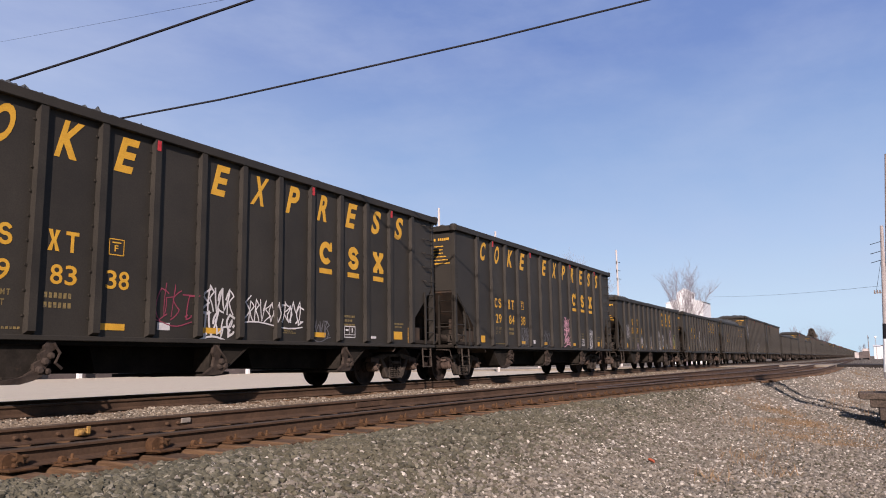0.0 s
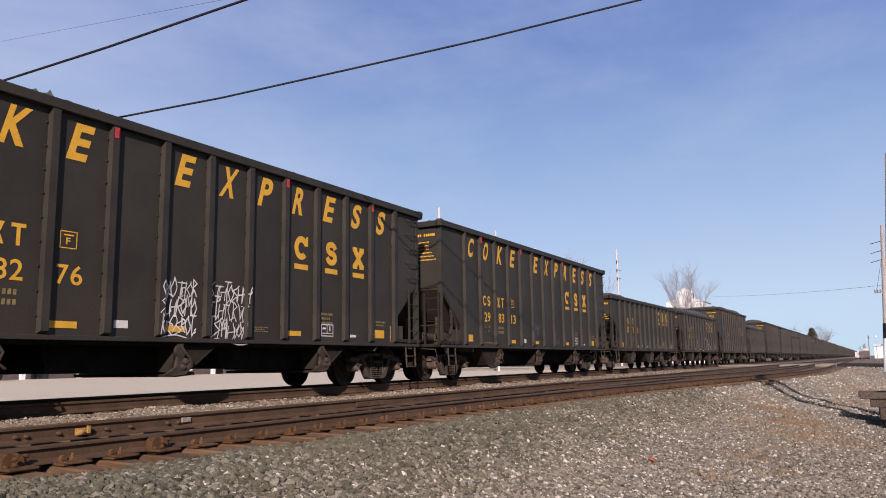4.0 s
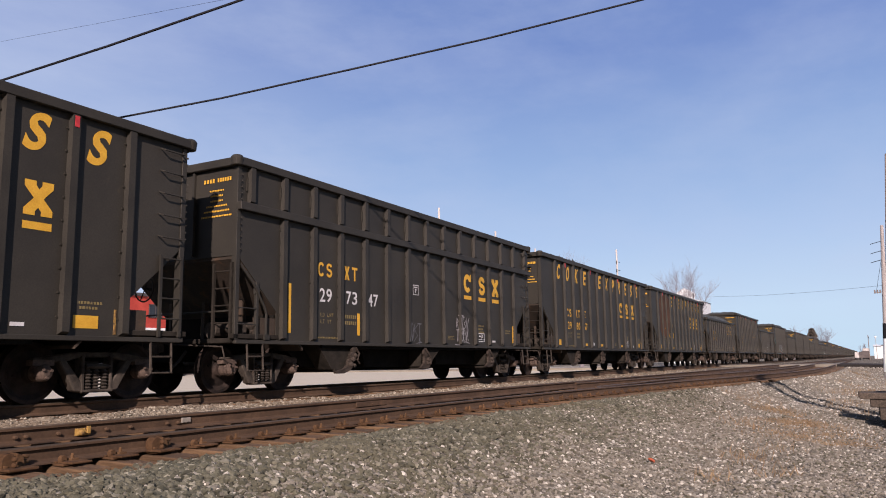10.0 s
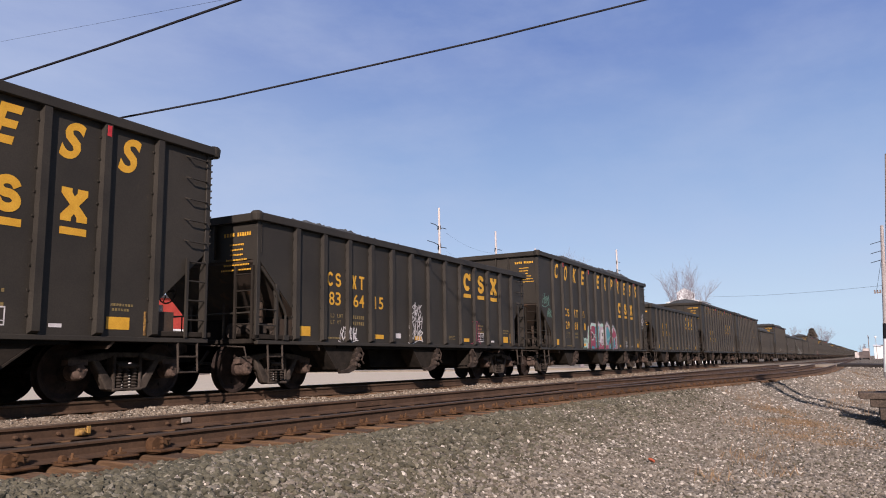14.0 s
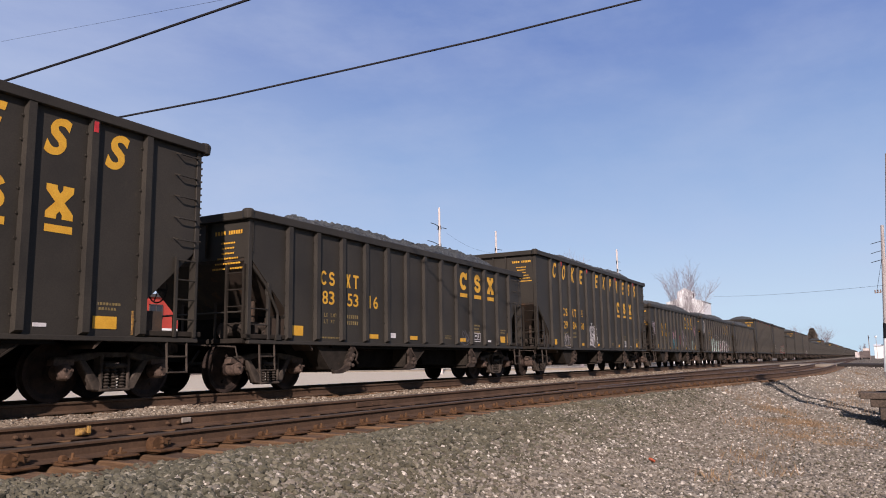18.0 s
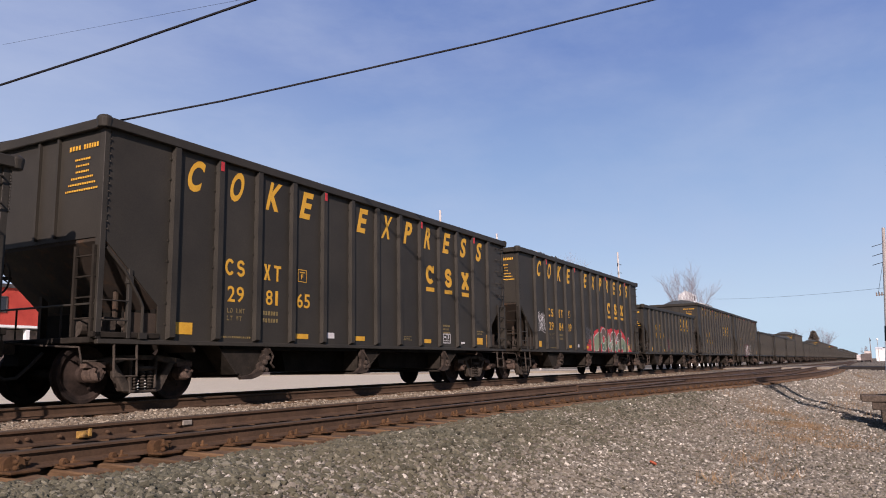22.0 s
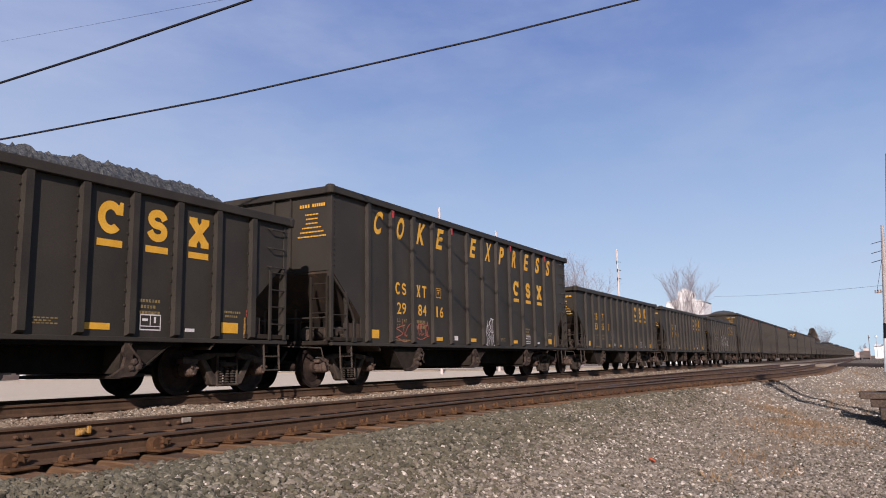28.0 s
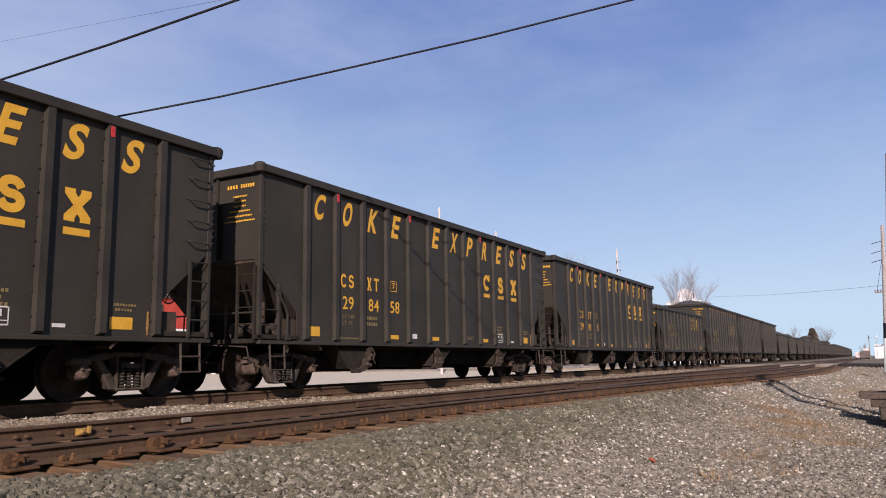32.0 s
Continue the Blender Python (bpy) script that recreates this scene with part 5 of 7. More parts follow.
def green_piece(car):
    """Swollen sage-green and brown shapes with white rims in a red cloud."""
    rng = random.Random(12)
    red = curve(fit(7.2, 0.96, 5.85, 1.08, ((0.0, 0), (-0.01, 0.3), (0.06, 0.7), (0.18, 0.9), (0.3, 1.02), (0.42, 0.9), (0.52, 0.98), (0.64, 0.92), (0.76, 0.98), (0.86, 0.78), (0.95, 0.45), (1.0, 0.2), (1.0, 0))))
    layer(car, "red", 0, [red, puffy(rng, 6.85, 7.05, 1.12, 1.3), puffy(rng, 7.02, 7.16, 1.3, 1.5), puffy(rng, 13.1, 13.25, 1.02, 1.16)])
    big, _ = swollen((("dome", 7.5, 8.66, 0.99, 1.78), ("disc", 9.42, 9.95, 1.1, 1.8), ("dome", 9.6, 10.2, 0.99, 1.4), ("bend", 10.14, 10.6, 0.99, 1.86), ("cup", 10.6, 11.2, 0.99, 1.6), ("disc", 11.1, 11.62, 1.1, 1.82)))
    big.append(curve([(12.55 - (a - 7.5) * 0.86, b - 0.12) for a, b in fit(7.5, 1.1, 1.1, 0.66, SWELL["dome"][0])]))
    dark, holes = swollen((("disc", 8.66, 9.44, 0.99, 1.98),))
    tops, _ = swollen((("disc", 8.72, 9.36, 1.5, 1.97), ("arch", 10.1, 10.9, 1.5, 1.84), ("dome", 10.95, 11.65, 1.46, 1.84)))
    layer(car, "green", 1, big + dark)
    layer(car, "umber", 2, tops)
    layer(car, "sage", 2, [puffy(rng, 8.75, 9.2, 1.02, 1.36), puffy(rng, 9.55, 10.0, 1.02, 1.3), puffy(rng, 10.7, 11.15, 1.02, 1.34), puffy(rng, 11.8, 12.2, 1.05, 1.34)])
    layer(car, "red", 3, [ring(o, 0.8)[:-1] for o in holes])
    layer(car, "white", 4, [puffy(rng, 9.22, 9.3, 1.5, 1.58, 8), puffy(rng, 8.9, 8.98, 1.12, 1.2, 8)], [ring(o) for o in big + dark + holes + tops[1:]] + [curve(((7.28, 1.05), (7.32, 1.5), (7.46, 1.66), (7.44, 1.3)), False), curve(((12.7, 1.6), (12.85, 1.3), (12.78, 1.05)), False)], 0.026)


def white_piece(car):
    """Tall swollen white shapes that overlap, edged in wine red."""
    rng = random.Random(16)
    big, _ = swollen((("arch", 5.26, 5.95, 0.97, 1.93), ("trunk", 5.8, 6.34, 0.97, 1.86), ("hook", 6.24, 6.92, 0.97, 1.92), ("disc", 6.82, 7.34, 0.97, 1.88), ("bend", 7.24, 7.72, 0.97, 1.84)))
    small = [curve(fit(4.52, 1.44, 0.42, 0.2, ((0, 0.2), (0.4, 1), (0.9, 0.9), (1, 0.3), (0.5, 0)))), curve(fit(4.56, 1.24, 0.4, 0.14, ((0, 0.4), (0.5, 1), (1, 0.6), (0.6, 0)))), puffy(rng, 7.8, 8.06, 1.42, 1.62), puffy(rng, 7.84, 8.08, 1.18, 1.38)]
    layer(car, "magenta", 0, [grown(o, 0.075) for o in big] + [grown(o, 0.06) for o in small])
    layer(car, "white", 1, big + small)
    layer(car, "magenta", 2, (), [ring(o) for o in big] + [curve(p, False) for p in (((5.6, 1.7), (5.72, 1.4), (5.74, 1.1)), ((6.36, 1.6), (6.62, 1.56), (6.7, 1.66)), ((7.0, 1.3), (7.16, 1.2), (7.1, 1.08)), ((7.42, 1.3), (7.56, 1.22), (7.5, 1.1)))], 0.026)
    layer(car, "grey", 3, [], [curve(((5.4, 1.1), (5.5, 1.5), (5.46, 1.8)), False), curve(((6.3, 1.1), (6.34, 1.5)), False), curve(((6.95, 1.7), (7.15, 1.72)), False)], 0.02)
    layer(car, "black", 4, [], [[(5.35, 1.03), (7.6, 1.02)]], 0.012)


def zigzag_tag(car):
    """Tall thin white zigzags."""
    z = lambda x, *p: [(x + a, b) for a, b in p]
    layer(car, "white", 1, (), [z(5.0, (0.1, 1.0), (0.15, 1.9), (0.2, 1.45), (0.5, 1.9)), z(5.0, (0.2, 1.45), (0.55, 1.0)), z(5.75, (0.0, 1.9), (0.0, 1.05), (0.5, 1.1)), z(6.55, (0.55, 1.9), (0.1, 1.85), (0.12, 1.5), (0.45, 1.5), (0.1, 1.45), (0.1, 1.03), (0.6, 1.05)),
                                z(7.4, (0.06, 1.9), (0.12, 1.02)), z(7.4, (0.06, 1.9), (0.32, 1.88), (0.35, 1.32), (0.5, 1.87), (0.82, 1.83), (0.53, 1.04))], 0.034)
    bm = bmesh.new()
    for row, (word, zz) in enumerate((("WINDY", 1.6), ("TODAY", 1.34))):
        for k, ch in enumerate(word):
            letter(bm, ch, 8.47 + 0.03 * row + k * 0.1, zz + 0.012 * (k % 2), 0.035 if ch == "I" else 0.08, 0.2, PAINT - 0.004, 0.12)
    stroke(bm, [(8.98, 1.5), (8.97, 1.25), (8.9, 1.06)], 0.02, PAINT - 0.005)
    tagged(part("spray_tag", finish(bm, "spray_tag", WHITE), None, car, "white hand-sprayed words on two rows"), kind="stuff")


PIECES = {"teal": teal_piece, "mint": mint_and_grey_piece, "green": green_piece, "white": white_piece, "zigzag": zigzag_tag}


def rust_patch(car):
    bm = bmesh.new()
    rng = random.Random(5)
    for k in range(3):
        xa, xb = 1.35 + k * 1.0167 + 0.1, 1.35 + (k + 1) * 1.0167 - 0.1
        if k == 0:
            pts = [(xb, 3.95), (xb, 1.95)] + [(xb - 0.8 * math.sin(a), 2.95 + 1.0 * math.cos(a)) for a in [math.pi * (1 - i / 9) for i in range(1, 9)]]
        elif k == 1:
            pts = [(xa, 1.75), (xb, 1.78), (xb, 4.18), (xa, 4.15)]
        else:
            pts = [(xa, 1.9), (xa + 0.35, 2.0), (xb - 0.1, 2.5), (xb, 3.3), (xb - 0.1, 3.9), (xa + 0.2, 4.15), (xa, 4.15)]
        patch(bm, [(a + 0.03 * rng.uniform(-1, 1) * (xa + 0.1 < a < xb - 0.05), b) for a, b in (pts if k == 1 else curve(pts, True, 4))], PAINT - 0.001)
    part("rust_patch", finish(bm, "rust_patch", RUST), None, car, "large brown scorched rust patch")
    bm = bmesh.new()
    for k in (1, 2):
        box(bm, 1.35 + k * 1.0167 - 0.066, 1.35 + k * 1.0167 + 0.066, -RIB - 0.006, -RIB + 0.002, 1.8, 4.1)
    part("rust_patch", finish(bm, "rust_patch", RUST), None, car, "rusted rib faces")


# ---- the train, from its leading car on
# kind, number, spray paint: (form, x, z, width, height, seed, ...)
TRAIN = [
    ("tall", "298251", ()),
    ("tall", "298338", (("s", 0.4, 1.05, 0.7, 0.75, 11, "white"), ("s", 6.5, 1.05, 0.75, 0.85, 12, "white", 0.035), ("s", 7.55, 1.35, 1.6, 0.4, 13, "white", 0.026), ("s", 5.5, 1.3, 0.7, 0.5, 14, "magenta"), ("s", 9.6, 1.1, 0.5, 0.3, 15, "dim"))),
    ("tall", "298438", (("s", 4.6, 1.05, 0.6, 0.6, 21, "dim"), ("s", 6.6, 1.1, 0.6, 0.5, 22, "dim"), ("s", 8.72, 1.15, 0.6, 0.95, 23, "pink", 0.03), ("s", 11.65, 1.02, 0.48, 0.72, 24, "white"))),
    ("short", "835941", (("s", 1.3, 1.6, 0.62, 0.56, 31, "grey", 0.026), ("s", 3.02, 1.08, 0.5, 0.3, 32, "blush", 0.022), ("s", 3.78, 1.3, 0.56, 0.28, 33, "white", 0.022), ("s", 4.8, 1.05, 0.3, 0.45, 34, "dim"), ("s", 5.6, 1.1, 0.6, 0.6, 35, "grey"), ("s", 7.6, 1.1, 0.5, 1.0, 36, "white"), ("s", 8.5, 1.2, 0.4, 0.7, 37, "white"), ("s", 10.2, 1.25, 0.68, 0.85, 38, "blush", 0.026), ("s", 11.1, 1.25, 0.6, 0.65, 39, "lime", 0.026))),
    ("short", "836906", (("s", 4.85, 1.35, 0.4, 1.0, 41, "white", 0.028), ("s", 6.6, 1.2, 0.4, 1.0, 42, "white", 0.026))),
    ("short", "837494", (("s", 5.0, 1.2, 0.4, 0.7, 51, "dim"),)),
    ("tall", "298276", (("s", 0.35, 2.6, 0.75, 1.0, 61, "grey"), ("s", 6.4, 1.05, 0.8, 0.95, 62, "white"), ("s", 7.5, 1.0, 0.9, 1.0, 63, "white"))),
    ("tall", "298313", (("s", 6.5, 1.4, 0.4, 0.4, 71, "dim"),)),
    ("short", "837310", ()),
    ("short", "835127", (("p", "zigzag"),)),
    ("tall", "298449", ()),
    ("short", "837245", (("s", 0.25, 2.35, 0.3, 0.45, 111, "grey"), ("s", 5.6, 1.3, 0.5, 0.6, 112, "dim"), ("s", 10.6, 1.1, 0.4, 0.5, 113, "dim"))),
    ("tall", "298315", ()),
    ("tall", "298316", (("w", 6.62, 1.72, "TACO", 0.3), ("s", 6.7, 1.25, 0.42, 0.36, 131, "white", 0.03), ("s", 7.62, 1.42, 0.5, 0.14, 132, "dim", 0.014))),
    ("raised", "297347", (("s", 6.0, 1.05, 0.6, 0.5, 141, "dim"), ("s", 8.6, 1.1, 0.7, 0.7, 142, "grey"))),
    ("tall", "298057", ()),
    ("tall", "298443", (("rust",),)),
    ("short", "836442", ()),
    ("tall", "298421", (("s", 7.6, 1.15, 0.7, 0.4, 181, "dim"),)),
    ("short", "836415", (("s", 2.6, 1.05, 0.6, 0.25, 191, "white"), ("s", 5.5, 1.1, 0.6, 0.9, 192, "white"), ("s", 9.0, 1.15, 0.5, 0.5, 193, "magenta"))),
    ("tall", "298118", (("p", "teal"), ("s", 13.65, 2.2, 0.6, 0.55, 203, "white"), ("s", 0.3, 2.55, 0.6, 0.3, 204, "jade", 0.022), ("s", 0.7, 2.1, 0.4, 0.28, 205, "jade", 0.022))),
    ("short", "837518", ()),
    ("tall", "298230", (("s", 8.6, 1.1, 0.5, 0.5, 221, "grey"),)),
    ("tall", "298307", ()),
    ("short", "835316", (("s", 8.6, 1.1, 0.5, 0.3, 241, "dim"),)),
    ("tall", "298450", (("s", 5.6, 1.15, 0.8, 0.8, 251, "white", 0.034), ("s", 2.5, 1.1, 0.8, 0.4, 252, "grey"))),
    ("short", "837651", (("s", 0.35, 1.9, 0.5, 0.6, 261, "blush"), ("s", 3.85, 1.5, 0.55, 0.3, 262, "dim"), ("s", 5.05, 1.2, 0.75, 0.42, 263, "teal", 0.03), ("s", 5.1, 1.7, 0.7, 0.4, 264, "pink", 0.026), ("s", 6.6, 1.5, 0.5, 0.5, 265, "magenta"), ("s", 7.52, 1.3, 0.55, 0.9, 266, "blush"), ("s", 8.42, 1.42, 0.58, 0.5, 267, "blush"), ("s", 10.18, 1.12, 0.66, 0.55, 268, "mint"), ("s", 11.08, 1.15, 0.2, 0.4, 269, "teal"), ("s", 11.12, 2.1, 0.65, 0.55, 270, "pink"))),
    ("short", "837384", (("ring", 0.55, 2.3, 0.42, 0.8), ("p", "mint"), ("s", 11.1, 1.3, 0.4, 0.65, 274, "grey"))),
    ("short", "835982", ()),
    ("tall", "298165", ()),
    ("tall", "298439", (("s", 1.5, 1.7, 0.7, 0.6, 301, "white"), ("s", 6.6, 1.4, 0.65, 0.55, 302, "dim"), ("p", "green"), ("s", 12.75, 1.05, 0.3, 0.7, 304, "pink"))),
    ("short", "835534", (("s", 5.0, 1.3, 0.8, 0.5, 311, "magenta"), ("s", 11.0, 1.1, 0.5, 0.6, 312, "grey"))),
    ("tall", "298095", ()),
    ("tall", "298283", (("p", "white"), ("s", 8.58, 1.05, 0.68, 0.95, 332, "white"), ("s", 11.62, 1.15, 0.5, 0.55, 333, "grey"))),
    ("short", "835262", ()),
    ("short", "836107", (("s", 8.0, 1.2, 0.6, 0.5, 351, "dim"),)),
    ("short", "835898", ()),
    ("tall", "298416", (("s", 2.45, 1.15, 0.6, 0.36, 371, "coral", 0.022, 2), ("s", 3.5, 1.22, 0.62, 0.28, 373, "coral", 0.02, 5), ("s", 7.6, 1.05, 0.55, 0.7, 372, "white"))),
    ("short", "836547", (("s", 4.4, 1.5, 0.6, 0.3, 381, "dim"),)),
    ("short", "835954", ()),
    ("short", "836088", (("blocks", 4.85, 1.3, 3.3, 0.85),)),
    ("tall", "298083", ()),
    ("tall", "298458", ()),
    ("tall", "298115", ()),
    ("short", "835440", ()),
    ("tall", "298402", ()),
    ("tall", "298207", ()),
]
TAIL = "tall short short short short short tall short short short tall short short short short tall tall short short tall short short short tall short short tall short short tall short".split()


def spray(car, items):
    for it in items:
        if it[0] == "s":
            scrawl(car, *it[1:])
        elif it[0] == "p":
            PIECES[it[1]](car)
        elif it[0] == "rust":
            rust_patch(car)
        elif it[0] == "w":
            _, x, z, word, h = it
            bm = bmesh.new()
            for k, ch in enumerate(word):
                letter(bm, ch, x + k * h * 0.56, z + 0.02 * (k % 2), h * 0.46, h * (1 - 0.12 * (k % 2)), PAINT - 0.003, 0.08, 0.03)
            tagged(part("spray_tag", finish(bm, "spray_tag", WHITE), None, car, "white hand-sprayed word"), kind="stuff")
        elif it[0] == "ring":
            _, x, z, w, h = it
            bm = bmesh.new()
            stroke(bm, arc(x + w / 2, z + h / 2, w / 2, h / 2, 20, 380, 22), 0.06, PAINT - 0.002)
            stroke(bm, ((x + w * 0.4, z + h * 0.5), (x + w * 0.35, z + h * 0.75)), 0.04, PAINT - 0.004)
            stroke(bm, ((x + w * 0.6, z + h * 0.5), (x + w * 0.65, z + h * 0.75)), 0.04, PAINT - 0.004)
            tagged(part("spray_tag", finish(bm, "spray_tag", WHITE), None, car, "white sprayed closed loop"), kind="stuff")
        elif it[0] == "blocks":
            bm = bmesh.new()
            for x in (4.92, 6.76):
                stroke(bm, ((x, 1.42), (x, 2.28)), 0.09, PAINT - 0.002)
                stroke(bm, arc(x + 0.02, 1.85, 0.44, 0.43, 88, -88, 16), 0.09, PAINT - 0.006)
            stroke(bm, arc(6.04, 1.9, 0.3, 0.42, 0, 360, 24), 0.09, PAINT - 0.002)
            for x in (7.68, 7.82):
                stroke(bm, ((x - 0.03, 1.6), (x + 0.04, 2.05)), 0.045, PAINT - 0.002)
            for z in (1.74, 1.9):
                stroke(bm, ((7.56, z), (7.94, z + 0.03)), 0.045, PAINT - 0.006)
            stroke(bm, ((8.1, 1.5), (8.1, 2.08)), 0.07, PAINT - 0.002)
            stroke(bm, ((7.95, 1.49), (8.22, 1.49)), 0.06, PAINT - 0.006)
            tagged(part("spray_tag", finish(bm, "spray_tag", WHITE), None, car, "thick white sprayed bars and bows"), kind="stuff")


LOADS = {(k, v): load_mesh(SPECS[k]["length"], SPECS[k]["top"], v * 1.7 + 0.6, h, fl)
         for k, hs in (("tall", ((0.36, 2.6), (0.26, 7), (0.36, 8))), ("short", ((0.12, 4), (0.3, 4), (0.5, 4)))) for v, (h, fl) in enumerate(hs)}
# how full the cars are: 0 level or peaked in the middle, 1 middling, 2 full to the sides
HEAPS = {"298338": 1, "298276": 1, "298449": 2, "298057": 1, "298118": 2, "298450": 2, "298439": 1, "298421": 1, "298307": 1, "836906": 0, "837494": 2, "835316": 2, "837651": 2, "837384": 2, "835982": 2, "835534": 0, "835262": 0, "835127": 2, "836442": 2, "837245": 2, "835898": 2, "836547": 0, "835954": 0}
LABEL = {
    "tall": "tall black steel hopper car, yellow lettering, heaped with coke",
    "short": "low black steel hopper car with yellow emblem, heaped with coke",
    "raised": "black hopper car with raised sides and white number",
}
CARS = []


def make_train():
    masters = {}
    at = -12.9
    rng = random.Random(3)
    rows = TRAIN + [(k, None, ()) for k in TAIL]
    for n, (kind, digits, paint) in enumerate(rows):
        full = digits is not None
        key = (kind, full, full and (digits[:3] in ("836", "837") or digits == "298118"))
        if key not in masters:
            masters[key] = car = build_car(*key)
        else:
            car = copy_thing(masters[key], Matrix.Identity(4))
            for o in list(car.children_recursive):
                if o.name.split(".")[0] in ("car_number", "coke_load", "spray_tag", "spray_piece", "rust_patch"):
                    bpy.data.objects.remove(o)
        tagged(car, LABEL[kind], "freight car", "hopper cars of one train")
        s = SPECS[kind]
        lk = "short" if kind == "short" else "tall"
        part("coke_load", LOADS[(lk, HEAPS.get(digits, 1 if lk == "short" else 0) if full else rng.choice((0, 1, 2) if lk == "short" else (0, 0, 2)))], COKE, car, "heaped lumps of black coke")
        if full:
            tone = "white" if kind == "raised" else "yellow"
            for k in range(3):
                pair = digits[2 * k:2 * k + 2]
                x = s["rib0"] + (k + 1) * s["step"] + (s["step"] - 0.421) / 2 + (-0.02 if k < 2 else -0.12)
                part("car_number", shared("number " + pair + tone, number_mesh, pair, 0.29, WHITE if kind == "raised" else YELLOW), None, car, tone + " digits of the car number", at=(x, 0, {"tall": 1.72, "short": 1.79, "raised": 1.84}[kind]))
            spray(car, paint)
            if any(p[0] == "rust" for p in paint):
                for o in list(car.children):
                    if o.name.split(".")[0] == "slogan_letter" and o.location.x < s["rib0"] + 2.9 * s["step"]:
                        bpy.data.objects.remove(o)
                tagged(car, "tall black hopper car with a large scorched rust patch")
            if any(p[0] == "p" for p in paint):
                tagged(car, ("low" if kind == "short" else "tall") + " black hopper car with a large sprayed graffiti piece")
            elif any(p[0] == "blocks" for p in paint):
                tagged(car, "low black hopper car with thick white sprayed strokes")
        CARS.append((car, at, kind, full))
        at += s["pitch"]

# ---------------------------------------------------------------- tracks and ground
MAIN_Y = 11.7


def near_edge(x):
    """Plan of the siding's rail on the camera's side."""
    xs = (-60, 0, 13.5, 18.75, 24.9, 31.2, 36, 42.75, 51, 90, 210)
    ys = (6.52, 6.15, 5.9, 5.4, 4.5, 3.52, 2.85, 2.4, 2.32, 2.47, 3.0)
    return float(np.interp(x, xs, ys))


def smooth_edge(x):
    return sum(near_edge(x + d) for d in (-4.5, -2.2, 0, 2.2, 4.5)) / 5


def straight_edge(x):
    return 6.15 - 0.019 * x


GAUGE = 1.45
NEAR_HEAD, FAR_HEAD = -0.11, -0.055


def ground_height(x, y):
    """Shoulders of stone round the tracks, falling away to the level ground; the ground rises to the crossing road."""
    base = float(np.interp(x, (0, 12, 60, 66, 90), (-1.19, -1.19, -0.95, -0.5, -0.4)))
    ne = smooth_edge(x)
    bed = -0.33 if y < ne - 0.5 or x > 45 else -0.44
    # a round shoulder by the camera; further on a short steep one and a long gentle apron
    out = max(0, ne - 0.9 - y)
    near = min(1, out / 3.0)
    near = bed + (base - bed) * (near * near * (3 - 2 * near))
    far = float(np.interp(out, (0, 0.8, 1.3, 4.5), (bed, 0.6 * base, 0.72 * base, base)))
    mixed_in = min(1, max(0, (x - 9) / 11))
    h = near + (far - near) * mixed_in if out > 0 else bed
    lo = straight_edge(x) + 2.0
    if y > lo:
        h = h + (-0.21 - h) * min(1, (y - lo) / 1.0)
    if y > MAIN_Y + 1.9:
        f = min(1, (y - MAIN_Y - 1.9) / 1.3)
        h = -0.21 + (-0.5 + 0.21) * f
    return h


def make_ground():
    xs = np.concatenate([np.array([-2500, -800, -300, -120, -60, -30]), np.arange(-15, 3, 1.0), np.arange(3, 33, 0.2), np.arange(33, 60, 0.6), np.arange(60, 140, 4.0), np.array([160, 220, 400, 900, 3000])])
    ys = np.concatenate([np.array([-2500, -700, -200, -80, -40, -20, -12, -8]), np.arange(-6, -3, 0.5), np.arange(-3, 8.8, 0.2), np.arange(8.8, 16, 0.3), np.array([17, 20, 26, 40, 70, 140, 300, 800, 2600])])
    verts, faces = [], []
    for x in xs:
        for y in ys:
            h = ground_height(x, y)
            if -20 < x < 140 and -20 < y < 16:
                h += 0.05 * noise.noise((x * 0.5, y * 0.5, 3)) + 0.025 * noise.noise((x * 1.7, y * 1.7, 7))
                if 2 < x < 36 and -3.5 < y < 11:
                    h += 0.02 * noise.noise((x * 9, y * 9, 1))
            verts.append((x, y, h))
    k = len(ys)
    for i in range(len(xs) - 1):
        for j in range(k - 1):
            a = i * k + j
            faces.append((a, a + k, a + k + 1, a + 1))
    me = bpy.data.meshes.new("ground")
    me.from_pydata(verts, [], faces)
    me.materials.append(GROUND)
    me.polygons.foreach_set("use_smooth", [True] * len(me.polygons))
    tagged(new("ground", me), "grey gravel ground with brown dry patches", "ground", kind="structure")


ROCK_V = np.array([(0, 0, 1), (0.9, 0, 0.35), (0.25, 0.85, 0.45), (-0.75, 0.5, 0.3), (-0.7, -0.55, 0.4), (0.3, -0.9, 0.25),
                   (0.6, 0.5, -0.5), (-0.4, 0.6, -0.6), (-0.5, -0.5, -0.5), (0.5, -0.6, -0.55)])
ROCK_F = [(0, 1, 2), (0, 2, 3), (0, 3, 4), (0, 4, 5), (0, 5, 1), (1, 6, 2), (2, 7, 3), (3, 8, 4), (4, 8, 5), (5, 9, 1), (1, 9, 6), (2, 6, 7), (3, 7, 8), (5, 8, 9), (6, 9, 8, 7)]


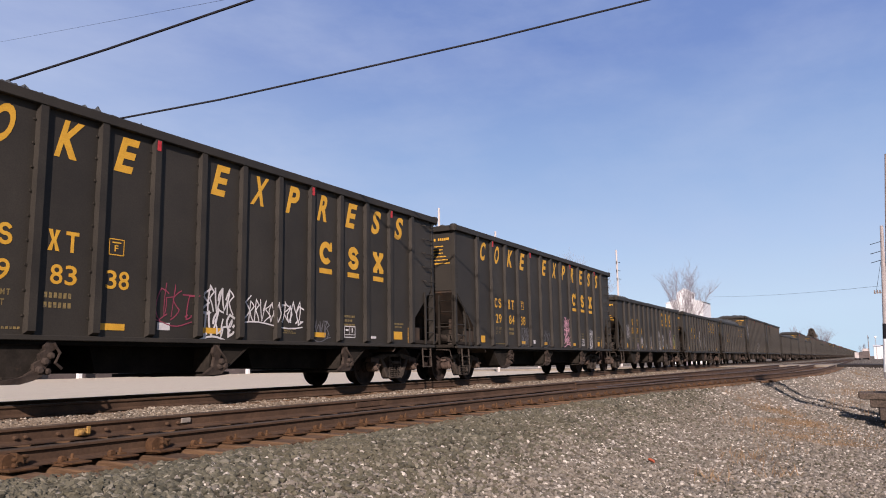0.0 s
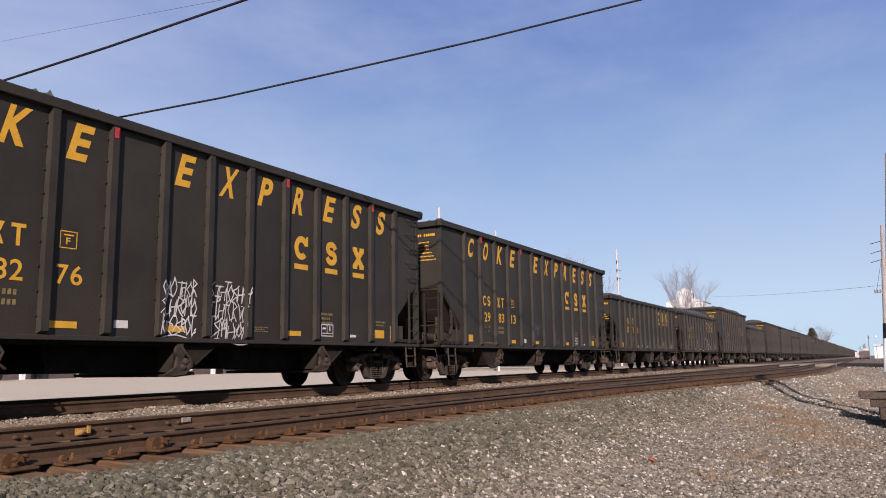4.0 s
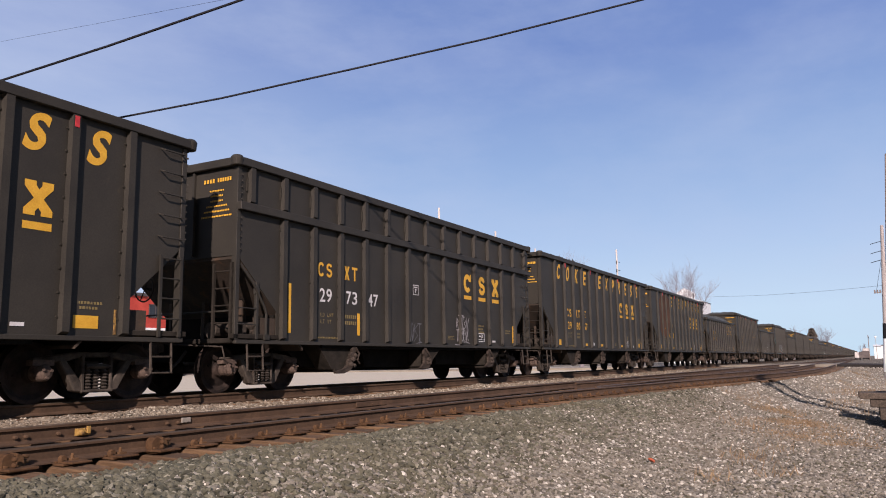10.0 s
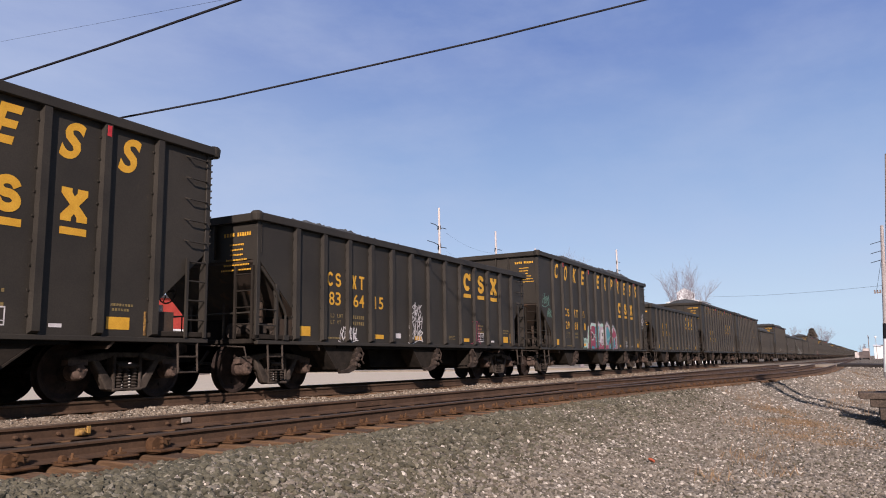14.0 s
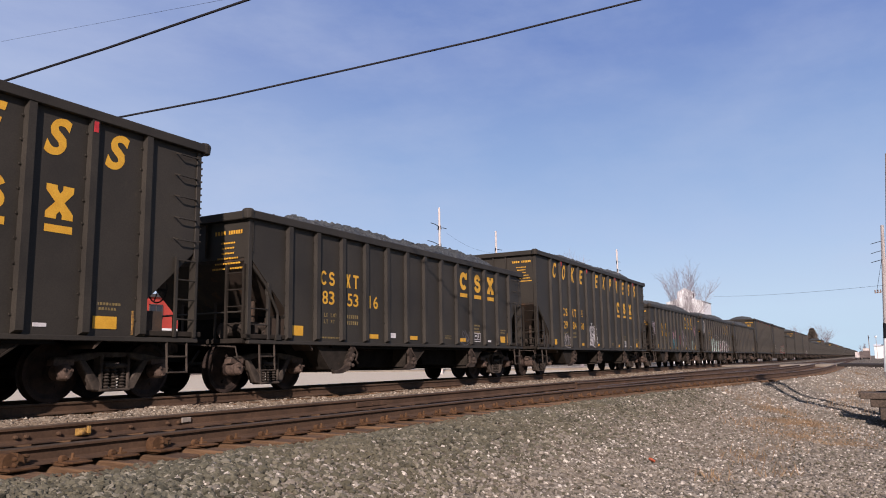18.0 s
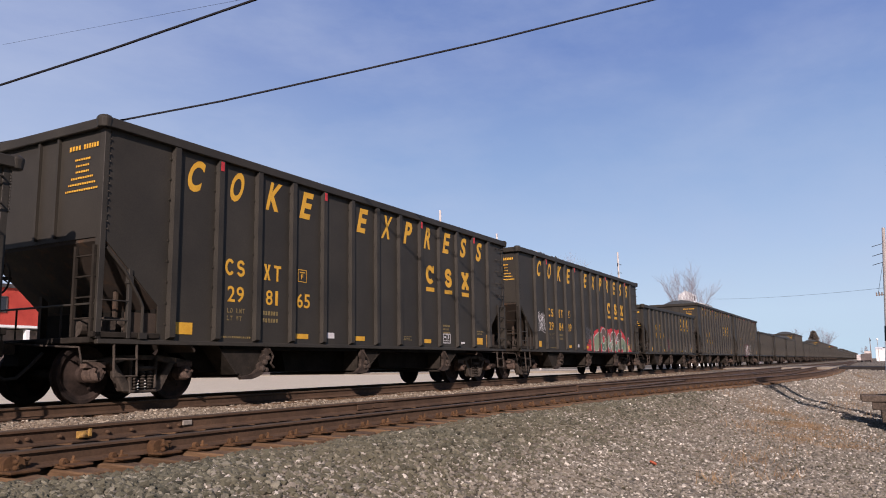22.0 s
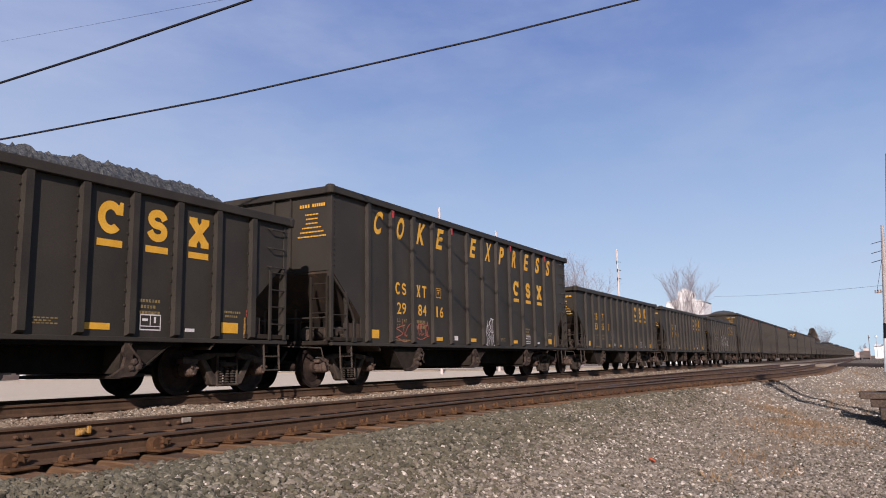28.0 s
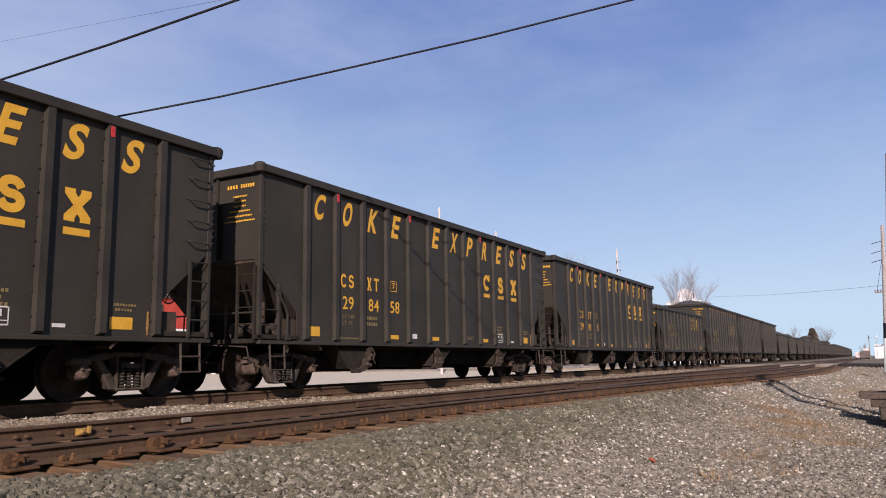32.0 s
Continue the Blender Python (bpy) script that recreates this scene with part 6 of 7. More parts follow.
def scatter(name, spots, mat, label, size, seed):
    """Loose angular stones, joined into one object."""
    rng = np.random.RandomState(seed)
    k, nv = len(spots), len(ROCK_V)
    r = size(spots, rng)
    ang = rng.uniform(0, 6.283, k)
    sc = rng.uniform(0.65, 1.25, (k, 3)) * np.array([1, 1, 0.75])
    v = ROCK_V[None] * sc[:, None] * (1 + rng.uniform(-0.22, 0.22, (k, nv, 1)))
    tilt = rng.uniform(-0.6, 0.6, k)
    y, z = v[:, :, 1] * np.cos(tilt)[:, None] - v[:, :, 2] * np.sin(tilt)[:, None], v[:, :, 1] * np.sin(tilt)[:, None] + v[:, :, 2] * np.cos(tilt)[:, None]
    x = v[:, :, 0]
    ca, sa = np.cos(ang)[:, None], np.sin(ang)[:, None]
    out = np.stack([x * ca - y * sa, x * sa + y * ca, z], 2) * r[:, None, None]
    out += np.array(spots)[:, None]
    out[:, :, 2] += (r * 0.12)[:, None]
    faces = [tuple(i * nv + j for j in f) for i in range(k) for f in ROCK_F]
    me = bpy.data.meshes.new(name)
    me.from_pydata(out.reshape(-1, 3).tolist(), [], faces)
    me.materials.append(mat)
    tagged(new(name, me), label, "gravel", kind="stuff")


def stone_spots(n, x0, x1, y0, y1, seed, keep):
    rng = random.Random(seed)
    out = []
    while len(out) < n:
        q = rng.random()
        x = x0 * (x1 / x0) ** q
        y = rng.uniform(y0(x), y1(x))
        if keep(x, y, rng):
            out.append((x, y, ground_height(x, y) + 0.05 * noise.noise((x * 0.5, y * 0.5, 3)) + 0.025 * noise.noise((x * 1.7, y * 1.7, 7)) + 0.02 * noise.noise((x * 9, y * 9, 1))))
    return out


def pale_share(x, y):
    """Ballast near the siding is grey; the open gravel further out is paler."""
    return min(1, max(0, (3.8 - y) / 1.6 + 0.5 * noise.noise((x * 0.8, y * 0.8, 9))))


def make_stones():
    near = stone_spots(84000, 3.0, 22.5, lambda x: -0.06 * x - 0.15, lambda x: smooth_edge(x) - 0.44, 5, lambda x, y, r: True)
    rng = random.Random(77)
    pale = [rng.random() < 0.85 * pale_share(p[0] / 1.5, p[1] / 1.5) for p in near]
    scatter("ballast_stones", [p for p, q in zip(near, pale) if not q], STONE_GREY, "loose angular grey ballast stones beside the siding",
            lambda s, r: 0.014 + 0.02 * r.rand(len(s)) ** 2 + 0.013 * np.clip(np.array([p[1] for p in s]) - 3.0, 0, 1), 3)
    scatter("pale_stones", [p for p, q in zip(near, pale) if q], STONE_PALE, "loose pale and white gravel stones", lambda s, r: 0.015 + 0.022 * r.rand(len(s)) ** 2.5, 9)
    far = stone_spots(26000, 22.5, 66.0, lambda x: -0.06 * x - 0.15, lambda x: smooth_edge(x) - 0.8, 6, lambda x, y, r: True)
    scatter("gravel", far, STONE_PALE, "loose pale gravel", lambda s, r: 0.024 + 0.03 * r.rand(len(s)) ** 2, 4)
    bed = stone_spots(24000, 4.5, 50.0, lambda x: straight_edge(x) + 1.9, lambda x: MAIN_Y - 0.9, 7, lambda x, y, r: r.random() < 0.9)
    scatter("ballast_bed", bed, STONE_BED, "pale ballast between the two tracks", lambda s, r: 0.018 + 0.022 * r.rand(len(s)), 5)
    crib = stone_spots(9000, 3.3, 40.0, lambda x: smooth_edge(x) - 0.72, lambda x: smooth_edge(x) + 1.9, 8, lambda x, y, r: y < smooth_edge(x) - 0.46 or y > smooth_edge(x) + 0.25)
    scatter("crib_stones", crib, STONE_RUSTY, "rust-stained ballast between the siding's ties", lambda s, r: 0.018 + 0.022 * r.rand(len(s)), 6)


RAIL_SECTION = ((-0.075, 0), (0.075, 0), (0.075, 0.012), (0.02, 0.03), (0.009, 0.045), (0.009, 0.13), (0.037, 0.142), (0.037, 0.165), (0.028, 0.175), (-0.028, 0.175), (-0.037, 0.165), (-0.037, 0.142), (-0.009, 0.13), (-0.009, 0.045), (-0.02, 0.03), (-0.075, 0.012))


def rail(parent, plan, xs, top, label="", tall=1.0):
    """A rail swept along a plan line; its head is worn bright."""
    verts, faces = [], []
    for x in xs:
        for a, b in RAIL_SECTION:
            verts.append((x, plan(x) + a, top + (b - 0.175) * tall))
    k = len(RAIL_SECTION)
    head = []
    for i in range(len(xs) - 1):
        for j in range(k):
            faces.append((i * k + j, (i + 1) * k + j, (i + 1) * k + (j + 1) % k, i * k + (j + 1) % k))
            head.append(j in (8, 9))
    faces.append(tuple(range(k)))
    faces.append(tuple(range((len(xs) - 1) * k, len(xs) * k))[::-1])
    me = bpy.data.meshes.new("rail")
    me.from_pydata(verts, [], faces)
    me.materials.append(RAIL_SIDE)
    me.materials.append(RAIL_TOP)
    for p, hd in zip(me.polygons, head + [False, False]):
        p.material_index = int(hd)
    bm = bmesh.new()
    bm.from_mesh(me)
    bmesh.ops.recalc_face_normals(bm, faces=bm.faces)
    bm.to_mesh(me)
    bm.free()
    return part("rail", me, None, parent, label)


def tie_mesh(seed, half=1.3):
    rng = random.Random(seed)
    bm = bmesh.new()
    box(bm, -0.115, 0.115, -half, half, -0.18, 0)
    for v in bm.verts:
        v.co += Vector((rng.uniform(-0.015, 0.015), rng.uniform(-0.03, 0.03), rng.uniform(-0.012, 0.012)))
    return finish(bm, "tie", TIE, 0.012)


def plate_mesh():
    bm = bmesh.new()
    box(bm, -0.095, 0.095, -0.2, 0.19, 0, 0.02)
    box(bm, -0.095, 0.095, -0.1, -0.078, 0.02, 0.036)
    box(bm, -0.095, 0.095, 0.078, 0.1, 0.02, 0.036)
    for x, y in ((-0.06, -0.13), (0.06, -0.11), (0.05, 0.12)):
        box(bm, x - 0.014, x + 0.014, y - 0.014, y + 0.02, 0.02, 0.055)
    return finish(bm, "tie_plate", PLATE, 0.004)


def lug(bm, x, y0, y1, w, h):
    """A round-headed upright casting."""
    prism(bm, [(x - w, 0.0)] + [(x + w * math.cos(radians(a)), h - w + w * math.sin(radians(a))) for a in range(180, -1, -30)] + [(x + w, 0.0)], y0, y1)


def brace_mesh():
    """A tall rail brace: a casting that leans on the rail's web, with two bolts and a wedge."""
    bm = bmesh.new()
    lug(bm, -0.03, -0.12, -0.03, 0.06, 0.13)
    prism(bm, ((0.03, 0.0), (0.11, 0.0), (0.09, 0.1), (0.03, 0.13)), -0.12, -0.02)
    for z in (0.04, 0.085):
        lathe(bm, ((0.012, -0.2), (0.022, -0.18), (0.022, -0.16)), "y", 8, (-0.02, 0, z))
    for z in (0.05, 0.09):
        lathe(bm, ((0.012, 0.16), (0.02, 0.14), (0.02, 0.1)), "x", 8, (0, -0.08, z))
    box(bm, -0.12, 0.13, -0.27, -0.08, 0.0, 0.022)
    return finish(bm, "rail_brace", PLATE, 0.006)


def clip_mesh():
    """A low lug with a bolt beside the rail's foot, on a plate that reaches out."""
    bm = bmesh.new()
    lug(bm, -0.03, -0.12, -0.075, 0.032, 0.065)
    box(bm, 0.02, 0.1, -0.14, -0.075, 0.0, 0.035)
    lathe(bm, ((0.014, 0.0), (0.017, 0.03), (0.012, 0.045)), "z", 8, (0.05, -0.11, 0.03))
    box(bm, -0.07, 0.12, -0.28, -0.08, 0.0, 0.018)
    return finish(bm, "rail_clip", PLATE, 0.005)


def make_tracks():
    main = thing("main_track", "straight main railway track with worn rails", "track", kind="structure")
    xs = list(np.concatenate([np.arange(-60, 60, 2.0), np.arange(60, 440, 10.0)]))
    for s in (-1, 1):
        rail(main, lambda x: MAIN_Y + s * 0.755, xs, 0.0)
    ties = [tie_mesh(k) for k in range(6)]
    pl = plate_mesh()
    for i in range(150):
        x = 2.0 + i * 0.52
        part("tie", ties[i % 6], None, main, at=(x, MAIN_Y, -0.19))
    side = thing("siding_track", "rusty siding track with a turnout and orange tie plates", "track", kind="structure")
    xs = list(np.concatenate([np.arange(-60, 60, 1.2), np.arange(60, 210, 6.0)]))
    far_edge = lambda x: straight_edge(x) + GAUGE
    rail(side, smooth_edge, xs, NEAR_HEAD, "rusty near stock rail", 0.86)
    rail(side, far_edge, xs, FAR_HEAD)
    rail(side, straight_edge, [x for x in xs if x > 17.2], NEAR_HEAD, "inner rail of the turnout")
    rail(side, lambda x: smooth_edge(x) + GAUGE, [x for x in xs if x > 18.5], FAR_HEAD, "curved rail of the turnout")
    br, cl = brace_mesh(), clip_mesh()
    for i in range(150):
        x = 1.4 + i * 0.47
        wide = far_edge(x) - smooth_edge(x)
        lay = -0.284
        t = part("tie", ties[(i * 5) % 6], None, side, at=(x, smooth_edge(x) + wide / 2, lay + 0.012))
        t.scale.y = (wide / 2 + 0.55) / 1.3
        t.rotation_euler = (math.atan(0.03 / wide), 0, random.Random(i).uniform(-0.02, 0.02))
        if i < 60:
            p = part("tie_plate", pl, None, side, "orange rusted plate", at=(x, smooth_edge(x), lay + 0.004))
            part("rail_brace", br, None, p, "upright rusted brace", at=(0, 0, 0.016)) if i in (5, 8) else part("rail_clip", cl, None, p, at=(0, 0, 0.016))
    # yellow clamp, bolts and a pale tag on the far rail of the siding
    bm = bmesh.new()
    box(bm, -0.08, 0.08, -0.065, -0.012, -0.045, 0.03)
    box(bm, 0.03, 0.07, -0.08, -0.05, -0.03, 0.05)
    lathe(bm, ((0.012, -0.11), (0.03, -0.1), (0.034, -0.06)), "y", 10, (-0.045, 0, -0.01))
    part("rail_clamp", finish(bm, "rail_clamp", OCHRE, 0.012), None, side, "small chipped yellow clamp", at=(5.45, far_edge(5.45), -0.15))
    bm = bmesh.new()
    box(bm, -0.07, 0.07, -0.04, -0.012, -0.03, 0.03)
    part("rail_tag", finish(bm, "rail_tag", STONE_TAG, 0.006), None, side, "pale grey tag", at=(6.86, far_edge(6.86), -0.135))
    bm = bmesh.new()
    lathe(bm, ((0.013, -0.05), (0.021, -0.03), (0.021, -0.009)), "y", 8)
    bolt = finish(bm, "bolt", RAIL_SIDE)
    for x in (4.72, 4.83, 5.18, 5.75, 6.06, 6.58, 6.74, 10.8):
        part("bolt", bolt, None, side, at=(x, far_edge(x), -0.155))
    # joint bar
    bm = bmesh.new()
    box(bm, -0.45, 0.45, -0.035, -0.012, -0.035, 0.05)
    part("joint_bar", finish(bm, "joint_bar", RAIL_SIDE, 0.008), None, side, at=(10.8, far_edge(10.8), -0.155))


# ---------------------------------------------------------------- beyond the train
def make_pavement():
    slab = thing("pavement", "wide pale concrete pavement beyond the railway", "pavement", kind="structure")
    n = 0
    for i in range(14):
        for j in range(9):
            bm = bmesh.new()
            box(bm, 0.004, 7.996, 0.004, 4.996, -0.2, 0)
            part("slab", shared("slab", lambda: finish(bm, "slab", CONCRETE, 0.01)), None, slab, at=(-10 + i * 8, 15.6 + j * 5, -0.36 + 0.003 * random.Random(i * 9 + j).random()))
            n += 1


def window(parent, w, h, at, frame_mat=WALL_WHITE):
    bm = bmesh.new()
    for a in ((0, w, 0, 0.09), (0, w, h - 0.09, h), (0, 0.09, 0, h), (w - 0.09, w, 0, h), (w / 2 - 0.04, w / 2 + 0.04, 0, h)):
        box(bm, a[0], a[1], -0.06, 0.02, a[2], a[3])
    f = part("window", finish(bm, "window", frame_mat), None, parent, at=at)
    bm = bmesh.new()
    box(bm, 0.09, w - 0.09, -0.01, 0.01, 0.09, h - 0.09)
    part("pane", finish(bm, "pane", GLASS_DARK), None, f)
    return f


def make_store():
    """The long red and brown building on the far side of the pavement."""
    b = thing("roadside_building", "long low building with brown base, red upper wall and white posts", "building", at=(26, 61.5, -0.4))
    bm = bmesh.new()
    box(bm, 0, 48, 0, 14, 0, 4.3)
    part("lower_wall", finish(bm, "lower_wall", WALL_BROWN), None, b)
    bm = bmesh.new()
    box(bm, -0.5, 48.5, -1.2, 14, 4.6, 7.6)
    part("upper_wall", finish(bm, "upper_wall", BRICK_RED), None, b, "red upper wall")
    bm = bmesh.new()
    box(bm, -0.6, 48.6, -1.3, 14.1, 4.42, 4.62)
    part("fascia", finish(bm, "fascia", WALL_WHITE), None, b, "white fascia band")
    bm = bmesh.new()
    box(bm, -0.7, 48.7, -1.4, 14.2, 7.6, 7.9)
    part("roof", finish(bm, "roof", ROOF_DARK), None, b)
    for i in range(9):
        bm = bmesh.new()
        box(bm, -0.17, 0.17, -0.17, 0.17, 0, 4.3)
        part("post", shared("store_post", lambda: finish(bm, "post", WALL_WHITE)), None, b, "white porch post", at=(2 + i * 5.2, -1.0, 0))
    for i in range(8):
        window(b, 1.9, 1.5, (3.5 + i * 5.2, -0.02, 1.0))
        window(b, 1.6, 1.3, (3.7 + i * 5.2, -1.22, 5.6), ROOF_DARK)
    for x in (14.2, 34.5):
        bm = bmesh.new()
        box(bm, 0, 1.1, -0.05, 0.02, 0, 2.1)
        part("door", finish(bm, "door", GLASS_DARK), None, b, at=(x, 0, 0.02))


def make_pickup(x, y, z, paint, label):
    c = thing("pickup_truck", label, "vehicle", at=(x, y, z))
    bm = bmesh.new()
    prism(bm, ((0, 0.45), (5.3, 0.45), (5.3, 1.0), (3.9, 1.1), (3.2, 1.75), (1.9, 1.78), (1.75, 1.1), (0, 1.1)), 0, 1.8)
    part("car_body", finish(bm, "car_body", paint, 0.04), None, c)
    bm = bmesh.new()
    prism(bm, ((1.95, 1.15), (3.6, 1.15), (3.1, 1.65), (2.05, 1.67)), -0.02, 1.82)
    part("side_window", finish(bm, "side_window", GLASS_DARK), None, c)
    for wx in (0.95, 4.3):
        for wy in (-0.02, 1.6):
            bm = bmesh.new()
            lathe(bm, ((0.2, 0), (0.36, 0.02), (0.37, 0.2), (0.2, 0.22)), "y", 18)
            part("wheel", finish(bm, "wheel", WIRE), None, c, at=(wx, wy, 0.37))


def power_pole(x, y, top, ground, r, mat, arms, label, lean=(0, 0), side=1):
    p = thing("utility_pole", label, "pole", "utility poles", at=(x, y, ground))
    bm = bmesh.new()
    h = top - ground
    rod(bm, (0, 0, 0), (lean[0], lean[1], h), r, 12, r * 0.72)
    part("shaft", finish(bm, "shaft", mat), None, p)
    for k, (down, w, one) in enumerate(arms):
        bm = bmesh.new()
        z = h - down
        f = z / h
        if one:
            bent(bm, ((lean[0] * f, lean[1] * f, z), (lean[0] * f + one * w * 0.5, lean[1] * f, z + 0.12), (lean[0] * f + one * w, lean[1] * f, z + 0.13)), 0.028, 6)
            rod(bm, (lean[0] * f - one * (r + 0.1), lean[1] * f, z - 0.14), (lean[0] * f - one * (r + 0.02), lean[1] * f, z + 0.16), 0.055, 8)
        else:
            box(bm, lean[0] * f - w, lean[0] * f + w, lean[1] * f - r - 0.08, lean[1] * f - r + 0.02, z - 0.06, z + 0.06)
            for q in (-0.9, -0.45, 0.45, 0.9):
                rod(bm, (lean[0] * f + q * w, lean[1] * f - r, z + 0.06), (lean[0] * f + q * w, lean[1] * f - r, z + 0.22), 0.045, 8)
        part("crossarm", finish(bm, "crossarm", WIRE), None, p, "dark crossarm with insulators")
    return p


def near_pole():
    """A grey wooden pole near the road: three thin side arms, a braced bracket, a dark band above a white one."""
    p = thing("utility_pole", "grey wooden utility pole with white-banded foot and thin arms", "pole", "utility poles", at=(50.0, -0.78, -0.4))
    bm = bmesh.new()
    lean, h = -0.42, 8.3
    rod(bm, (0, 0.03, -0.75), (0, lean, h), 0.19, 14, 0.085)
    part("shaft", finish(bm, "shaft", POLE_GREY), None, p)
    at = lambda z: lean * z / h
    for name, mat, z0, z1 in (("white_band", WALL_WHITE, 0.0, 1.85), ("dark_sleeve", WIRE, 1.85, 2.7)):
        bm = bmesh.new()
        rod(bm, (0, at(z0), z0), (0, at(z1), z1), 0.197 - 0.0126 * z0, 14, 0.197 - 0.0126 * z1)
        part(name, finish(bm, name, mat), None, p, "white painted band" if mat is WALL_WHITE else "dark wrapped sleeve")
    for z in (7.4, 6.85, 6.33):
        bm = bmesh.new()
        rod(bm, (0, at(z) + 0.05, z), (0, at(z) + 0.62, z - 0.14), 0.018, 6)
        part("side_arm", finish(bm, "side_arm", WIRE), None, p, "thin dark side arm")
    bm = bmesh.new()
    rod(bm, (0, at(4.4) + 0.05, 4.5), (0, at(4.4) + 0.48, 4.45), 0.02, 6)
    for y in (0.2, 0.33, 0.47):
        rod(bm, (0, at(4.4) + y, 4.42), (0, at(4.4) + y, 4.62), 0.035, 8)
    part("bracket", finish(bm, "bracket", POLE_WOOD), None, p, "small bracket with insulators")
    bm = bmesh.new()
    rod(bm, (0, at(4.5) + 0.4, 4.5), (0, at(6.3) + 0.1, 6.3), 0.01, 5)
    part("brace_wire", finish(bm, "brace_wire", WIRE), None, p)


def cable(name, pts, r, sag, label):
    bm = bmesh.new()
    out = []
    for p, q in zip(pts, pts[1:]):
        p, q = Vector(p), Vector(q)
        for i in range(16):
            f = i / 16
            c = p.lerp(q, f)
            c.z -= sag * 4 * f * (1 - f)
            out.append(c)
    out.append(Vector(pts[-1]))
    bent(bm, out, r, 6)
    return solid(name, bm, WIRE, label, "cable")


def bare_tree(x, y, z, height, wide, seed, stems=9, label="bare leafless winter tree with fine pale twigs"):
    """Limbs fan out from a short trunk into a rounded crown of thin twigs; wide is the crown's half width."""
    rng = random.Random(seed)
    t = thing("bare_tree", label, "tree", "bare trees", at=(x, y, z))
    trunk, limbs, twigs = bmesh.new(), bmesh.new(), bmesh.new()
    fork = height * 0.24
    rod(trunk, (0, 0, 0), (0.1, 0, fork), height * 0.02, 8, height * 0.014)

    def curl(bm, p, d, ln, r, up, steps, seg):
        out = [(p.copy(), d.copy())]
        for k in range(steps):
            d = (d + Vector((rng.uniform(-0.16, 0.16), rng.uniform(-0.16, 0.16), up))).normalized()
            q = p + d * (ln / steps)
            rod(bm, p, q, max(0.007, r * (1 - k / steps * 0.75)), seg, max(0.006, r * (1 - (k + 1) / steps * 0.75)))
            p = q
            out.append((p.copy(), d.copy()))
        return out

    for s in range(stems):
        a = 6.283 * s / stems + rng.uniform(-0.4, 0.4)
        e = math.sqrt(rng.uniform(0.03, 1.0))
        goal = Vector((math.cos(a) * wide * e * 0.85, math.sin(a) * wide * e * 0.85, height * (0.95 - 0.3 * e * e)))
        d = goal - Vector((0, 0, fork))
        ln = d.length * rng.uniform(0.85, 1.0)
        main = curl(limbs, Vector((0, 0, fork * rng.uniform(0.75, 1.0))), d.normalized(), ln, height * 0.0036, 0.05, 7, 5)
        for p, d in main[2:]:
            for k in range(3):
                f = (d * 0.8 + Vector((rng.uniform(-1, 1), rng.uniform(-1, 1), rng.uniform(-0.1, 0.5))) * 0.75).normalized()
                side = curl(twigs, p, f, wide * rng.uniform(0.28, 0.5), height * 0.0012, 0.07, 4, 3)
                for p2, d2 in side[1:]:
                    for m in range(2):
                        g = (d2 * 0.7 + Vector((rng.uniform(-1, 1), rng.uniform(-1, 1), rng.uniform(-0.2, 0.6))) * 0.8).normalized()
                        curl(twigs, p2, g, wide * rng.uniform(0.12, 0.26), height * 0.0007, 0.05, 2, 3)
    part("trunk", finish(trunk, "trunk", BARK), None, t)
    part("branchwork", finish(limbs, "branchwork", BARK), None, t)
    tagged(part("crown", finish(twigs, "crown", BARK), None, t, "fine pale twigs"), kind="stuff")


def evergreen(x, y, z, h, r, seed):
    rng = random.Random(seed)
    t = thing("evergreen_tree", "small dark conical evergreen", "tree", at=(x, y, z))
    bm = bmesh.new()
    rod(bm, (0, 0, 0), (0, 0, h * 0.95), r * 0.09, 8, 0.02)
    part("trunk", finish(bm, "trunk", BARK), None, t)
    bm = bmesh.new()
    for k in range(900):
        f = rng.random() ** 0.8
        rr = r * (1 - f) * rng.uniform(0.35, 1.05) + 0.05
        a = rng.uniform(0, 6.283)
        c = Vector((rr * math.cos(a), rr * math.sin(a), h * (0.08 + 0.92 * f)))
        d = Vector((math.cos(a), math.sin(a), rng.uniform(-0.3, 0.5))) * r * 0.22
        s = Vector((-math.sin(a), math.cos(a), rng.uniform(-0.4, 0.4))) * r * 0.1
        bm.faces.new([bm.verts.new(c + d), bm.verts.new(c - s), bm.verts.new(c - d * 0.3 + Vector((0, 0, r * 0.12))), bm.verts.new(c + s)])
    part("crown", finish(bm, "crown", NEEDLES), None, t)


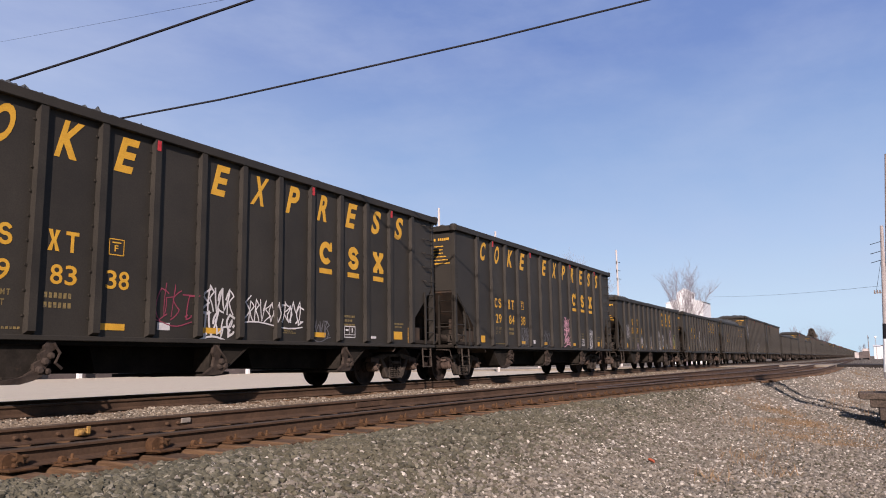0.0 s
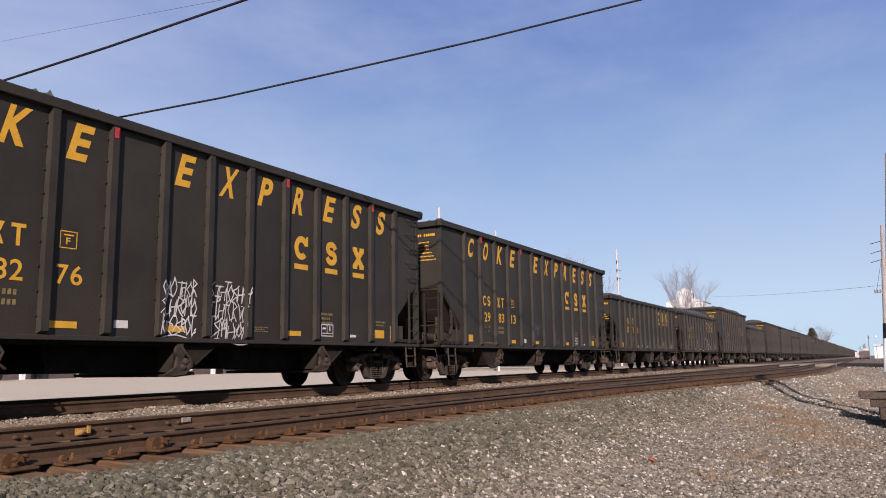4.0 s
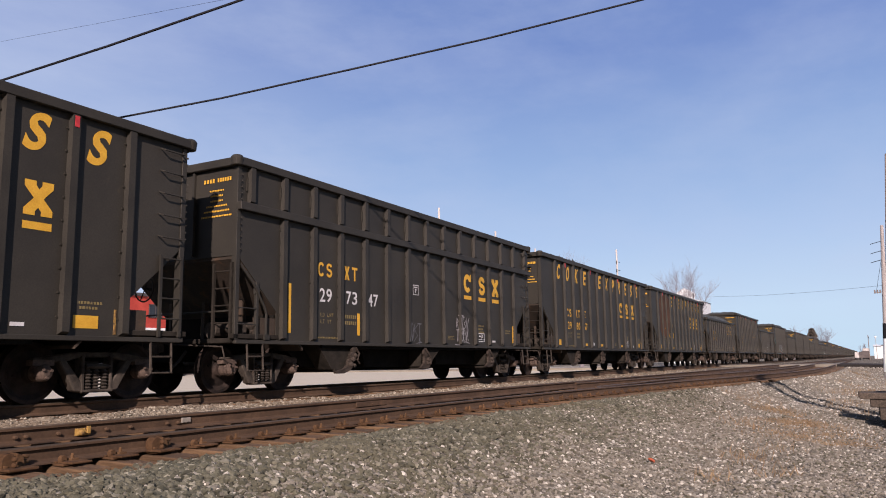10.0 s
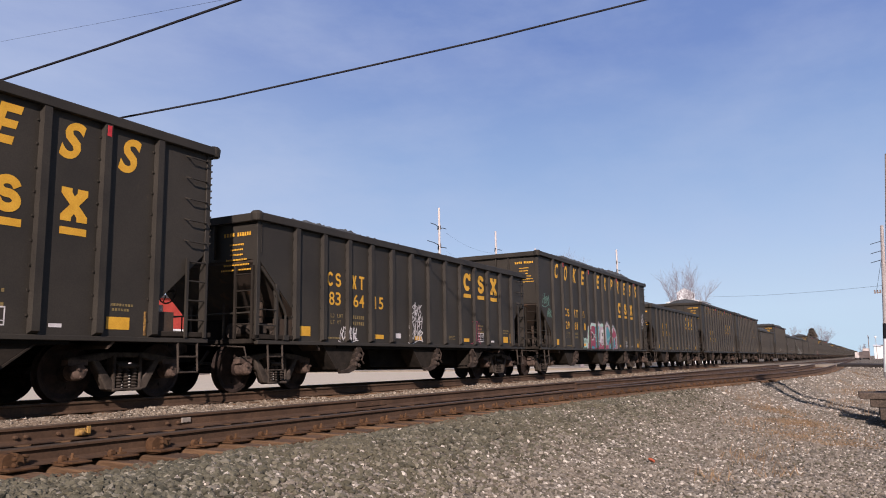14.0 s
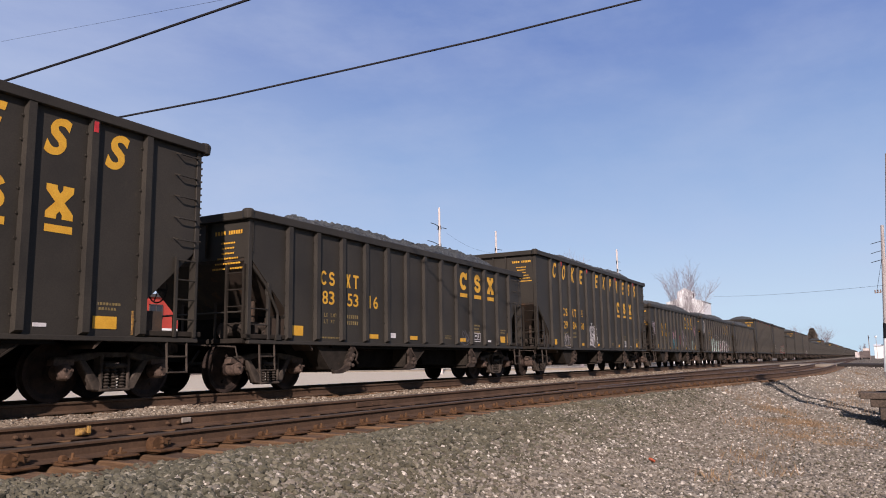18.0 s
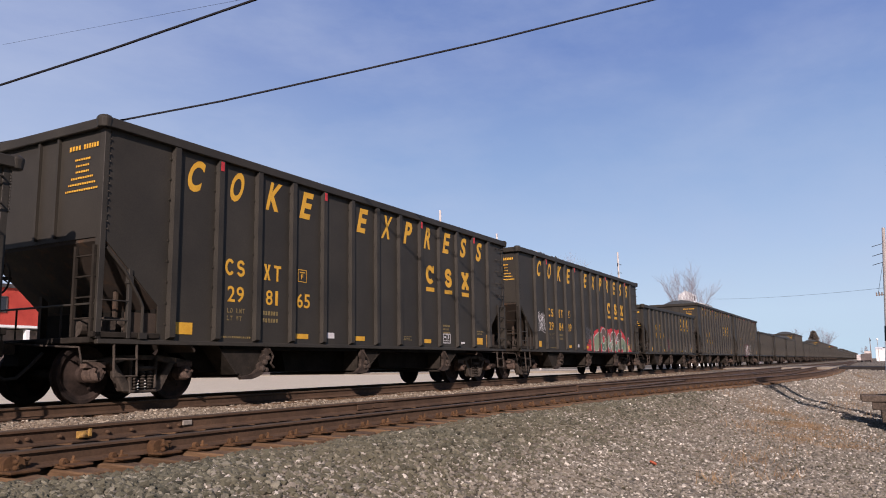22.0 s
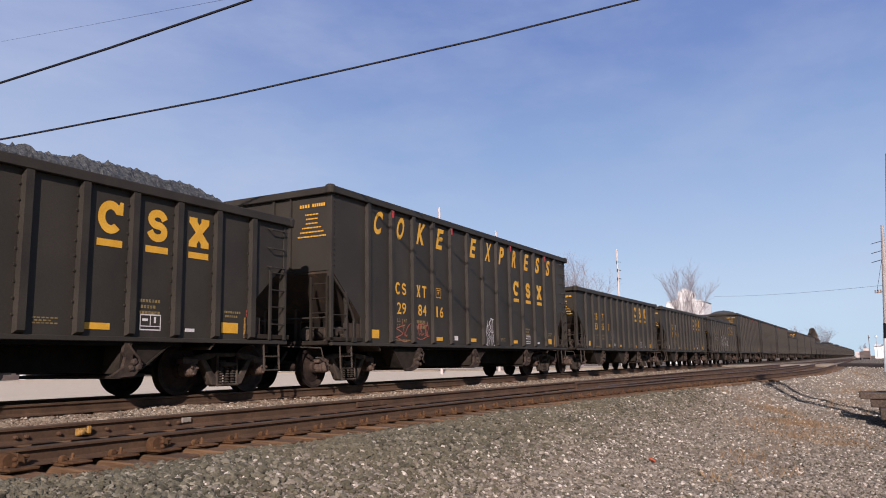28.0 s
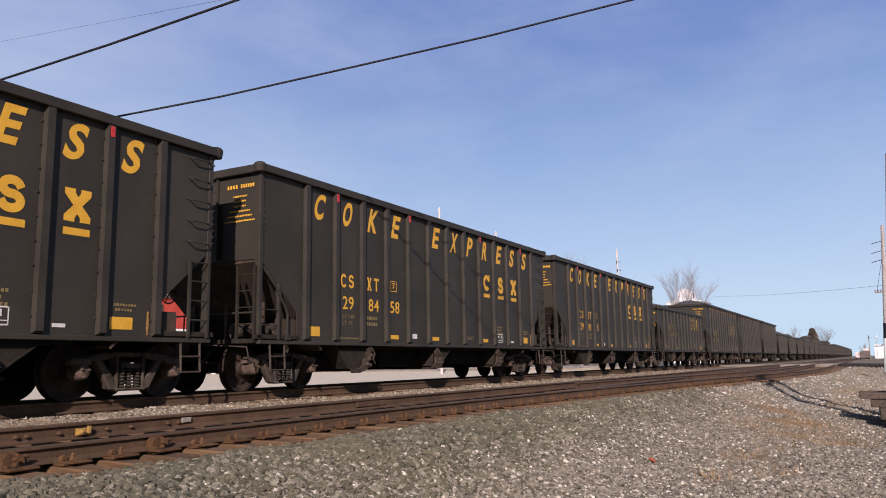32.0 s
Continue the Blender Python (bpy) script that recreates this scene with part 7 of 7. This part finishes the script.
def elevator():
    """White grain elevator far beyond the tracks."""
    g = thing("grain_elevator", "white sheet-metal grain elevator with a small headhouse", "building", at=(146, 26.2, -0.4))
    bm = bmesh.new()
    prism(bm, ((0, 0), (8, 0), (8, 11.3), (0, 11.3)), 0, 6.6)
    part("wall", finish(bm, "wall", WALL_WHITE), None, g)
    bm = bmesh.new()
    for k in range(13):
        box(bm, -0.05, 8.05, k * 0.55 - 0.04, k * 0.55 + 0.02, 0.1, 11.3)
    part("wall_seams", finish(bm, "wall_seams", WALL_WHITE), None, g)
    bm = bmesh.new()
    v = [bm.verts.new(p) for p in ((-0.2, -0.2, 11.3), (8.2, -0.2, 11.3), (8.2, 6.8, 11.3), (-0.2, 6.8, 11.3), (-0.2, 3.3, 12.2), (8.2, 3.3, 12.2))]
    for f in ((0, 1, 5, 4), (3, 4, 5, 2), (0, 4, 3), (1, 2, 5), (0, 3, 2, 1)):
        bm.faces.new([v[i] for i in f])
    part("roof", finish(bm, "roof", WALL_WHITE), None, g)
    bm = bmesh.new()
    v = [bm.verts.new(p) for p in ((1, 2.0, 11.6), (4, 2.0, 11.6), (4, 4.8, 11.6), (1, 4.8, 11.6), (1, 2.0, 13.2), (4, 2.0, 13.2), (4, 4.8, 13.2), (1, 4.8, 13.2), (1, 3.4, 14.0), (4, 3.4, 14.0))]
    for f in ((0, 1, 5, 4), (2, 3, 7, 6), (4, 5, 9, 8), (6, 7, 8, 9), (3, 0, 4, 8, 7), (1, 2, 6, 9, 5)):
        bm.faces.new([v[i] for i in f])
    part("headhouse", finish(bm, "headhouse", WALL_WHITE), None, g)
    window(g, 0.9, 0.9, (1.6, 1.98, 12.1), ROOF_DARK)


def make_right_side():
    # stack of old timbers
    for x, y, z, wx, wy, h in ((21.6, -0.35, -1.22, 2.4, 0.28, 0.27), (21.6, -2.6, -1.22, 2.4, 0.28, 0.27), (21.6, -0.2, -0.95, 2.2, 0.25, 0.25), (21.6, -2.5, -0.95, 2.2, 0.25, 0.25),
                               (21.2, -1.25, -0.7, 0.26, 2.7, 0.19), (21.7, -1.3, -0.7, 0.26, 2.7, 0.19), (22.2, -1.3, -0.7, 0.25, 2.6, 0.19),
                               (21.15, -1.0, -0.51, 0.27, 2.6, 0.15), (21.6, -1.05, -0.51, 0.26, 2.6, 0.14), (22.1, -0.95, -0.51, 0.26, 2.6, 0.15)):
        bm = bmesh.new()
        box(bm, -wx / 2, wx / 2, -wy / 2, wy / 2, 0, h)
        ob = solid("old_timber", bm, TIMBER, "dark weathered railway timber lying in a loose stack", "timber", group="stack of old timbers", bevel=0.015, at=(x, y, z))
        ob.rotation_euler.z = random.Random(int(x * 100 - y * 10)).uniform(-0.06, 0.06)
    # crossing road: dark asphalt up to the siding, pale concrete over the tracks
    for name, mat, label, pts in (("road", ASPHALT, "dark asphalt road that leads to the crossing", [(-140, -0.45), (-6, -0.3), (1, -0.12), (2.3, -0.1)]),
                                  ("road", CROSSING, "worn pale crossing over the tracks", [(2.3, -0.1), (13, -0.1), (30, -0.2), (140, -0.4)])):
        bm = bmesh.new()
        for (y0, z0), (y1, z1) in zip(pts, pts[1:]):
            v = [bm.verts.new(p) for p in ((66, y0, z0), (75, y0, z0), (75, y1, z1), (66, y1, z1), (66, y0, z0 - 0.5), (75, y0, z0 - 0.5), (75, y1, z1 - 0.5), (66, y1, z1 - 0.5))]
            for f in ((0, 1, 2, 3), (4, 7, 6, 5), (0, 3, 7, 4), (1, 5, 6, 2)):
                bm.faces.new([v[i] for i in f])
        solid(name, bm, mat, label, "road", kind="structure")
    # white shed and a parked truck beyond the road
    h = thing("white_shed", "small white shed beyond the road", "building", at=(250, -1.05, -0.4))
    bm = bmesh.new()
    box(bm, 0, 6, -1.7, 0, 0, 3.5)
    part("wall", finish(bm, "wall", WALL_WHITE), None, h)
    bm = bmesh.new()
    prism(bm, ((-0.3, 3.5), (6.3, 3.5), (3, 4.0)), -1.8, 0.1)
    part("roof", finish(bm, "roof", WALL_WHITE), None, h)
    window(h, 1.0, 1.0, (2.0, -1.72, 1.2))
    g = thing("white_building", "low white building with a flat dark roof edge beyond the road", "building", at=(268, -3.0, -0.4))
    bm = bmesh.new()
    box(bm, 0, 14, -9, 0, 0, 3.9)
    part("wall", finish(bm, "wall", WALL_WHITE), None, g)
    bm = bmesh.new()
    box(bm, -0.2, 14.2, -9.2, 0.2, 3.9, 4.1)
    part("roof", finish(bm, "roof", ROOF_DARK), None, g)
    for y in (-2.2, -5.2):
        bm = bmesh.new()
        box(bm, -0.04, 0.02, y, y + 1.3, 1.1, 2.3)
        part("window", finish(bm, "window", GLASS_DARK), None, g)
    bare_tree(300, 1.9, -0.4, 5.0, 1.5, 31, 8, "small brown leafless bush beyond the road")
    lamp = thing("street_lamp", "slender street lamp with a white globe beyond the road", "lamp", at=(200, -1.35, -0.4))
    bm = bmesh.new()
    rod(bm, (0, 0, 0), (0, 0, 4.9), 0.06, 8, 0.045)
    part("post", finish(bm, "post", POLE_GREY), None, lamp)
    bm = bmesh.new()
    lathe(bm, ((0.05, 4.85), (0.2, 4.95), (0.25, 5.1), (0.2, 5.27), (0.04, 5.36)), "z", 12)
    part("globe", finish(bm, "globe", WALL_WHITE, 0, True), None, lamp, "white globe")
    t = thing("box_truck", "pale box truck parked beyond the road", "vehicle", at=(215, 0.1, -0.4))
    bm = bmesh.new()
    box(bm, 1.6, 6, 0, 1.5, 0.7, 2.7)
    part("cargo_box", finish(bm, "cargo_box", POLE_PALE, 0.04), None, t)
    bm = bmesh.new()
    prism(bm, ((0, 0.5), (1.6, 0.5), (1.6, 2.1), (0.5, 2.1), (0.1, 1.3)), 0.05, 1.45)
    part("cab", finish(bm, "cab", WALL_BROWN, 0.04), None, t)
    for wx in (0.8, 4.8):
        bm = bmesh.new()
        lathe(bm, ((0.2, 0), (0.42, 0.02), (0.42, 1.48), (0.2, 1.5)), "y", 16)
        part("wheel", finish(bm, "wheel", WIRE), None, t, at=(wx, 0, 0.42))
    make_pickup(180, 0.2, -0.4, WALL_BROWN, "brown pickup truck parked beyond the road")
    make_pickup(205, 1.4, -0.4, POLE_PALE, "pale pickup truck parked beyond the road")
    power_pole(160, 0.1, 4.2, -0.4, 0.08, POLE_WOOD, ((0.5, 0.6, 0),), "small distant utility pole")
    # scrap of orange plastic
    bm = bmesh.new()
    lathe(bm, ((0.015, 0), (0.055, 0.008), (0.047, 0.035), (0.015, 0.042)), "z", 7)
    o = solid("plastic_scrap", bm, ORANGE, "crumpled orange plastic scrap on the gravel", "litter", at=(11.45, 2.92, ground_height(11.45, 2.92) + 0.03))
    o.rotation_euler = (0.5, 0.3, 0.4)
    # dry grass tufts
    rng = random.Random(9)
    verts, faces = [], []
    for k in range(12500):
        x = rng.uniform(11.5, 40)
        u = rng.random()
        y = (0.2 + 0.05 * x * 0.2 + rng.gauss(0, 0.35) + (1.2 if x < 17 else 0)) if u < 0.5 else rng.uniform(-0.06 * x, 0.9)
        if k > 5200:
            x, y = rng.uniform(10.8, 15.5), 0.0
            y = rng.gauss(0.55 + 0.3 * (x - 11), 0.42)
        if noise.noise((x * 0.6, y * 0.9, 5)) < (0.05 if k <= 5200 else -0.12):
            continue
        x, y = 1.5 * x, 1.5 * y
        z = ground_height(x, y)
        a, hgt = rng.uniform(0, 6.28), rng.uniform(0.04, 0.17) if k <= 5200 else rng.uniform(0.015, 0.07)
        w = 0.012
        dx, dy = math.cos(a) * w, math.sin(a) * w
        lx, ly = rng.uniform(-0.09, 0.09), rng.uniform(-0.09, 0.09)
        i = len(verts)
        verts += [(x - dx, y - dy, z - 0.02), (x + dx, y + dy, z - 0.02), (x + lx, y + ly, z + hgt)]
        faces.append((i, i + 1, i + 2))
    # thin weeds in the gravel before the grass
    for cx, cy, n, spread in ((13.7, 1.9, 90, 0.35), (11.4, 2.1, 60, 0.22), (14.8, 1.5, 60, 0.4), (22.9, 0.7, 160, 0.9), (12.4, 1.3, 40, 0.3)):
        for k in range(n):
            x, y = cx + rng.gauss(0, spread), cy + rng.gauss(0, spread * 0.7)
            z, a, hgt = ground_height(x, y), rng.uniform(0, 6.28), rng.uniform(0.05, 0.2)
            dx, dy, lx, ly = math.cos(a) * 0.008, math.sin(a) * 0.008, rng.uniform(-0.14, 0.14), rng.uniform(-0.14, 0.14)
            i = len(verts)
            verts += [(x - dx, y - dy, z - 0.02), (x + dx, y + dy, z - 0.02), (x + lx, y + ly, z + hgt)]
            faces.append((i, i + 1, i + 2))
    me = bpy.data.meshes.new("dry_grass")
    me.from_pydata(verts, [], faces)
    me.materials.append(GRASS)
    tagged(new("dry_grass", me), "thin tufts of dry brown grass", "grass", kind="stuff")


SWAYING = []


def make_background():
    make_pavement()
    make_store()
    make_pickup(46, 55, -0.37, WALL_WHITE, "white pickup truck parked beyond the pavement")
    make_pickup(30, 57, -0.37, GLASS_DARK, "dark pickup truck parked beyond the pavement")
    for x, y, top, r, arms in ((50.0, 27.9, 12.2, 0.11, ((1.6, 1.1, 1), (1.5, 1.3, -1), (3.1, 1.1, 1), (2.9, 1.8, -1))),
                               (61.0, 28.3, 12.0, 0.11, ((1.7, 1.2, 1), (2.8, 1.3, -1), (3.6, 1.2, 1))),
                               (73.0, 29.4, 12.0, 0.11, ((1.5, 1.2, 1), (2.3, 1.2, 1), (3.2, 1.0, -1))),
                               (80.0, 22.9, 12.2, 0.12, ((1.4, 1.2, 1), (2.3, 1.2, 1), (3.2, 1.2, 1)))):
        power_pole(x, y, top, -0.4, r, POLE_PALE, arms, "sunlit bleached utility pole with dark arms")
    for d in (0.0, -1.4):
        cable("overhead_line", [(51.1, 27.9, 10.4 + d), (62.2, 28.3, 10.2 + d), (74.2, 29.4, 10.2 + d), (110, 31.0, 9.6 + d)], 0.005, 0.5, "thin dark overhead line between poles")
    cable("overhead_line", [(112, 18.6, 9.05), (74, -2.3, 6.4)], 0.011, 0.25, "thin dark overhead line over the road")
    near_pole()
    power_pole(74.0, -1.2, 17.6, -0.4, 0.12, POLE_WOOD, (), "tall slender utility pole beside the road", lean=(0, -1.42))
    for x, y, top in ((9.15, -7.1, 11.14), (11.25, -6.92, 11.74)):
        power_pole(x, y, top, -1.25, 0.17, POLE_WOOD, ((0.6, 1.3, 0),), "wooden utility pole that stands behind the view")
    # two heavy cables that pass over the train, and a thin one above them
    SWAYING.append(cable("heavy_cable", [(5.2, 32.0, 4.13), (8.39, 14.53, 6.09), (8.85, 11.98, 6.4), (9.43, 8.83, 6.855), (12.5, -8.0, 9.4)], 0.024, 0.0, "heavy black cable over the train"))
    SWAYING.append(cable("heavy_cable", [(1.6, 30.5, 2.75), (9.19, 15.02, 5.305), (11.03, 11.27, 5.985), (12.21, 8.85, 6.51), (13.44, 6.34, 7.07), (14.92, 3.32, 7.825), (19.0, -5.0, 10.0)], 0.021, 0.0, "heavy black cable over the train"))
    cable("thin_cable", [(21.0, 36.6, 16.68), (11.25, -6.68, 6.3)], 0.005, 0.0, "thin black overhead cable")
    bare_tree(95, 32.4, -0.4, 14.6, 5.2, 4, 15)
    bare_tree(112, 22.7, -0.4, 14.6, 4.7, 8, 15)
    bare_tree(200, 23.7, -0.4, 9.6, 2.2, 12, 6)
    bare_tree(250, 19.8, -0.4, 10.4, 3.2, 15, 7)
    bare_tree(300, 14.6, -0.4, 12.4, 5.2, 18, 11)
    bare_tree(280, 16.9, -0.4, 9.6, 2.6, 19, 6)
    bare_tree(700, 20.5, -0.4, 9.0, 3.6, 21, 6)
    evergreen(262, 15.2, -0.4, 9.3, 3.4, 2)
    elevator()
    make_right_side()


make_ground()
make_tracks()
make_background()
make_train()
make_stones()

# ---------------------------------------------------------------- what moves
RUN = ((0.0, 0.0), (1.0, 19.1), (2.0, 38.08), (3.0, 56.9), (4.0, 76.03), (4.5, 85.65), (7.0, 133.38), (8.0, 152.55), (9.0, 171.75), (10.0, 191.04), (11.0, 210.36), (12.0, 229.75),
       (13.0, 248.75), (14.0, 268.08), (15.0, 287.3), (18.0, 345.12), (19.0, 364.33), (20.0, 383.68), (21.0, 402.68), (22.0, 421.95), (23.0, 441.35), (24.0, 460.73), (25.0, 480.03), (25.5, 489.82), (27.5, 528.08),
       (28.0, 537.78), (29.0, 557.3), (30.0, 576.38), (31.0, 595.78), (32.0, 615.23))
BEND_X, BEND_R = 820.0, 1500.0


def run(t):
    """How far the train has come by t seconds."""
    return float(np.interp(t, [a for a, b in RUN], [b for a, b in RUN]))


def car_pose(x, length):
    """A car whose leading end lies x metres along the track; far off the track bends away."""
    m = x + length / 2
    if m <= BEND_X:
        return pose(x, MAIN_Y, 0)
    a = (m - BEND_X) / BEND_R
    turn = Matrix.Rotation(a, 4, "Z")
    centre = Vector((BEND_X + BEND_R * math.sin(a), MAIN_Y + BEND_R * (1 - math.cos(a)), 0))
    return Matrix.Translation(centre) @ turn @ Matrix.Translation((-length / 2, 0, 0))


# how far the wind lifts the two heavy cables over the near rail, in centimetres
SWAY_TIMES = (0, 1, 2, 3, 4, 7, 8, 9, 10, 11, 12, 13, 14, 15, 18, 19, 20, 21, 22, 23, 24, 25, 25.5, 27.5, 28, 29, 29.5, 30, 30.5, 31, 31.5, 32)
SWAY_A = (1.0, 0.3, 2.4, 3.1, 4.5, 9.3, 5.9, 9.3, 7.3, 3.8, 3.1, 5.9, 8.7, 0.3, 3.1, 5.9, 1.0, 2.8, 5.2, 1.0, 8.7, 5.2, 3.1, 2.4, 1.7, 8.0, 7.3, 4.5, 5.2, 9.3, 11.4, 10.0)
SWAY_B = (-3.8, -2.1, 0.5, -1.6, -0.5, 1.1, 5.4, 0.5, -1.1, 1.1, -0.5, 1.1, -2.7, 3.2, 0.0, 0.0, -1.1, 0.0, -1.0, 2.2, -0.5, 0.5, 1.1, 1.6, 1.1, 1.6, 1.1, 3.2, 4.8, 3.2, 1.6, 3.8)


def sway():
    """The cables tip about their far ends."""
    for ob, end, way, reach, lifts in ((SWAYING[0], (5.2, 32.0, 4.13), (-0.983, -0.178, 0), 24.5, SWAY_A), (SWAYING[1], (1.6, 30.5, 2.75), (-0.898, -0.439, 0), 30.0, SWAY_B)):
        about = Matrix.Translation(end)
        walk(ob, [(t, about @ Matrix.Rotation(0.01 * d / reach, 4, Vector(way)) @ about.inverted()) for t, d in zip(SWAY_TIMES, lifts)])


def motions():
    sway()
    for car, at, kind, full in CARS:
        times = [a for a, b in RUN] if full else [0.0, 8.0, 15.0, 22.0, 28.0, 32.0]
        walk(car, [(t, car_pose(at - run(t), SPECS[kind]["length"])) for t in sorted(times)])
        if not full:
            continue
        # the wheels roll while the car is near
        near = [f / FPS for f in range(0, 961) if -6 < at - run(f / FPS) < 26]
        if not near:
            continue
        times = sorted({0.0, 32.0, *near})
        for tr in car.children:
            if tr.name.split(".")[0] != "truck":
                continue
            for w in tr.children:
                if w.name.split(".")[0] == "wheelset":
                    rows = []
                    for t in times:
                        d = run(min(max(t, near[0]), near[-1])) - run(near[0])
                        rows.append((t, Matrix.Translation(w.location) @ Matrix.Rotation(-d / 0.457, 4, "Y")))
                    walk(w, rows)


motions()
